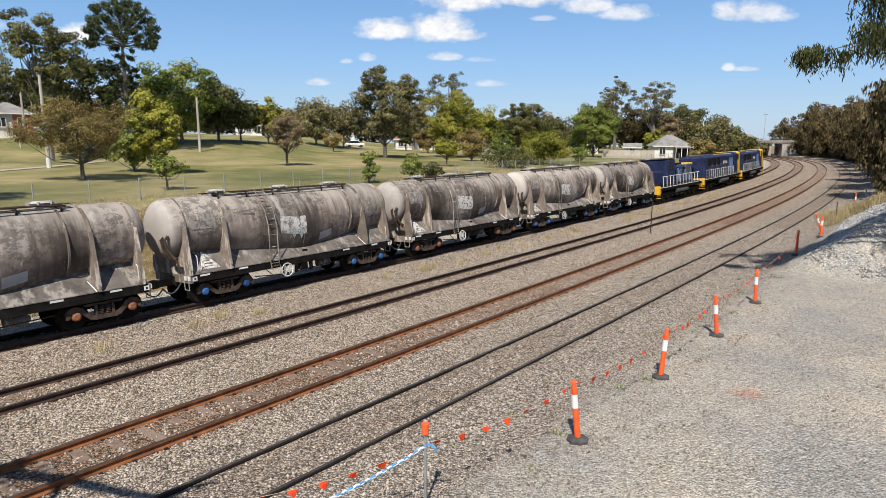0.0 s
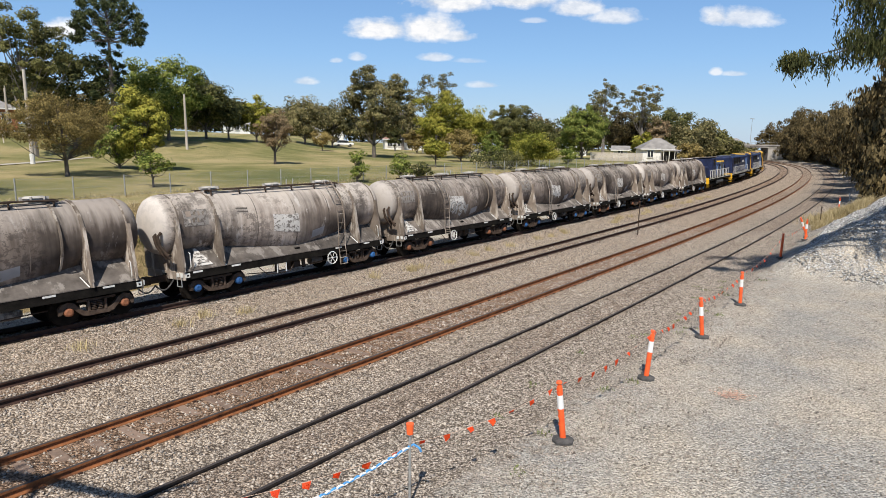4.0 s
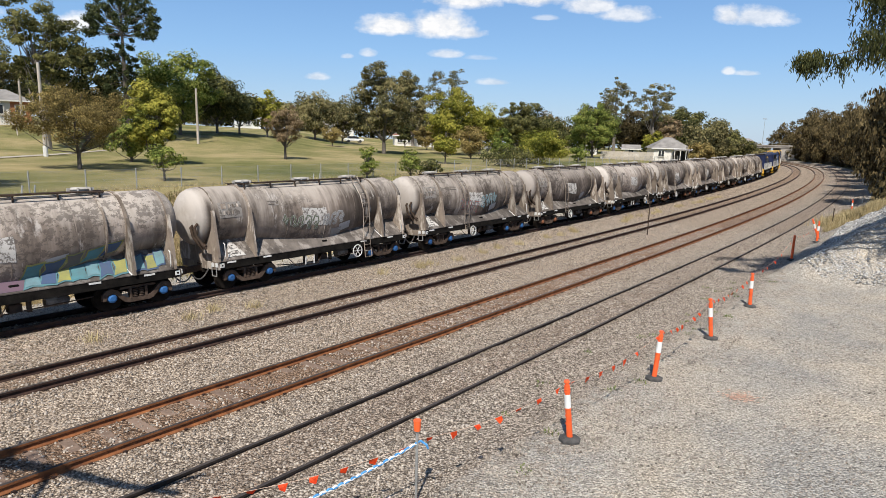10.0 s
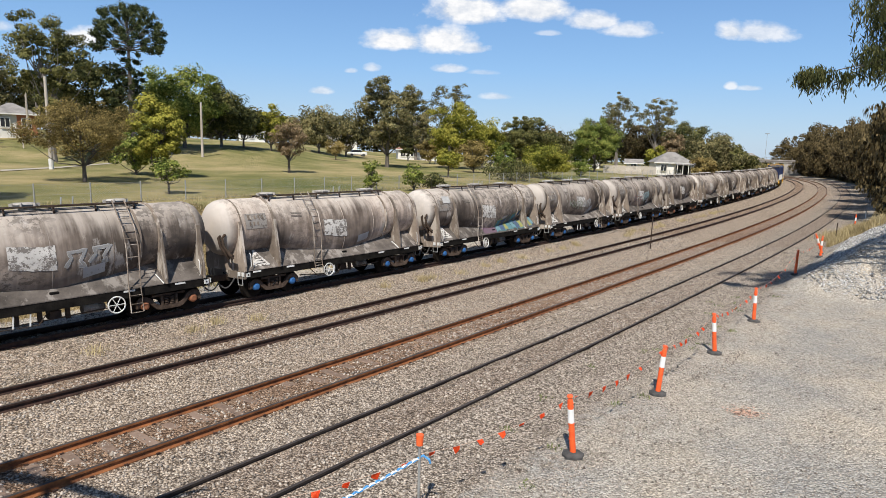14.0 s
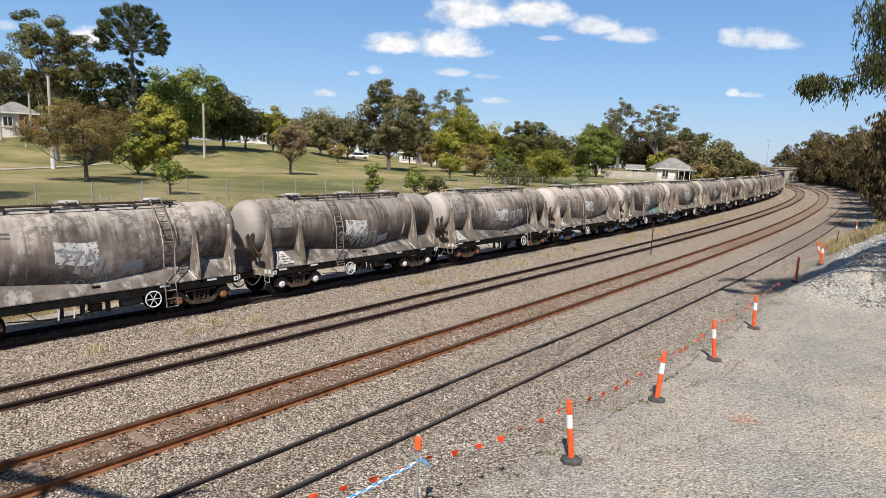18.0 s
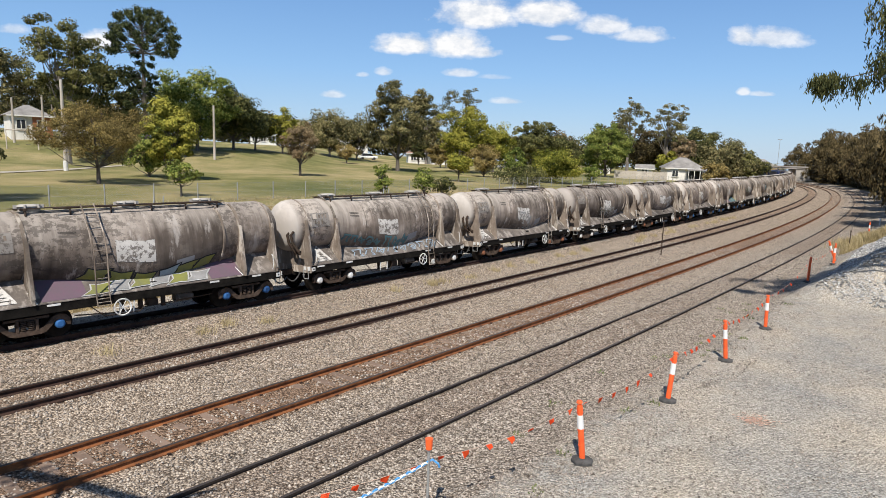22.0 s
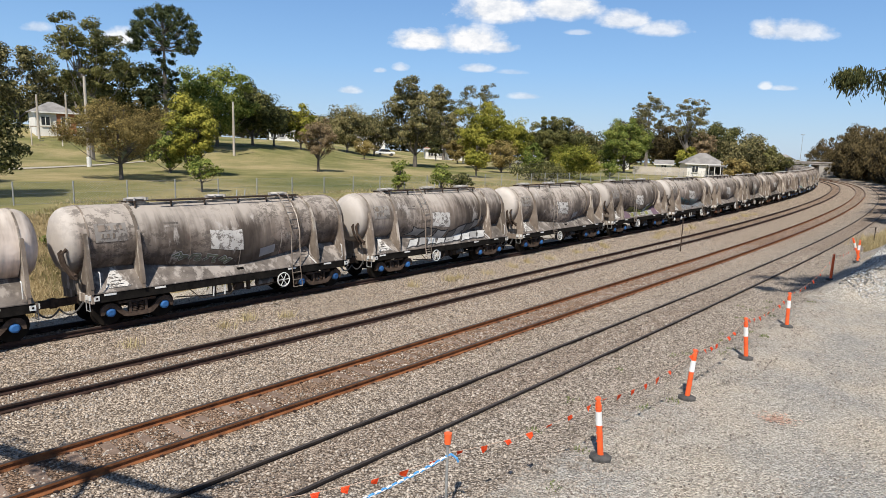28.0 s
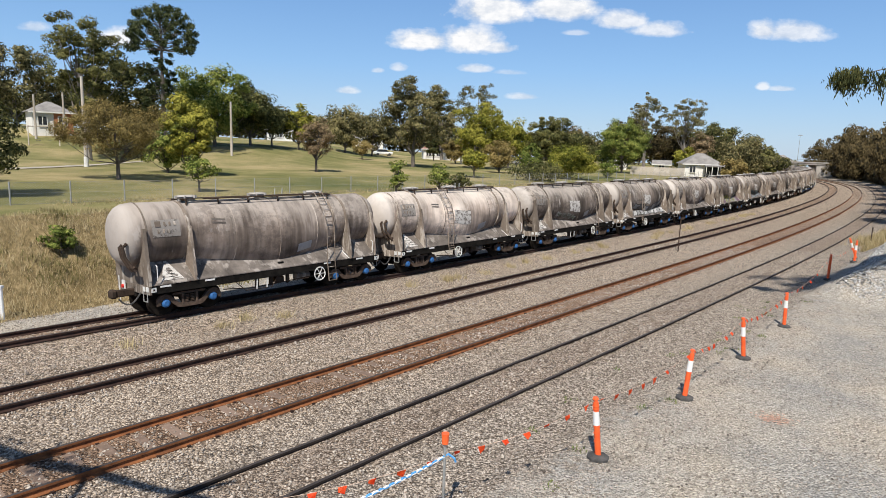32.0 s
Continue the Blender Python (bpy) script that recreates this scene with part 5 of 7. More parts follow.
def build_loco(name, label, length, kind):
    e = thing(name, Matrix(), label, "locomotive", "locomotives of the train")
    h = length / 2
    part("frame", box((length - 1.0, 2.75, 0.34), pose(0, 0, 1.25), 0.03), BLACK_STEEL, e)
    part("sill_stripe", box((length - 1.0, 0.02, 0.05), pose(0, -1.39, 1.36)), WHITE_MARK, e)
    part("fuel_tank", box((length * 0.26, 2.3, 0.62), pose(0, 0, 0.78), 0.12), BLACK_STEEL, e)
    for sx in (-1, 1):
        bg = part("bogie_frame", box((4.0, 2.4, 0.3), pose(sx * h * 0.58, 0, 0.75), 0.04), BLACK_STEEL, e)
        for k in (-1.6, 0, 1.6):
            bm = bmesh.new()
            for y in (-0.75, 0.75):
                add_tube(bm, (sx * h * 0.58 + k, y - 0.07, 0.5), (sx * h * 0.58 + k, y + 0.07, 0.5), 0.5, 0.5, 20)
            add_tube(bm, (sx * h * 0.58 + k, -1.1, 0.5), (sx * h * 0.58 + k, 1.1, 0.5), 0.12, 0.12, 8)
            part("wheelset", bm, BROWN_STEEL, bg)
        part("end_platform", box((0.5, 2.75, 0.75), pose(sx * (h - 0.55), 0, 1.15), 0.05), LOCO_YELLOW, e, "yellow end platform")
        bm = bmesh.new()
        for k in range(4):
            add_box(bm, (0.25, 0.35, 0.04), pose(sx * (h - 0.45), -1.25, 0.45 + 0.24 * k))
        part("steps", bm, LOCO_YELLOW, e)
    if kind == "hood":
        part("hood", box((length * 0.55, 1.75, 1.8), pose(h * 0.18, 0, 2.30), 0.16), LOCO_BLUE, e)
        for k in range(7):
            part("louvre_panel", box((0.62, 0.02, 1.0 + 0.3 * (k % 2)), pose(-h * 0.14 + 1.05 * k, -0.885, 2.3)), LOCO_PALE if k in (1, 2, 5) else BLACK_STEEL, e)
        part("nose", box((length * 0.17, 1.75, 1.5), pose(-h * 0.78, 0, 2.15), 0.16), LOCO_BLUE, e)
        cab = part("cab", box((2.6, 2.6, 2.5), pose(-h * 0.46, 0, 2.7), 0.15), LOCO_BLUE, e)
        part("cab_window", box((0.8, 0.02, 0.7), pose(-h * 0.46, -1.31, 3.3)), GLASS_DARK, cab)
        part("cab_roof", box((2.8, 2.6, 0.14), pose(-h * 0.46, 0, 3.98), 0.05), DECK, cab)
        for k in range(3):
            part("exhaust", box((0.7, 0.5, 0.25), pose(h * (0.0 + 0.2 * k), 0, 3.3), 0.04), BLACK_STEEL, e)
        part("roof_hatch", box((1.9, 1.5, 0.22), pose(h * 0.62, 0, 3.28), 0.05), LOCO_YELLOW, e, "yellow roof hatch")
        part("radiator", box((1.6, 1.9, 1.1), pose(h * 0.44, 0, 2.7), 0.05), LOCO_GREY, e)
        for k in range(6):
            part("side_door", box((0.5, 0.03, 1.1), pose(-h * 0.06 + 0.72 * k, -0.905, 2.2), 0.01), LOCO_PALE if k % 3 == 1 else LOCO_GREY if k % 3 == 2 else LOCO_BLUE, e)
        part("air_reservoir", tube((-1.8, -1.2, 0.85), (1.8, -1.2, 0.85), 0.2, 0.2, 12), LOCO_GREY, e)
    else:
        part("hood", box((length * 0.74, 2.7, 2.55), pose(-h * 0.22, 0, 2.65), 0.22), LOCO_BLUE, e)
        cab = part("cab", box((3.0, 2.8, 2.75), pose(h * 0.66, 0, 2.75), 0.25), LOCO_BLUE, e)
        part("cab_front", box((3.3 if kind == "lead" else 1.6, 2.86, 2.82), pose(h * 0.66 + (0.6 if kind == "lead" else 1.2), 0, 2.76), 0.2), LOCO_YELLOW, cab, "yellow cab front")
        part("roof_band", box((0.7, 2.0, 0.06), pose(h * 0.66 - 1.7, 0, 3.95)), LOCO_YELLOW, e)
        part("cab_side", box((2.0, 0.02, 1.5), pose(h * 0.66 - 0.6, -1.44, 2.3)), LOCO_BLUE, cab)
        part("cab_window", box((0.9, 0.02, 0.7), pose(h * 0.66 + 0.6, -1.45, 3.45)), GLASS_DARK, cab)
        for k in range(3):
            part("radiator_grille", box((1.7, 0.03, 0.8), pose(-h * 0.7 + 2.0 * k, -1.36, 3.2)), BLACK_STEEL, e)
            part("roof_fan", tube((-h * 0.7 + 1.6 * k, 0, 3.9), (-h * 0.7 + 1.6 * k, 0, 4.02), 0.6, 0.6, 18), DECK, e)
        # doors, louvres and pipework along the side
        for k in range(9):
            part("side_door", box((1.05, 0.02, 0.95), pose(-h * 0.84 + 1.25 * k, -1.362, 2.0), 0.008), LOCO_GREY if k % 4 == 2 else LOCO_BLUE, e)
        for k in range(5):
            part("louvre", box((0.9, 0.03, 0.28), pose(-h * 0.6 + 2.1 * k, -1.37, 2.75), 0.01), LOCO_GREY, e)
        part("roof_grille", box((4.2, 1.9, 0.16), pose(-h * 0.62, 0, 3.98), 0.04), LOCO_GREY, e)
        part("side_panel", box((1.9, 0.03, 1.7), pose(h * 0.36, -1.365, 2.6), 0.01), LOCO_PALE, e, "pale blue-grey side panel")
        part("air_reservoir", tube((-2.2, -1.22, 0.9), (2.2, -1.22, 0.9), 0.22, 0.22, 12), LOCO_GREY, e)
        # large pale lettering on the hood, drawn as bars
        bm = bmesh.new()
        for k in range(5):
            add_box(bm, (0.34, 0.012, 0.75), pose(-h * 0.12 + 0.62 * k, -1.362, 2.1))
            add_box(bm, (0.22, 0.012, 0.34), pose(-h * 0.05 + 0.45 * k, -1.362, 3.0))
        part("lettering_bars", bm, WHITE_MARK, e)
    # hand rails with posts
    bm = bmesh.new()
    for k in range(int(length) - 2):
        add_tube(bm, (-h + 1.5 + k, -1.36, 1.42), (-h + 1.5 + k, -1.36, 2.35), 0.03, None, 5)
    add_tube(bm, (-h + 1.2, -1.36, 2.35), (h - 1.6, -1.36, 2.35), 0.03, None, 5)
    part("hand_rail", bm, WHITE_MARK, e)
    return e


LOCO_BLUE = simple("blue_loco_paint", (0.006, 0.009, 0.028), (0.028, 0.040, 0.105), 1.6, 0.5, spec=0.3)
LOCO_GREY = simple("grey_loco_grille", (0.03, 0.032, 0.036), (0.14, 0.145, 0.155), 4.0, 0.7)
LOCO_PALE = simple("pale_blue_panel", (0.05, 0.11, 0.30), (0.22, 0.32, 0.50), 1.5, 0.5)
LOCO_YELLOW = simple("yellow_loco_paint", (0.62, 0.33, 0.015), (0.85, 0.52, 0.03), 0.8, 0.45, spec=0.5)
head = TRAIN[-1][1] + PITCH / 2
for nm, ln, kd, lb in (("shunting_locomotive", 14.8, "hood", "older blue diesel locomotive with white handrails behind the tank wagons"), ("locomotive", 20.5, "wide", "blue diesel locomotive with yellow cab and white lettering"), ("lead_locomotive", 20.5, "lead", "leading blue diesel locomotive with a yellow cab front")):
    head += ln / 2
    TRAIN.append((build_loco(nm, lb, ln, kd), head))
    head += ln / 2


def motions():
    """The train runs along the far track."""
    times = [k * 1.0 for k in range(33)]
    for ob, s0 in TRAIN:
        rows = []
        for t in times:
            s = s0 + travelled(t)
            o = off_a(s)
            lean = 4.5
            q = on_curve(s, o, A_UP + 0.06)
            rows.append((t, Matrix.Translation(q) @ pose(0, 0, 0, 0, 0, heading(s)) @ pose(0, 0, 0, -lean)))
        walk(ob, rows)


# ---- markers along the yard ----
def build_bollard(m, lean_x, lean_y, white=True):
    e = thing("bollard", m, "orange post bollard with a white band on a black rubber base" if white else "plain orange-red post bollard on a rubber base", "bollard", "bollards along the siding")
    bm = bmesh.new()
    add_tube(bm, (0, 0, 0), (0, 0, 0.05), 0.22, 0.22, 8)
    add_tube(bm, (0, 0, 0.05), (0, 0, 0.09), 0.22, 0.12, 8)
    part("base", bm, RUBBER, e)
    top = Vector((lean_x, lean_y, 1.16))
    post = part("post", tube((0, 0, 0.06), top, 0.062, 0.055, 16), ORANGE, e, smooth=False)
    if white:
        part("band", tube(top * 0.60, top * 0.84, 0.064, 0.060, 16), WHITE, post, "white reflective band")
    bm = bmesh.new()
    add_tube(bm, top, top * 1.05, 0.04, 0.04, 12)
    add_tube(bm, top * 1.05, top * 1.085, 0.062, 0.05, 12)
    part("cap", bm, ORANGE, post)
    for k in (0.30, 0.45, 0.57, 0.88, 0.93):
        part("rib", tube(top * k, top * (k + 0.012), 0.066, 0.066, 16), ORANGE, post)
    return e


BOLLARDS = ((2.67, 11.46, -0.12, 0.0, True), (5.45, 14.75, 0.10, 0.05, True), (8.30, 18.10, -0.12, 0.0, True), (11.35, 21.92, -0.03, 0.0, True), (17.45, 30.23, 0.02, 0, False), (22.24, 36.18, 0, 0, True), (23.2, 37.6, -0.42, 0.1, True), (35.4, 53.3, 0, 0, True))
TOPS = []
for x, y, lx, ly, wh in BOLLARDS:
    z = height_at(x, y)
    build_bollard(pose(x, y, z), lx, ly, wh)
    TOPS.append(Vector((x + lx, y + ly, z + 1.2)))

# stake with an orange cap, blue and white rope, and a line of small flags
STAKE = Vector((-0.29, 9.42, height_at(-0.29, 9.42)))
st = thing("marker_stake", Matrix.Translation(STAKE), "grey steel stake with an orange plastic cap in the gravel", "stake")
part("stake_rod", tube((0, 0, -0.1), (0, 0, 1.28), 0.022, 0.022, 8), STEEL, st)
part("stake_cap", tube((0, 0, 1.24), (0, 0, 1.42), 0.055, 0.065, 14), ORANGE, st, "orange plastic cap")


def sag(a, b, n, drop):
    return [a.lerp(b, k / n) + Vector((0, 0, -drop * 4 * (k / n) * (1 - k / n))) for k in range(n + 1)]


ROPE_BLUE = simple("blue_rope", (0.05, 0.22, 0.50), (0.12, 0.38, 0.70), 20.0, 0.8)
rope = thing("barrier_rope", Matrix.Translation(STAKE), "blue and white twisted rope tied to the stake", "rope")
ends = sag(Vector((0, 0, 1.02)), Vector((-2.7, -2.2, 0.75)), 60, 0.12)
for col, ph in ((ROPE_BLUE, 0.0), (WHITE, math.pi)):
    bm = bmesh.new()
    add_poly_tube(bm, [ends[k] + Vector((0.010 * math.sin(k * 1.8 + ph), 0.010 * math.sin(k * 1.8 + ph), 0.017 * math.cos(k * 1.8 + ph))) for k in range(61)], 0.018, 6)
    part("strand", bm, col, rope)
bm = bmesh.new()
add_poly_tube(bm, [Vector((0, 0, 1.02)), Vector((0.06, 0.0, 1.06)), Vector((0.16, -0.02, 1.0)), Vector((0.18, 0, 0.93))], 0.02, 6)
part("rope_tail", bm, ROPE_BLUE, rope)

FLAG = simple("orange_flag_cloth", (0.80, 0.07, 0.02), (0.98, 0.17, 0.04), 6.0, 0.6, trans=0.25)
LINE = simple("flag_string", (0.45, 0.30, 0.22), (0.60, 0.45, 0.35), 8.0, 0.8)


def flag_line(a, b, n, drop, seed):
    rng = random.Random(seed)
    e = thing("flag_line", Matrix.Translation(a), "string of small orange bunting flags between bollards", "bunting", "flag lines along the siding")
    pts = [p - a for p in sag(a, b, n * 2, drop)]
    bm = bmesh.new()
    add_poly_tube(bm, pts, 0.004, 4)
    part("string", bm, LINE, e)
    for k in range(1, n * 2, 2):
        p0 = pts[k]
        d = (pts[k + 1] - pts[k - 1]).normalized()
        s = rng.uniform(0.10, 0.15)
        bm = bmesh.new()
        tilt = rng.uniform(-0.9, 0.9)
        side = Vector((-d.y, d.x, 0)) * math.sin(tilt)
        down = Vector((0, 0, -1)) * math.cos(tilt)
        v = [bm.verts.new(p0 - d * s * 0.6), bm.verts.new(p0 + d * s * 0.6), bm.verts.new(p0 + d * s * 0.45 + (side + down) * s * 0.6 + Vector((rng.uniform(-.03, .03), rng.uniform(-.03, .03), 0))), bm.verts.new(p0 - d * s * 0.2 + (side * 0.7 + down) * s * 1.1)]
        bm.faces.new(v)
        bmesh.ops.solidify(bm, geom=bm.faces[:], thickness=0.004)
        part("flag", bm, FLAG, e)


flag_line(STAKE + Vector((0, 0, 1.08)), TOPS[0], 7, 0.16, 1)
flag_line(TOPS[0], TOPS[1], 8, 0.18, 2)
flag_line(TOPS[1], TOPS[2], 9, 0.18, 3)
flag_line(TOPS[2], TOPS[3], 9, 0.2, 4)
flag_line(TOPS[3], TOPS[4], 12, 0.3, 5)
flag_line(TOPS[4], TOPS[5], 10, 0.25, 6)
flag_line(STAKE + Vector((0, 0, 1.02)), STAKE + Vector((-3.6, -1.2, 0.62)), 8, 0.15, 7)

# paint splash on the gravel
bm = bmesh.new()
rng = random.Random(5)
for k in range(170):
    q = Vector((7.16 + rng.gauss(0, 0.20), 13.73 + rng.gauss(0, 0.16), 0))
    q.z = height_at(q.x, q.y) + 0.030
    sz = rng.uniform(0.012, 0.032)
    vs = [bm.verts.new(q + Vector((sz * math.cos(j * 1.05) * rng.uniform(0.6, 1.3), sz * math.sin(j * 1.05) * rng.uniform(0.6, 1.3), 0))) for j in range(6)]
    bm.faces.new(vs)
tagged(part("paint_splash", bm, simple("orange_spray", (0.58, 0.36, 0.27), (0.74, 0.47, 0.35), 20.0, 0.9)), "faded orange spray paint mark on the gravel", "paint mark", kind="stuff")

# lineside posts
for q, h, r, mt, lb in ((Vector((13.82, 40.97, 0)), 2.2, 0.035, BROWN_STEEL, "thin dark steel post between the tracks"), (Vector((-15.75, 19.75, 0)), 1.15, 0.06, WHITE, "short white lineside post by the service road"), (Vector((28.46, 44.75, 0)), 1.35, 0.03, BROWN_STEEL, "thin dark steel post in yellow grass"), (Vector((43.5, 64.0, 0)), 0.7, 0.05, WHITE, "short white post near the trees")):
    q.z = height_at(q.x, q.y)
    e = thing("lineside_post", Matrix.Translation(q), lb, "post")
    part("shaft", tube((0, 0, -0.1), (0, 0, h), r, r, 8), mt, e)
    part("tip", box((r * 2.4, r * 2.4, 0.10), pose(0, 0, h - 0.02), 0.008), mt, e)

# ---- park fence ----
fence = thing("park_fence", Matrix(), "grey chain-link fence with steel posts along the park", "fence", kind="structure")
FENCE_O, BAY = -18.0, 2.62
post_mesh = None
FENCE_S = [-26 + BAY * k for k in range(52)]
for k, s in enumerate(FENCE_S):
    p0 = on_curve(s, FENCE_O)
    p0.z = height_at(p0.x, p0.y)
    m = Matrix.Translation(p0)
    if post_mesh is None:
        post_mesh = part("post", tube((0, 0, -0.1), (0, 0, 1.14), 0.036, 0.036, 8), STEEL, fence)
        post_mesh.matrix_basis = m
    else:
        again(post_mesh, m, fence)
    if k + 1 < len(FENCE_S):
        p1 = on_curve(FENCE_S[k + 1], FENCE_O)
        p1.z = height_at(p1.x, p1.y)
        d = p1 - p0
        u = Vector((-d.y, d.x, 0)).normalized() * 0.002
        q4 = []
        up = Vector((0, 0, 1.06))
        n = 20
        for j in range(-n, n):
            for sg in (1, -1):
                a0, b0 = j / n, j / n + 0.52
                if sg < 0:
                    a0, b0 = b0, a0
                za, zb = 0.0, 1.0
                def clipp(t0):
                    return p0 + d * t0
                # straight wires leaning either way, cut at the bay's ends
                lo, hi = max(0.0, min(a0, b0)), min(1.0, max(a0, b0))
                if hi <= lo:
                    continue
                f0, f1 = (lo - a0) / (b0 - a0), (hi - a0) / (b0 - a0)
                A, B = clipp(lo) + up * f0, clipp(hi) + up * f1
                w = d.normalized() * 0.0035
                q4.append((A - w, A + w, B + w, B - w))
        for zz in (0.05, 0.56, 1.08):
            A, B, w = p0 + Vector((0, 0, zz)), p1 + Vector((0, 0, zz)), Vector((0, 0, 0.005))
            q4.append((A - w, B - w, B + w, A + w))
        quads("wire_mesh", np.array([[tuple(v) for v in q] for q in q4]), STEEL, fence)


# ---- houses ----
def build_house(m, label, w, d, wall_h, roof_h, wall_mat, roof_mat, windows=3, veranda=False, side_mat=None, gable=False):
    e = thing("house", m, label, "house")
    part("wall", box((w, d, wall_h + 0.6), pose(0, 0, wall_h / 2 - 0.3)), wall_mat, e)
    if side_mat:
        part("brick_wall", box((w * 0.48, 0.12, wall_h), pose(w * 0.27, -d / 2 - 0.07, wall_h / 2)), side_mat, e)
    bm = bmesh.new()
    ov = 0.45
    a = [bm.verts.new(q) for q in ((-w / 2 - ov, -d / 2 - ov, wall_h), (w / 2 + ov, -d / 2 - ov, wall_h), (w / 2 + ov, d / 2 + ov, wall_h), (-w / 2 - ov, d / 2 + ov, wall_h))]
    rl = w / 2 - d / 2 * 0.8 if not gable else w / 2 + ov
    rl = max(rl, 0.3)
    r = [bm.verts.new((-rl, 0, wall_h + roof_h)), bm.verts.new((rl, 0, wall_h + roof_h))]
    for f in ((a[0], a[1], r[1], r[0]), (a[1], a[2], r[1]), (a[2], a[3], r[0], r[1]), (a[3], a[0], r[0])):
        bm.faces.new(f)
    bm.faces.new(list(reversed(a)))
    roof = part("roof", bm, roof_mat, e)
    part("fascia", box((w + 2 * ov + 0.04, 0.05, 0.18), pose(0, -d / 2 - ov - 0.01, wall_h - 0.05)), WALL_WHITE, roof)
    for k in range(1 if veranda else windows):
        x = -w * 0.28 if veranda else -w / 2 + w * (k + 0.5) / windows
        wd = part("window", box((0.95, 0.06, 1.1), pose(x, -d / 2 - 0.16, wall_h * 0.58)), GLASS_DARK, e)
        bm = bmesh.new()
        for zz in (-0.6, 0.6):
            add_box(bm, (1.15, 0.08, 0.09), pose(x, -d / 2 - 0.17, wall_h * 0.58 + zz))
        for xx in (-0.53, 0, 0.53):
            add_box(bm, (0.08, 0.08, 1.2), pose(x + xx, -d / 2 - 0.17, wall_h * 0.58))
        part("window_frame", bm, WALL_WHITE, wd)
    if veranda:
        # a dark panel stands in for the shade inside the veranda
        part("veranda_door", box((w * 0.40, 0.05, wall_h * 0.78), pose(w * 0.26, -d / 2 - 0.03, wall_h * 0.42)), GLASS_DARK, e)
        part("veranda_roof", box((w * 0.5, 1.8, 0.08), pose(w * 0.26, -d / 2 - 0.9, wall_h - 0.15, 8)), roof_mat, e)
        for k in range(4):
            part("veranda_post", box((0.10, 0.10, wall_h - 0.2), pose(w * 0.04 + w * 0.155 * k, -d / 2 - 1.7, (wall_h - 0.2) / 2)), WALL_WHITE, e)
    return e


def facing(bearing, dist, turn=0.0):
    return stand(bearing, dist) @ pose(0, 0, 0, 0, 0, -bearing + turn)


build_house(facing(19.7, 127, 12), "small white weatherboard house with grey hipped roof beyond the railway", 6.4, 6.4, 2.3, 2.0, WALL_WHITE, ROOF_GREY, 3, True)
build_house(facing(-34.5, 104, 8), "white and orange brick house with grey roof in the park's edge", 4.7, 6.0, 2.8, 1.5, WALL_WHITE, ROOF_GREY, 2, False, BRICK_WALL)
build_house(facing(-2.6, 142, 5), "white house with a red tiled roof behind park trees", 9.0, 7.0, 2.3, 1.2, WALL_WHITE, ROOF_RED, 4)
build_house(facing(-17.1, 160, 0), "low white house half hidden behind park trees", 6.0, 6.0, 2.4, 1.4, WALL_WHITE, ROOF_GREY, 3)
build_house(facing(16.7, 138, 0), "small white gabled shed behind the railway fence", 3.0, 3.6, 1.7, 0.9, WALL_WHITE, ROOF_GREY, 1, gable=True)
build_house(facing(13.0, 146, 0), "white outbuilding with pale roof behind shrubs", 4.0, 3.4, 1.8, 0.8, WALL_WHITE, WALL_WHITE, 1)
build_house(facing(-9.6, 165, 0), "pale house half hidden behind the park trees", 9.0, 6.0, 2.6, 1.6, WALL_WHITE, ROOF_GREY, 3)
build_house(facing(25.6, 300, 10), "pale house with light roof beyond the road bridge", 9.0, 7.0, 4.6, 2.2, WALL_WHITE, ROOF_GREY, 3)


# ---- poles, car, swing frame, path ----
def build_pole(b, d, h, label, white_foot=False):
    e = thing("power_pole", stand(b, d), label, "pole")
    part("shaft", tube((0, 0, -0.3), (0, 0, h), 0.17, 0.12, 10), WOOD, e)
    part("cap", tube((0, 0, h), (0, 0, h + 0.06), 0.13, 0.11, 10), STEEL, e)
    if white_foot:
        part("foot_guard", tube((0, 0, 0), (0, 0, 0.9), 0.2, 0.2, 10), WHITE_MARK, e)
    return e


build_pole(-21.15, 84, 6.6, "pale timber pole in the mown park")
build_pole(-32.2, 66, 8.0, "grey timber power pole with white foot guard in the park", True)
build_pole(-35.4, 98, 5.6, "pale timber pole beside a house")
build_pole(-33.5, 98, 6.2, "pale timber pole beside a brick house")
build_pole(-0.9, 118, 5.5, "pale timber pole near a white house")
mast = thing("light_mast", stand(26.9, 290), "thin grey light mast beyond the bridge", "light mast")
part("shaft", tube((0, 0, 0), (0, 0, 14), 0.10, 0.06, 8), STEEL, mast)
part("lamp_arm", box((1.6, 0.3, 0.25), pose(0, 0, 14)), STEEL, mast)
sw = thing("swing_frame", facing(-34.9, 92), "dark timber swing frame in the park", "swing")
for sx in (-1.6, 1.6):
    for sy in (-0.8, 0.8):
        part("leg", tube((sx, sy, 0), (sx, 0, 2.3), 0.07, 0.07, 6), WOOD, sw)
part("top_beam", tube((-1.7, 0, 2.3), (1.7, 0, 2.3), 0.07, 0.07, 6), WOOD, sw)
for sx in (-0.6, 0.6):
    part("swing_seat", box((0.5, 0.25, 0.05), pose(sx, 0, 0.6)), RUBBER, sw)


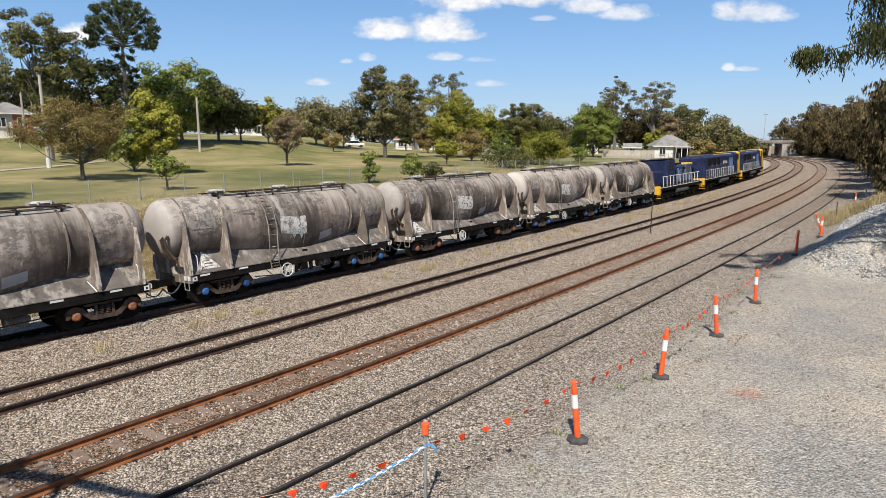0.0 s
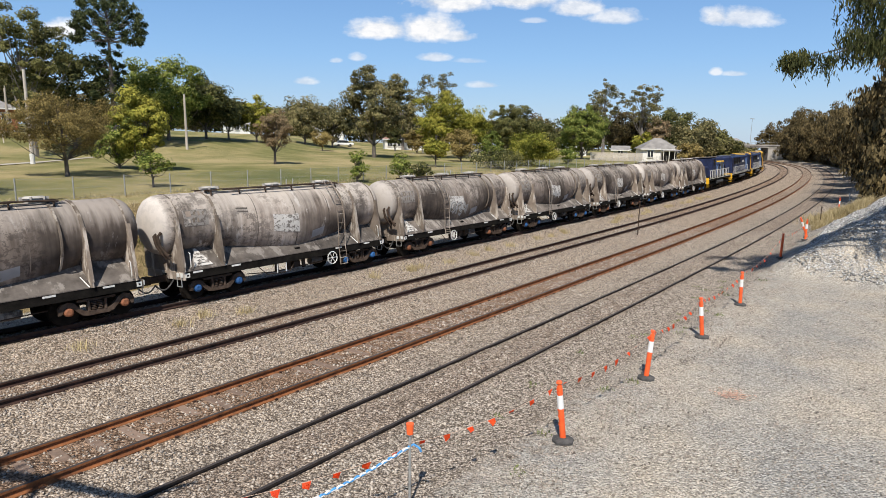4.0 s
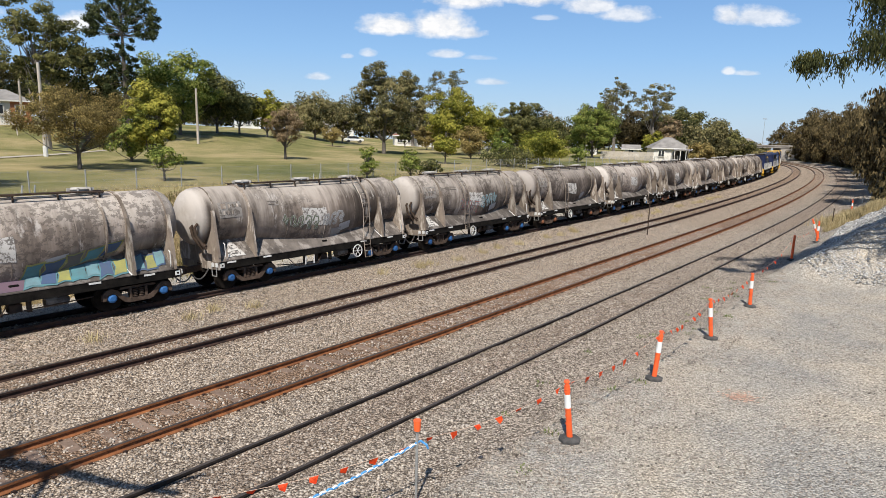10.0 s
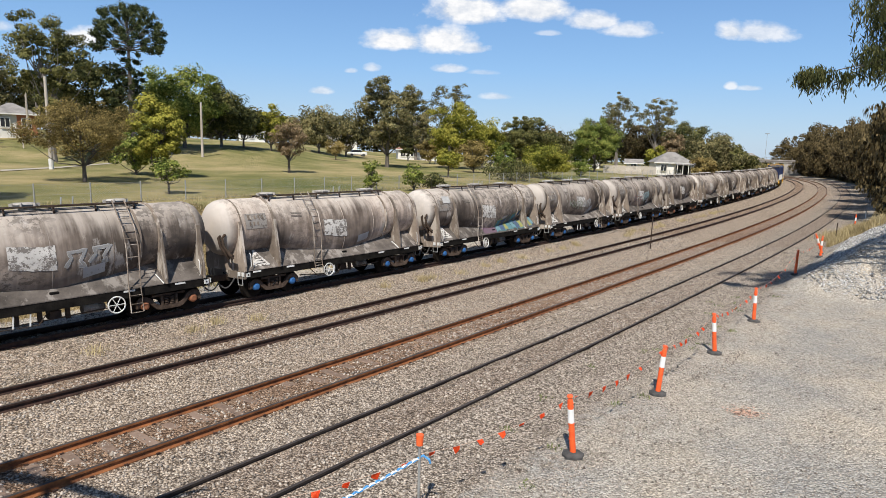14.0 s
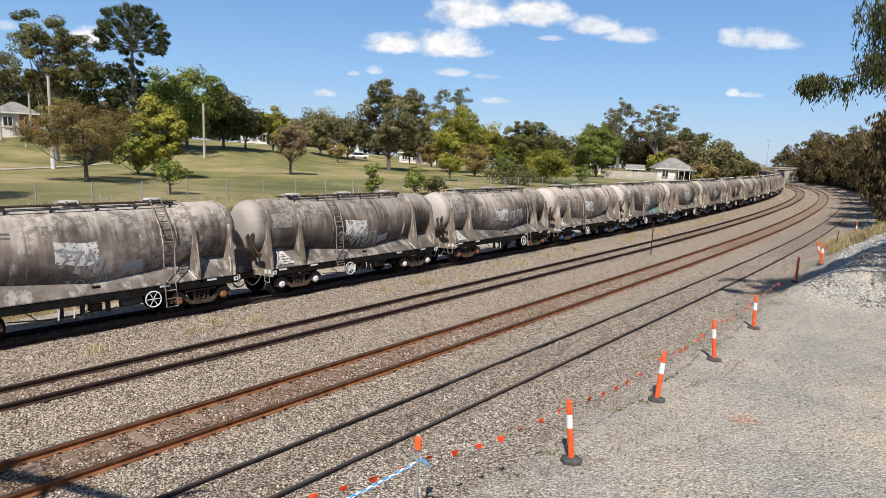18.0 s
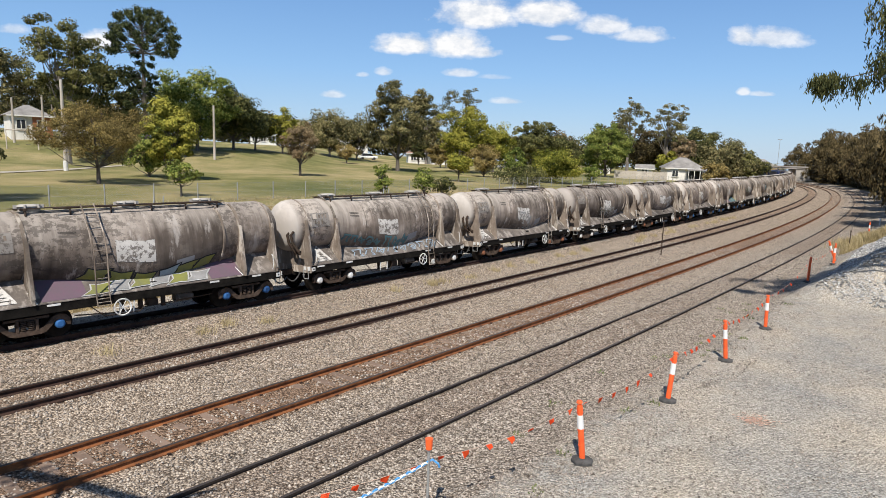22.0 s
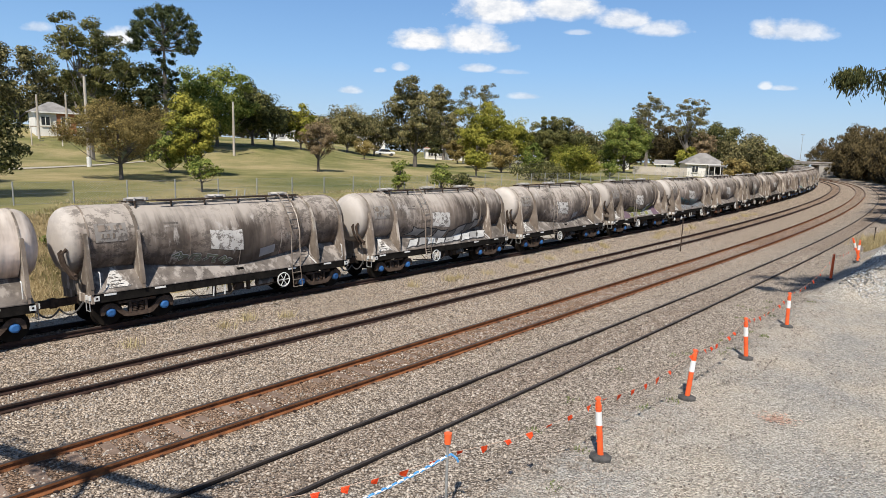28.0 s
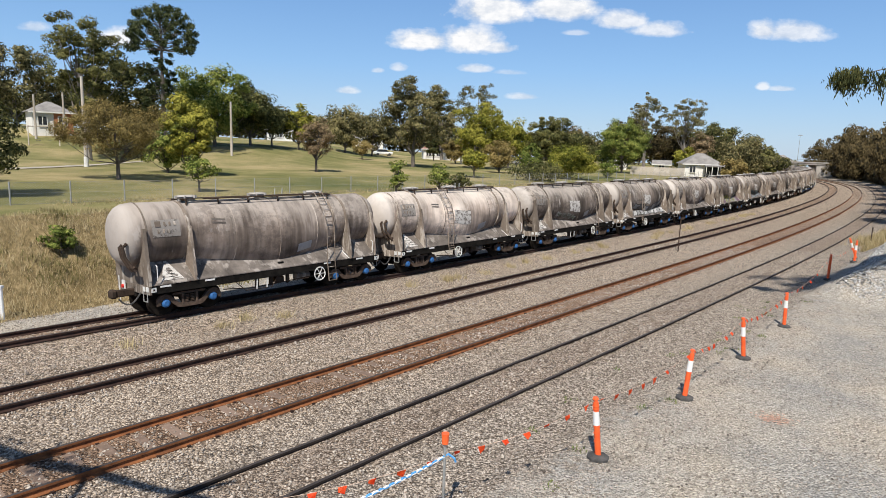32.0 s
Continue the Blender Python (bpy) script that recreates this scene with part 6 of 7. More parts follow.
def build_car(m, label, col):
    e = thing("parked_car", m, label, "car")
    bm = bmesh.new()
    add_box(bm, (4.2, 1.7, 0.6), pose(0, 0, 0.62), 0.14)
    part("body", bm, col, e)
    bm = prism(((-1.5, 0.9), (1.2, 0.9), (0.6, 1.42), (-1.0, 1.42)), 1.5)
    part("cabin", bm, GLASS_DARK, e)
    part("roof", box((1.6, 1.5, 0.06), pose(-0.2, 0, 1.44), 0.02), col, e)
    for x in (-1.3, 1.3):
        for y in (-0.8, 0.8):
            part("wheel", tube((x, y - 0.1, 0.32), (x, y + 0.1, 0.32), 0.32, 0.32, 14), RUBBER, e)
    return e


build_car(facing(-8.0, 140, 10), "white car parked at the park's edge", WHITE)
build_car(facing(4.7, 130, 0), "silver car parked behind park trees", STEEL)

mk = thing("orange_barrier", facing(22.2, 124), "orange plastic barrier standing beside the white house", "barrier")
part("panel", box((0.5, 0.3, 0.9), pose(0, 0, 0.7), 0.08), ORANGE, mk)
part("foot", box((0.6, 0.5, 0.2), pose(0, 0, 0.12), 0.04), ORANGE, mk)

bm = bmesh.new()
prev = None
for k in range(40):
    b = -46 + k * 0.47
    d = float(np.interp(b, (-46, -37.25, -34.6, -31.7, -29.7, -27.7), (56, 61.5, 64.2, 68.2, 72.5, 77.5)))
    o1, o2 = place(b, d - 0.9), place(b, d + 0.9)
    for o in (o1, o2):
        o.z = height_at(o.x, o.y) + 0.05
    cur = (bm.verts.new(o1), bm.verts.new(o2))
    if prev:
        bm.faces.new((prev[0], cur[0], cur[1], prev[1]))
    prev = cur
tagged(part("footpath", bm, simple("path_concrete", (0.30, 0.265, 0.21), (0.46, 0.41, 0.33), 0.9, 0.9)), "pale concrete footpath across the lawn", "footpath", kind="structure")

# ---- road bridge at the end of the bend ----
br = thing("road_bridge", Matrix(), "concrete road bridge over the railway with dark openings", "bridge")
lm = Matrix.Translation(on_curve(232, 4.0)) @ pose(0, 0, 0, 0, 0, heading(232) - 90)
span = 26.0


def bpart(name, size, x, y, z, mat, bev=0.03):
    part(name, box(size, lm @ pose(x, y, z), bev), mat, br)


bpart("deck", (span, 7.0, 0.6), 0, 0, 4.55, CONCRETE)
for y in (-3.6, 3.6):
    bpart("parapet", (span, 0.25, 0.45), 0, y, 5.05, CONCRETE)
for x in (-10.6, -1.7, 1.9):
    bpart("pier", (0.9, 6.0, 4.6), x, 0.2, 2.0, CONCRETE)
bpart("abutment", (4.6, 6.6, 4.5), 7.9, 0.0, 2.0, CONCRETE)
bpart("abutment", (3.0, 6.6, 4.5), -12.5, 0.0, 2.0, CONCRETE)
# a stone-faced slope falling from the abutment to the bank
ws = prism(((9.9, -0.6), (16.5, -0.6), (13.2, 4.4), (9.9, 4.4)), 6.0)
bmesh.ops.transform(ws, matrix=lm, verts=ws.verts)
part("wing_wall", ws, CONCRETE, br)
for k in range(9):
    bpart("rail_post", (0.08, 0.08, 0.9), -span * 0.45 + k * span * 0.11, -3.5, 5.6, STEEL, 0)
bpart("hand_rail", (span, 0.06, 0.06), 0, -3.5, 6.0, STEEL, 0)

pf = thing("paling_fence", facing(16.4, 116), "grey weathered timber paling fence beyond the railway", "fence")
for k in range(60):
    part("paling", box((0.13, 0.02, 1.45), pose(-4.5 + 0.15 * k, 0, 0.75)), WOOD, pf) if k == 0 else again(bpy.data.objects["paling"], pose(0.15 * k, 0, 0.02 * math.sin(k * 1.7)), pf)
for zz in (0.4, 1.15):
    part("fence_rail", box((9.0, 0.05, 0.09), pose(0, 0.04, zz)), WOOD, pf)

# ---- trees ----
# kind, bearing, distance, height, width, crown base, clumps, leaves a clump, leaf size, spread, label
PARK = (
    ("dark", -32.0, 78, 15.9, 9.4, 0.28, 120, 110, 0.16, 0.075, "tall grey-green gum tree with open crown in the park"),
    ("dark", -29.3, 86, 12.4, 10.5, 0.10, 95, 95, 0.24, 0.12, "dense dark gum tree behind a power pole"),
    ("gum", -36.6, 122, 13.5, 15.0, 0.12, 95, 80, 0.30, 0.09, "broad grey-green gum tree in the park"),
    ("gum", -40.5, 112, 13.5, 13.0, 0.15, 80, 80, 0.28, 0.09, "grey-green gum tree at the park's edge"),
    ("gum", -33.2, 126, 9.0, 10.0, 0.1, 60, 70, 0.3, 0.15, "dark tree behind a brick house"),
    ("olive", -30.0, 52, 5.9, 8.6, 0.26, 240, 90, 0.075, 0.065, "spreading half-bare tree with olive-brown leaves on the lawn"),
    ("yellow", -24.6, 57, 7.0, 4.5, 0.06, 90, 90, 0.15, 0.14, "upright yellow-green leafy tree on the lawn"),
    ("green", -26.3, 60, 4.6, 4.6, 0.04, 50, 80, 0.16, 0.15, "dense green shrub beside a yellow-green tree"),
    ("green", -22.5, 92, 11.0, 12.5, 0.16, 140, 90, 0.22, 0.09, "large bright green tree in the park"),
    ("dark", -19.6, 98, 9.0, 9.5, 0.18, 90, 80, 0.26, 0.13, "large dark green tree in the park"),
    ("dark", -17.8, 104, 6.8, 7.0, 0.2, 60, 70, 0.26, 0.14, "dark rounded tree in the park"),
    ("red", -14.0, 68, 5.7, 4.1, 0.28, 80, 80, 0.10, 0.12, "small reddish-brown tree with thin trunk on the lawn"),
    ("yellow", -15.5, 106, 7.2, 6.0, 0.15, 60, 70, 0.22, 0.14, "yellow-green tree behind a reddish tree"),
    ("gum", -11.4, 125, 9.6, 9.5, 0.12, 80, 75, 0.26, 0.14, "rounded olive-green tree across the park"),
    ("gum", -9.0, 130, 9.0, 9.5, 0.12, 70, 70, 0.28, 0.14, "rounded olive-green tree across the park"),
    ("olive", -9.9, 110, 3.6, 4.4, 0.2, 40, 50, 0.16, 0.15, "thin low shrub on the lawn"),
    ("gum", -5.3, 90, 13.0, 11.0, 0.17, 140, 95, 0.20, 0.085, "big spreading fig-like tree with thick trunk on the lawn"),
    ("gum", -2.7, 138, 13.4, 8.5, 0.25, 60, 60, 0.3, 0.12, "tall open gum tree behind the park"),
    ("gum", 0.4, 142, 18.6, 12.5, 0.34, 100, 44, 0.22, 0.072, "tall sparse gum tree against the sky"),
    ("yellow", 0.7, 98, 10.2, 10.6, 0.12, 140, 90, 0.19, 0.09, "wide yellow-green tree in the park"),
    ("yellow", 3.4, 108, 8.4, 8.0, 0.08, 70, 75, 0.24, 0.14, "yellow-green tree in the park"),
    ("dark", 7.0, 150, 12.2, 12.5, 0.06, 140, 90, 0.25, 0.09, "broad dark green pine tree"),
    ("dark", 9.5, 165, 8.6, 14.0, 0.05, 70, 70, 0.36, 0.15, "dark tree belt behind the park"),
    ("green", 13.4, 118, 10.0, 10.4, 0.06, 140, 90, 0.2, 0.09, "broad green leafy tree by the railway"),
    ("yellow", 9.1, 80, 4.4, 7.0, 0.02, 100, 80, 0.16, 0.13, "low wide yellow-green shrub along the fence"),
    ("green", 5.4, 84, 4.4, 3.6, 0.04, 50, 70, 0.16, 0.15, "small pale green tree along the fence"),
    ("olive", 2.6, 86, 4.6, 4.6, 0.06, 60, 60, 0.16, 0.15, "olive shrub along the fence"),
    ("yellow", 0.3, 70, 3.2, 3.0, 0.3, 40, 60, 0.15, 0.17, "small yellow-green tree by the fence"),
    ("olive", -1.4, 116, 4.6, 5.5, 0.05, 60, 60, 0.2, 0.14, "olive shrub in front of a white house"),
    ("dark", -3.4, 126, 5.2, 3.6, 0.1, 50, 60, 0.2, 0.14, "dark tree beside a white house"),
    ("green", -6.8, 47, 2.5, 1.7, 0.12, 34, 60, 0.10, 0.17, "small leafy shrub behind the fence"),
    ("green", -2.8, 49, 2.3, 1.9, 0.10, 34, 60, 0.10, 0.17, "small leafy shrub behind the fence"),
    ("dark", -1.2, 51, 1.6, 2.4, 0.05, 34, 60, 0.10, 0.17, "low dark shrub behind the fence"),
    ("green", -23.9, 43, 2.2, 2.6, 0.35, 34, 60, 0.10, 0.16, "small pale-leaved shrub on thin stems"),
    ("dark", 6.0, 70, 2.2, 7.0, 0.02, 60, 60, 0.14, 0.15, "low scrub along the railway fence"),
    ("green", 12.2, 92, 2.6, 3.4, 0.04, 36, 60, 0.16, 0.16, "low green shrub along the railway fence"),
    ("gum", 15.2, 150, 17.8, 10.0, 0.36, 100, 40, 0.22, 0.075, "tall sparse gum tree with tufted crown"),
    ("gum", 18.4, 152, 18.2, 9.5, 0.34, 100, 40, 0.22, 0.075, "tall sparse gum tree with tufted crown"),
    ("oak", 13.8, 164, 13.0, 13.0, 0.08, 80, 75, 0.36, 0.13, "brownish tree behind the white house"),
    ("oak", 17.0, 160, 11.6, 13.0, 0.06, 80, 75, 0.36, 0.13, "brownish tree behind the white house"),
    ("dark", 20.8, 166, 13.4, 12.0, 0.08, 80, 75, 0.36, 0.13, "dark tree behind the white house"),
    ("red", 19.6, 150, 9.0, 7.0, 0.08, 50, 60, 0.3, 0.15, "reddish tree behind the white house"),
    ("yellow", 18.6, 140, 5.5, 6.0, 0.05, 50, 60, 0.28, 0.15, "low yellow-green tree beside the white house"),
    ("gum", 23.0, 134, 8.6, 11.0, 0.05, 90, 80, 0.28, 0.13, "green tree beside the railway"),
    ("dark", 24.6, 142, 7.2, 9.0, 0.05, 70, 75, 0.3, 0.14, "dark green tree beside the railway"),
    ("olive", 22.4, 120, 4.2, 5.0, 0.04, 40, 60, 0.24, 0.16, "olive shrub beside the white house"),
    ("dark", -40.0, 40, 5.8, 6.0, 0.10, 80, 90, 0.14, 0.14, "dark green spreading tree near the fence"),
    ("dark", -43.0, 48, 6.0, 7.0, 0.08, 60, 70, 0.15, 0.14, "dark green spreading tree near the fence"),
)
for k, (kind, b, d, h, w, base, cl, per, leaf, spread, label) in enumerate(PARK):
    per, leaf = (int(per * 1.7), leaf * 0.72) if h > 2.6 else (int(per * 0.75), leaf * 0.8)
    build_tree("tree" if h > 2.6 else "shrub", stand(b, d), label, kind, h, w, 0.022 * h + 0.04, base, cl, per, leaf, spread, seed=k + 11, bark=PALE_BARK if h > 13.2 else BARK, group="trees of the park")

# the far belt of woods, all round behind the park and the town
rng = np.random.default_rng(77)
for k in range(46):
    b = -44 + k * 1.55 + rng.uniform(-0.5, 0.5)
    d = 215 + rng.uniform(-20, 45)
    build_tree("tree", stand(b, d), "dark tree in the far belt behind the houses", ("dark", "gum", "oak", "gum")[k % 4], rng.uniform(8.0, 11.5) if b < 24 else 5.0, rng.uniform(13, 18), 0.3, 0.05, 36, 60, 0.55, 0.17, seed=200 + k, group="far tree belt")

# casuarinas on the outside of the bend
for k in range(34):
    s = 56 + k * 5.4
    o = 13.6 + (k % 3) * 4.2 + rng.uniform(-0.8, 0.8) + (2.0 if s < 70 else 0)
    q = on_curve(s, o)
    h = rng.uniform(13.5, 17.5) + (1.0 if k % 3 else -1.0)
    build_tree("tree", pose(q.x, q.y, height_at(q.x, q.y)), "dense dark olive casuarina tree on the railway bank", "oak", h, rng.uniform(9.0, 12.0), 0.2, 0.0, 120, 85, 0.27, 0.125, seed=300 + k, group="casuarinas on the bank", droop=0.35)
for k in range(12):
    s = 70 + k * 10
    q = on_curve(s, 30 + rng.uniform(0, 6))
    build_tree("tree", pose(q.x, q.y, height_at(q.x, q.y)), "dense dark olive casuarina tree on the railway bank", "oak", rng.uniform(18, 21), 12.0, 0.25, 0.03, 60, 70, 0.36, 0.15, seed=350 + k, group="casuarinas on the bank")

for k in range(16):
    s = 118 + k * 7.5
    q = on_curve(s, 14.0 + rng.uniform(-0.8, 1.6))
    build_tree("tree", pose(q.x, q.y, height_at(q.x, q.y)), "low dark scrubby casuarina at the foot of the railway bank", "oak", rng.uniform(5.0, 7.5), rng.uniform(6.0, 8.0), 0.1, 0.0, 60, 70, 0.26, 0.14, seed=380 + k, group="scrub on the bank", droop=0.25)


# ---- bunya pine ----
def build_bunya(m):
    rng = np.random.default_rng(9)
    e = thing("bunya_pine", m, "tall bunya pine with tufted drooping branches", "tree", "trees of the park")
    h = 17.4
    bm = bmesh.new()
    add_tube(bm, (0, 0, -0.3), (0, 0, h * 0.96), 0.38, 0.07, 8)
    c = []
    hub = h - 4.4

    def branch(z, tip, big):
        tip = Vector(tip)
        mid = Vector((tip.x * 0.55, tip.y * 0.55, z + (tip.z - z) * 0.35))
        add_tube(bm, (0, 0, z), mid, 0.05, 0.035, 4)
        add_tube(bm, mid, tip, 0.035, 0.02, 4)
        # a tight tuft at the tip, and smaller ones behind it
        for q, n, sp in ((tip, 120, 0.21), (mid.lerp(tip, 0.74), 40, 0.16), (mid.lerp(tip, 0.45), 8, 0.12)):
            c.append(np.array(q) + rng.normal(0, sp * big, (int(n * big), 3)) * np.array([1, 1, 0.85]))

    # the domed head: tips spread evenly over a flattened half ball
    for k in range(74):
        u = 1 - 1.22 * (k + 0.5) / 74
        a = k * 2.39996 + rng.uniform(-0.2, 0.2)
        r = math.sqrt(max(0.0, 1 - u * u))
        w = rng.uniform(0.84, 1.06)
        branch(hub - 0.8 + 3.6 * max(u, 0) * 0.8, (math.cos(a) * r * 3.7 * w, math.sin(a) * r * 3.7 * w, hub + u * 4.3 * w), 1.0)
    # the thin skirt of short branches lower on the trunk
    for k in range(44):
        z = h * rng.uniform(0.36, 0.72)
        a, l2 = rng.uniform(0, 6.28), rng.uniform(0.7, 2.0)
        branch(z, (math.cos(a) * l2, math.sin(a) * l2, z - 0.35 * l2), 0.72)
    part("trunk", bm, BARK, e)
    c = np.concatenate(c)
    n = len(c)
    ax = rng.normal(0, 1, (n, 3))
    ax /= np.linalg.norm(ax, axis=1)[:, None]
    bx = np.cross(ax, rng.normal(0, 1, (n, 3)))
    bx /= np.linalg.norm(bx, axis=1)[:, None]
    q4 = np.stack([c - ax * 0.16, c + bx * 0.06, c + ax * 0.16, c - bx * 0.06], 1)
    quads("crown", q4, LEAF["bunya"], e)


build_bunya(stand(-26.4, 82))


# ---- the tree whose drooping branches hang into view, and unseen ones added to shade the heap and the tracks ----
def hanging_tree(m, label, limbs, seed, trunk_h=9.0, kind="oak", leaf=0.13, per=330):
    rng = np.random.default_rng(seed)
    e = thing("gum_tree", m, label, "tree")
    bm = bmesh.new()
    add_tube(bm, (0, 0, -0.3), (0.2, 0.1, trunk_h * 0.5), 0.30, 0.24, 10)
    add_tube(bm, (0.2, 0.1, trunk_h * 0.5), (0, 0, trunk_h), 0.24, 0.12, 8)
    cc = []
    for tip, start_h, r, size in limbs:
        a = Vector((0.1, 0.05, start_h))
        tip = Vector(tip)
        b = a.lerp(tip, 0.55) + Vector((0, 0, 0.10 * (tip - a).length))
        add_tube(bm, a, b, r, r * 0.6, 6)
        add_tube(bm, b, tip, r * 0.6, r * 0.18, 5)
        for k in range(5):
            q = b.lerp(tip, 0.25 + 0.19 * k if size > 0.6 else 0.9 + 0.03 * k) + Vector(rng.normal(0, size * 0.35, 3))
            n = int(per * size)
            # drooping twigs, each strung with leaves
            root = np.array(q) + rng.normal(0, 1, (n, 3)) * np.array([size * 0.34, size * 0.34, size * 0.20])
            fall = rng.uniform(0.25, 1.0, n) * size * 0.75
            sway = rng.normal(0, 0.10, (n, 3))
            for v in np.linspace(0, 1, 9):
                pts = root + sway * v * 1.5 + rng.normal(0, 0.035, (n, 3))
                pts[:, 2] -= fall * v
                cc.append(pts)
    part("trunk", bm, BARK, e)
    c = np.concatenate(cc)
    n = len(c)
    ax = np.array([0, 0, -1.0]) + rng.normal(0, 0.35, (n, 3))
    ax /= np.linalg.norm(ax, axis=1)[:, None]
    bx = np.cross(ax, rng.normal(0, 1, (n, 3)))
    bx /= np.linalg.norm(bx, axis=1)[:, None]
    ls = leaf * rng.uniform(0.6, 1.3, n)
    q4 = np.stack([c - ax * ls[:, None], c + bx * (ls * 0.2)[:, None], c + ax * ls[:, None], c - bx * (ls * 0.2)[:, None]], 1)
    quads("crown", q4, LEAF[kind], e)
    return e


tq = place(46.0, 28.5)
tz = height_at(tq.x, tq.y)


def toward(b, d, tan):
    q = place(b, d)
    return (q.x - tq.x, q.y - tq.y, 6.16 + tan * d - tz)


hanging_tree(pose(tq.x, tq.y, tz), "drooping gum tree hanging over the ballast heap", (
    (toward(29.2, 26.2, 0.108), 9.0, 0.06, 0.42), (toward(32.0, 26.4, 0.115), 10.0, 0.10, 0.75), (toward(32.4, 26.6, 0.19), 11.0, 0.11, 0.85), (toward(32.2, 26.8, 0.27), 12.0, 0.11, 0.9), (toward(33.4, 27.0, 0.15), 10.5, 0.11, 1.0),
    (toward(34.0, 27.2, 0.24), 12.0, 0.11, 1.2), (toward(35.0, 27.4, 0.17), 11.0, 0.11, 1.2), (toward(35.8, 27.6, 0.29), 12.5, 0.11, 1.3), (toward(37.0, 27.8, 0.21), 11.5, 0.11, 1.3), (toward(39.5, 29.0, 0.27), 12.0, 0.11, 1.5),
    # limbs out of view, added so that their shade falls on the heap
    (toward(42.5, 33.5, 0.20), 11.5, 0.11, 1.5), (toward(45.0, 30.0, 0.24), 12.0, 0.11, 1.6), (toward(49.0, 28.0, 0.22), 11.5, 0.11, 1.5), (toward(46.0, 35.0, 0.22), 12.0, 0.11, 1.5), (toward(42, 27.5, 0.34), 13.0, 0.12, 1.6), (toward(43.5, 30.0, 0.27), 12.0, 0.1, 1.3), (toward(44.0, 33.0, 0.25), 12.0, 0.1, 1.3), (toward(47.5, 31.0, 0.2), 11.0, 0.1, 1.3), (toward(50.5, 31.0, 0.27), 12.5, 0.1, 1.3), (toward(48.0, 34.5, 0.24), 12.0, 0.1, 1.3), (toward(44.0, 26.5, 0.2), 11.0, 0.1, 1.3)), 5, 14.0, leaf=0.105, per=74, kind="dark")
# a tree out of view, added only for its shade
for bx, by, h, w, seed in ((35.0, 31.0, 12.0, 8.0, 34),):
    build_tree("tree", pose(bx, by, height_at(bx, by)), "unseen open gum tree added to shade the ballast heap", "oak", h, w, 0.2, 0.45, 20, 50, 0.2, 0.12, seed=seed, bark=BARK)

# an unseen limb added behind the stand, shaped so its shade crosses the near tracks
lift = sd * (8.5 / sd.z)
root = Vector((-15.5, 1.5, height_at(-15.5, 1.5)))
g = [Vector(q) + lift - root for q in ((-9.6, 11.2, 0), (-8.1, 10.7, 0), (-7.0, 10.45, 0), (-6.2, 10.2, 0), (-5.0, 9.9, 0), (-4.4, 9.75, 0))]
e = thing("bare_tree", Matrix.Translation(root), "unseen bare-limbed tree added to cast shade on the near tracks", "tree")
bm = bmesh.new()
add_tube(bm, (0, 0, -0.3), (0.6, 0.3, 6.0), 0.35, 0.26, 10)
add_tube(bm, (0.6, 0.3, 6.0), g[0], 0.24, 0.17, 8)
for k in range(5):
    add_tube(bm, g[k], g[k + 1], 0.16 - 0.018 * k, 0.145 - 0.018 * k, 7)
for a, b in ((g[2], Vector((-6.75, 9.3, 0)) + lift - root), (g[1], Vector((-8.4, 11.6, 0)) + lift - root), (g[0], Vector((-9.4, 10.2, 0)) + lift - root), (g[4], Vector((-4.2, 10.4, 0)) + lift - root)):
    add_tube(bm, a, b, 0.09, 0.04, 6)
part("trunk", bm, BARK, e)
rng2 = np.random.default_rng(4)
cc = np.concatenate([np.array(q) + rng2.normal(0, 1, (120, 3)) * np.array([0.4, 0.3, 0.25]) for q in (g[0], g[0] + Vector((-0.8, -0.4, 0)), g[1])])
ax = rng2.normal(0, 1, cc.shape)
ax /= np.linalg.norm(ax, axis=1)[:, None]
bx = np.cross(ax, rng2.normal(0, 1, cc.shape))
bx /= np.linalg.norm(bx, axis=1)[:, None]
quads("crown", np.stack([cc - ax * 0.12, cc + bx * 0.03, cc + ax * 0.12, cc - bx * 0.03], 1), LEAF["gum"], e)


# ---- grass, weeds, loose stone ----
def blades(name, pts, hgt, wid, mat, seed, label, category):
    rng = np.random.default_rng(seed)
    n = len(pts)
    a = rng.uniform(0, 6.28, n)
    d = np.stack([np.cos(a), np.sin(a), np.zeros(n)], 1) * (wid * rng.uniform(0.6, 1.4, n))[:, None]
    up = np.stack([rng.normal(0, 0.35, n), rng.normal(0, 0.35, n), np.ones(n)], 1) * (hgt * rng.uniform(0.5, 1.3, n))[:, None]
    q4 = np.stack([pts - d, pts + d, pts + up + d * 0.25, pts + up - d * 0.25], 1)
    return tagged(quads(name, q4, mat), label, category, kind="stuff")


def scatter(n, s0, s1, o0, o1, seed, clump=0.0, centres=60):
    rng = np.random.default_rng(seed)
    s, o = rng.uniform(s0, s1, n), rng.uniform(o0, o1, n)
    if clump:
        k = rng.integers(0, centres, n)
        s = rng.uniform(s0, s1, centres)[k] + rng.normal(0, clump, n)
        o = rng.uniform(o0, o1, centres)[k] + rng.normal(0, clump, n)
    th = np.interp(s, cs, cth)
    x, y = np.interp(s, cs, cx) + np.sin(th) * o, np.interp(s, cs, cy) - np.cos(th) * o
    return np.stack([x, y, ground_z(s, o, x, y)], 1), s, o


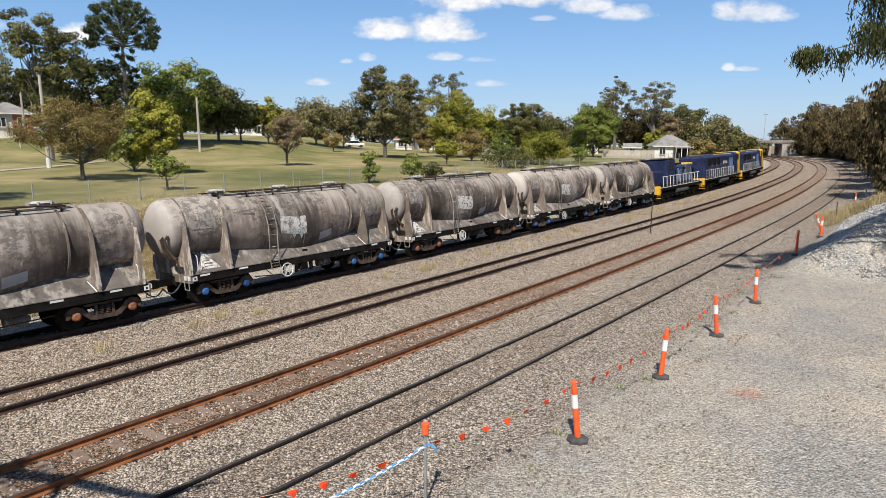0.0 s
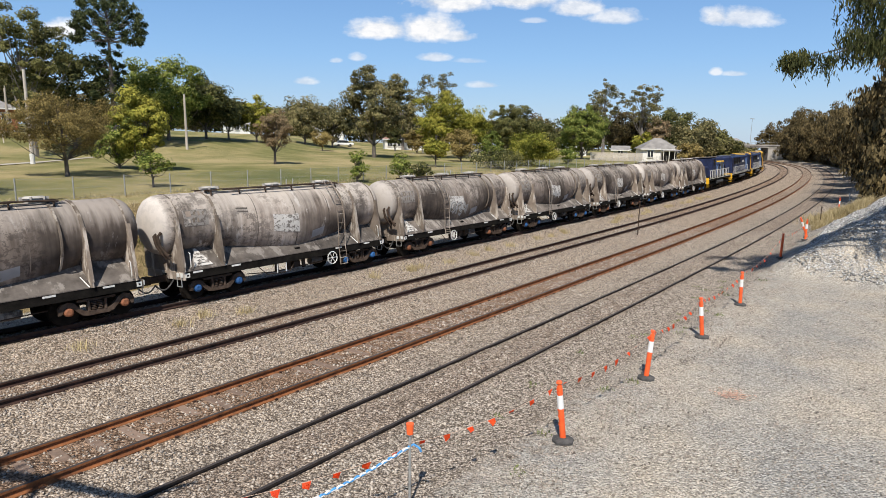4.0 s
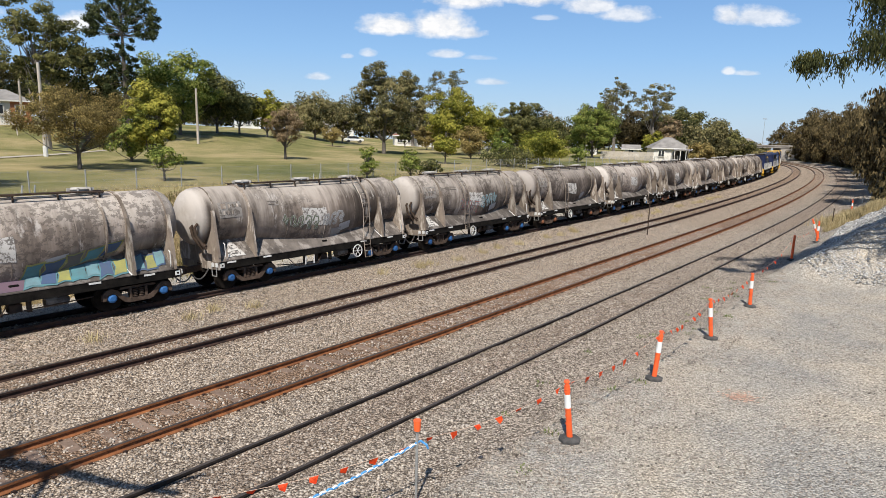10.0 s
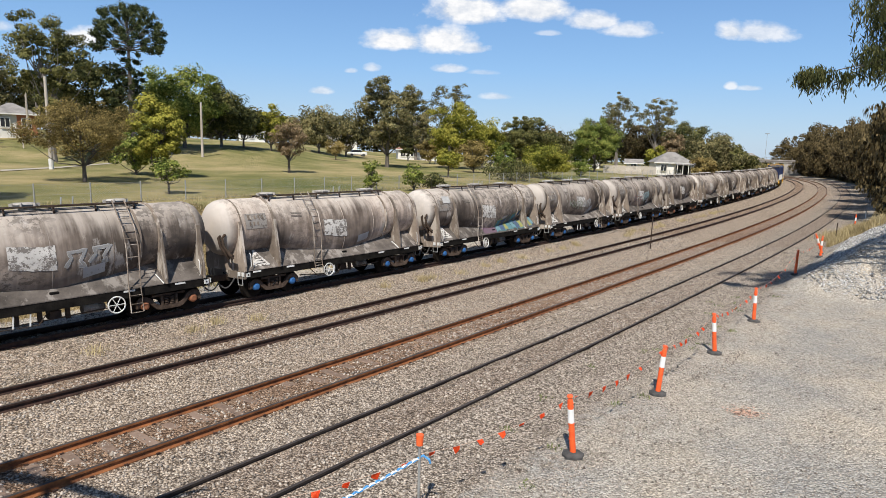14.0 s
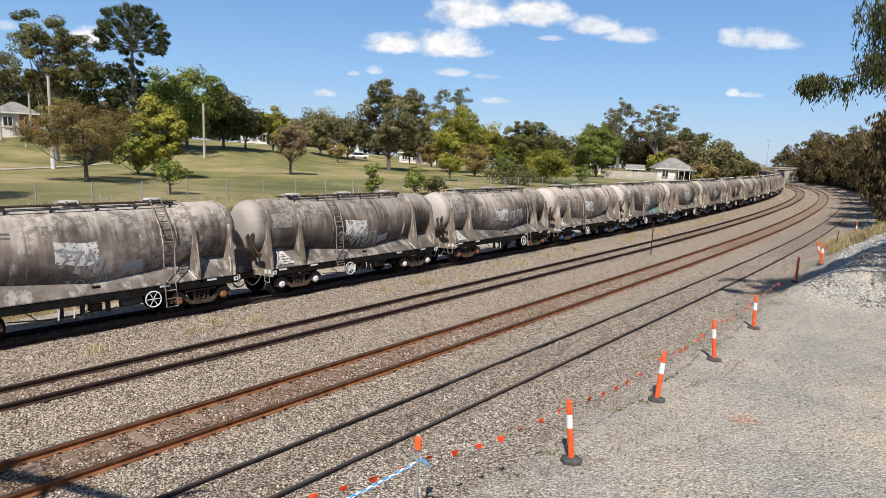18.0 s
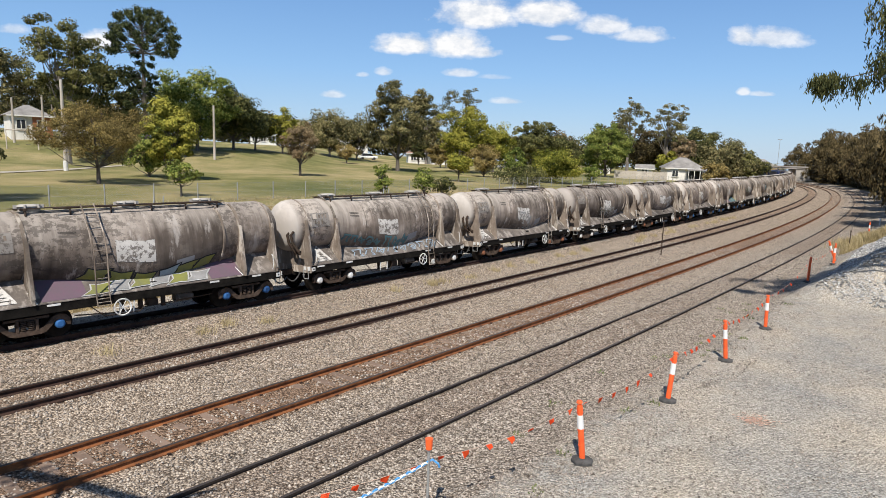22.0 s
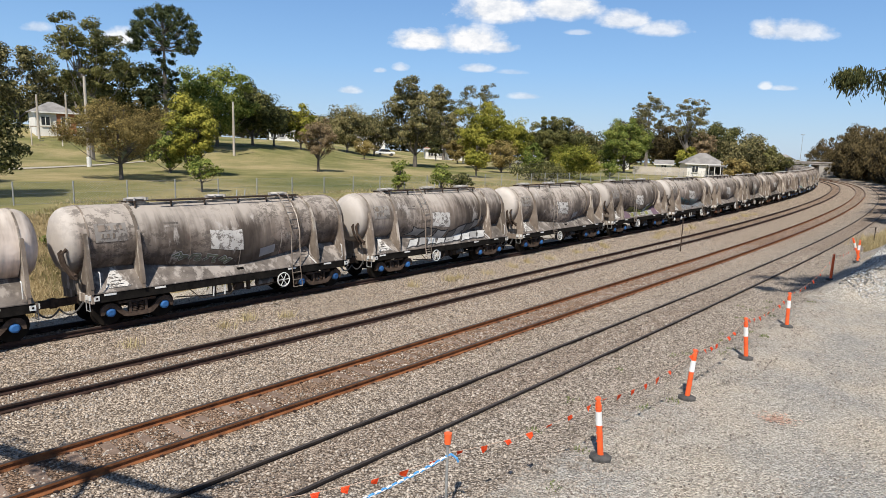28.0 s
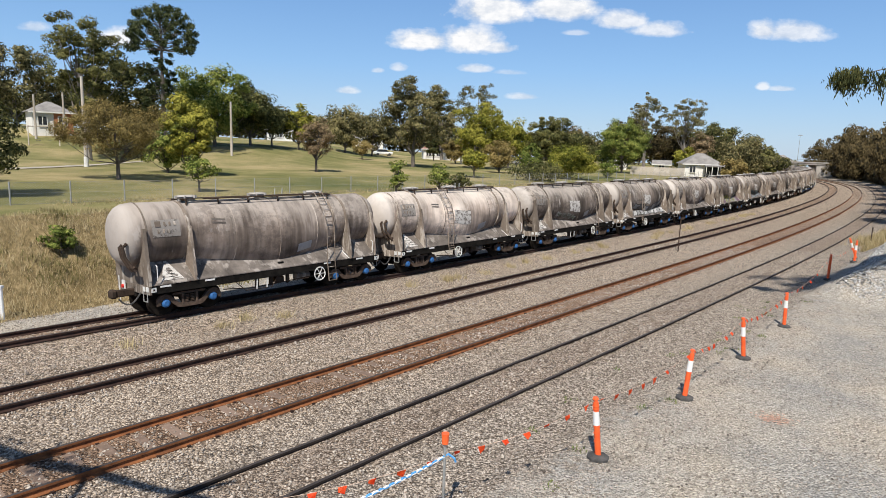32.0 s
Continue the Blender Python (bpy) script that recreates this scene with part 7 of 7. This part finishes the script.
DRY = leaf_material("dry_grass", (0.17, 0.130, 0.062), (0.37, 0.285, 0.152), (0.56, 0.46, 0.28), 0.3, 1.0)
TUFT = leaf_material("yellow_tuft", (0.21, 0.165, 0.08), (0.37, 0.295, 0.155), (0.52, 0.43, 0.25), 0.2, 1.0)
WEED = leaf_material("green_weed", (0.05, 0.08, 0.02), (0.10, 0.14, 0.04), (0.2, 0.22, 0.08), 0.2, 1.0)
pts = np.concatenate([scatter(30000, -34, -4, -14.4, -8.0, 1, 0.42, 320)[0], scatter(10000, -4, 26, -14.6, -9.8, 61, 0.4, 160)[0], scatter(15000, -34, -6, -14.6, -7.6, 2)[0], scatter(9000, -6, 26, -14.6, -9.6, 62)[0]])
blades("bank_grass", pts, 0.17, 0.010, DRY, 3, "long dry tan grass on the cutting bank", "grass")
pts = scatter(12000, -34, 6, -14.4, -8.4, 41, 0.5, 60)[0]
blades("bank_weeds", pts, 0.22, 0.016, leaf_material("bank_weed", (0.11, 0.105, 0.038), (0.21, 0.185, 0.075), (0.34, 0.28, 0.13), 0.2, 1.0), 42, "patches of green weeds on the dry bank", "weeds")
pts = np.concatenate([scatter(4000, -6, 40, -19.2, -16.8, 21)[0], scatter(5000, 30, 120, -17, -9.5, 22, 0.5, 160)[0]])
blades("fence_grass", pts, 0.13, 0.016, TUFT, 23, "rough yellowish grass along the fence", "grass")
pts = np.concatenate([scatter(6500, 33.0, 47, 10.6, 13.6, 4)[0], scatter(2500, 36, 46, 10.2, 12.0, 44, 0.5, 12)[0]])
blades("yard_grass", pts, 0.48, 0.018, TUFT, 5, "tall yellow grass beside the siding", "grass")
pts = np.concatenate([scatter(2400, -14, 60, -2.9, -2.1, 6, 0.16, 34)[0], scatter(1800, -40, 30, -8.9, -7.6, 7, 0.25, 30)[0]])
blades("ballast_tufts", pts, 0.26, 0.012, TUFT, 8, "small yellow grass tufts growing in the ballast", "grass")
pts = scatter(650, -14, 14, 9.2, 11.6, 9, 0.09, 34)[0]
blades("yard_weeds", pts, 0.06, 0.016, WEED, 10, "small green weeds in the gravel", "weeds")
bush = build_tree("shrub", pose(*on_curve(-7.6, -11.3, 0)[:2], height_at(*on_curve(-7.6, -11.3, 0)[:2])), "small green shrub on the dry grass bank", "green", 1.1, 1.3, 0.03, 0.05, 24, 50, 0.08, 0.18, seed=91)

def stone_material(name, stops):
    m = bpy.data.materials.new(name)
    t = nodes_of(m)
    gm = t.nodes.new("ShaderNodeNewGeometry")
    rs = ramp(t, gm, "Random Per Island", stops)
    fr = ramp(t, noise_of(t, 40.0, 3.0), 0, ((0.3, (0.8, 0.8, 0.8)), (0.7, (1.1, 1.1, 1.1))))
    finish(t, mixc(t, (rs, 0), (fr, 0), 1.0, "MULTIPLY"), 0.95, 0, None, 0.1)
    return m


STONE = stone_material("ballast_stone", ((0.0, (0.10, 0.083, 0.070)), (0.35, (0.28, 0.238, 0.20)), (0.8, (0.44, 0.38, 0.32)), (1.0, (0.58, 0.51, 0.435))))
GREY_STONE = stone_material("crushed_grey_stone", ((0.0, (0.17, 0.163, 0.155)), (0.35, (0.36, 0.35, 0.335)), (0.8, (0.52, 0.51, 0.49)), (1.0, (0.68, 0.665, 0.64))))


def stones(name, pts, size, seed, label, mat=None):
    rng = np.random.default_rng(seed)
    n = len(pts)
    base = np.array([(1, 0, 0), (-0.9, 0.2, 0), (0, 1, 0.1), (0.1, -1, 0), (0, 0.1, 0.8), (0, 0, -0.7)])
    tri = np.array([(0, 2, 4), (2, 1, 4), (1, 3, 4), (3, 0, 4), (2, 0, 5), (1, 2, 5), (3, 1, 5), (0, 3, 5)])
    sc = size * rng.uniform(0.55, 1.35, n)[:, None] * rng.uniform(0.65, 1.25, (n, 3))
    a = rng.uniform(0, 6.28, n)
    ca, sa = np.cos(a), np.sin(a)
    v = base[None] * sc[:, None, :] + rng.normal(0, size * 0.16, (n, 6, 3))
    v = np.stack([v[..., 0] * ca[:, None] - v[..., 1] * sa[:, None], v[..., 0] * sa[:, None] + v[..., 1] * ca[:, None], v[..., 2]], -1) + pts[:, None]
    f = (tri[None] + (np.arange(n) * 6)[:, None, None]).reshape(-1, 3)
    me = bpy.data.meshes.new(name)
    me.vertices.add(n * 6)
    me.vertices.foreach_set("co", v.astype(np.float32).ravel())
    me.loops.add(len(f) * 3)
    me.loops.foreach_set("vertex_index", f.astype(np.int32).ravel())
    me.polygons.add(len(f))
    me.polygons.foreach_set("loop_start", np.arange(0, len(f) * 3, 3, dtype=np.int32))
    me.update(calc_edges=True)
    me.materials.append(mat or STONE)
    return tagged(new(name, me), label, "gravel", kind="stuff")


def clear_of_rails(pts, s, o):
    keep = np.ones(len(s), bool)
    for _, off, _ in TRACKS:
        c = np.array([off(v) for v in s])
        for side in (-0.7535, 0.7535):
            keep &= np.abs(o - c - side) > 0.09
    return pts[keep]


stones("ballast_stones", clear_of_rails(*scatter(76000, -17, 32, -7.8, 10.2, 11)), 0.036, 12, "loose tan and grey ballast stones")
hp = scatter(60000, 4, 34, 12.0, 26, 13)[0]
stones("heap_stones", hp[hp[:, 2] > 0.42], 0.055, 14, "pale broken grey stone on the ballast heap", GREY_STONE)
stones("yard_stones", np.concatenate([scatter(13000, -14, 14, 9.6, 12.4, 15)[0], scatter(16000, -14, 14, 11.5, 20, 17)[0]]), 0.024, 16, "small grey stones in the yard")

# rail fastenings on the nearer tracks, far too many to count
bm_v, bm_f = [], []
for name, off, cant in TRACKS:
    up = A_UP if cant == 0.14 else 0.0
    for k in range(150):
        s = -22 + 0.62 * k
        for side in (-1, 1):
            z = (cant if side > 0 else 0) + up - 0.145
            for dx in (-0.105, 0.105):
                m = Matrix.Translation(on_curve(s, off(s) + side * 0.7535 + dx, z)) @ pose(0, 0, 0, 0, 0, heading(s)) @ Matrix.Diagonal((0.07, 0.05, 0.035, 1))
                i0 = len(bm_v)
                bm_v += [m @ Vector((a, b, c)) for a in (-0.5, 0.5) for b in (-0.5, 0.5) for c in (-0.5, 0.5)]
                bm_f += [(i0, i0 + 1, i0 + 3, i0 + 2), (i0 + 4, i0 + 6, i0 + 7, i0 + 5), (i0, i0 + 4, i0 + 5, i0 + 1), (i0 + 2, i0 + 3, i0 + 7, i0 + 6), (i0 + 1, i0 + 5, i0 + 7, i0 + 3)]
tagged(raw("rail_fastenings", bm_v, bm_f, RAIL_SIDE), "rusty rail clips along the rails", "rail clips", kind="stuff")

motions()
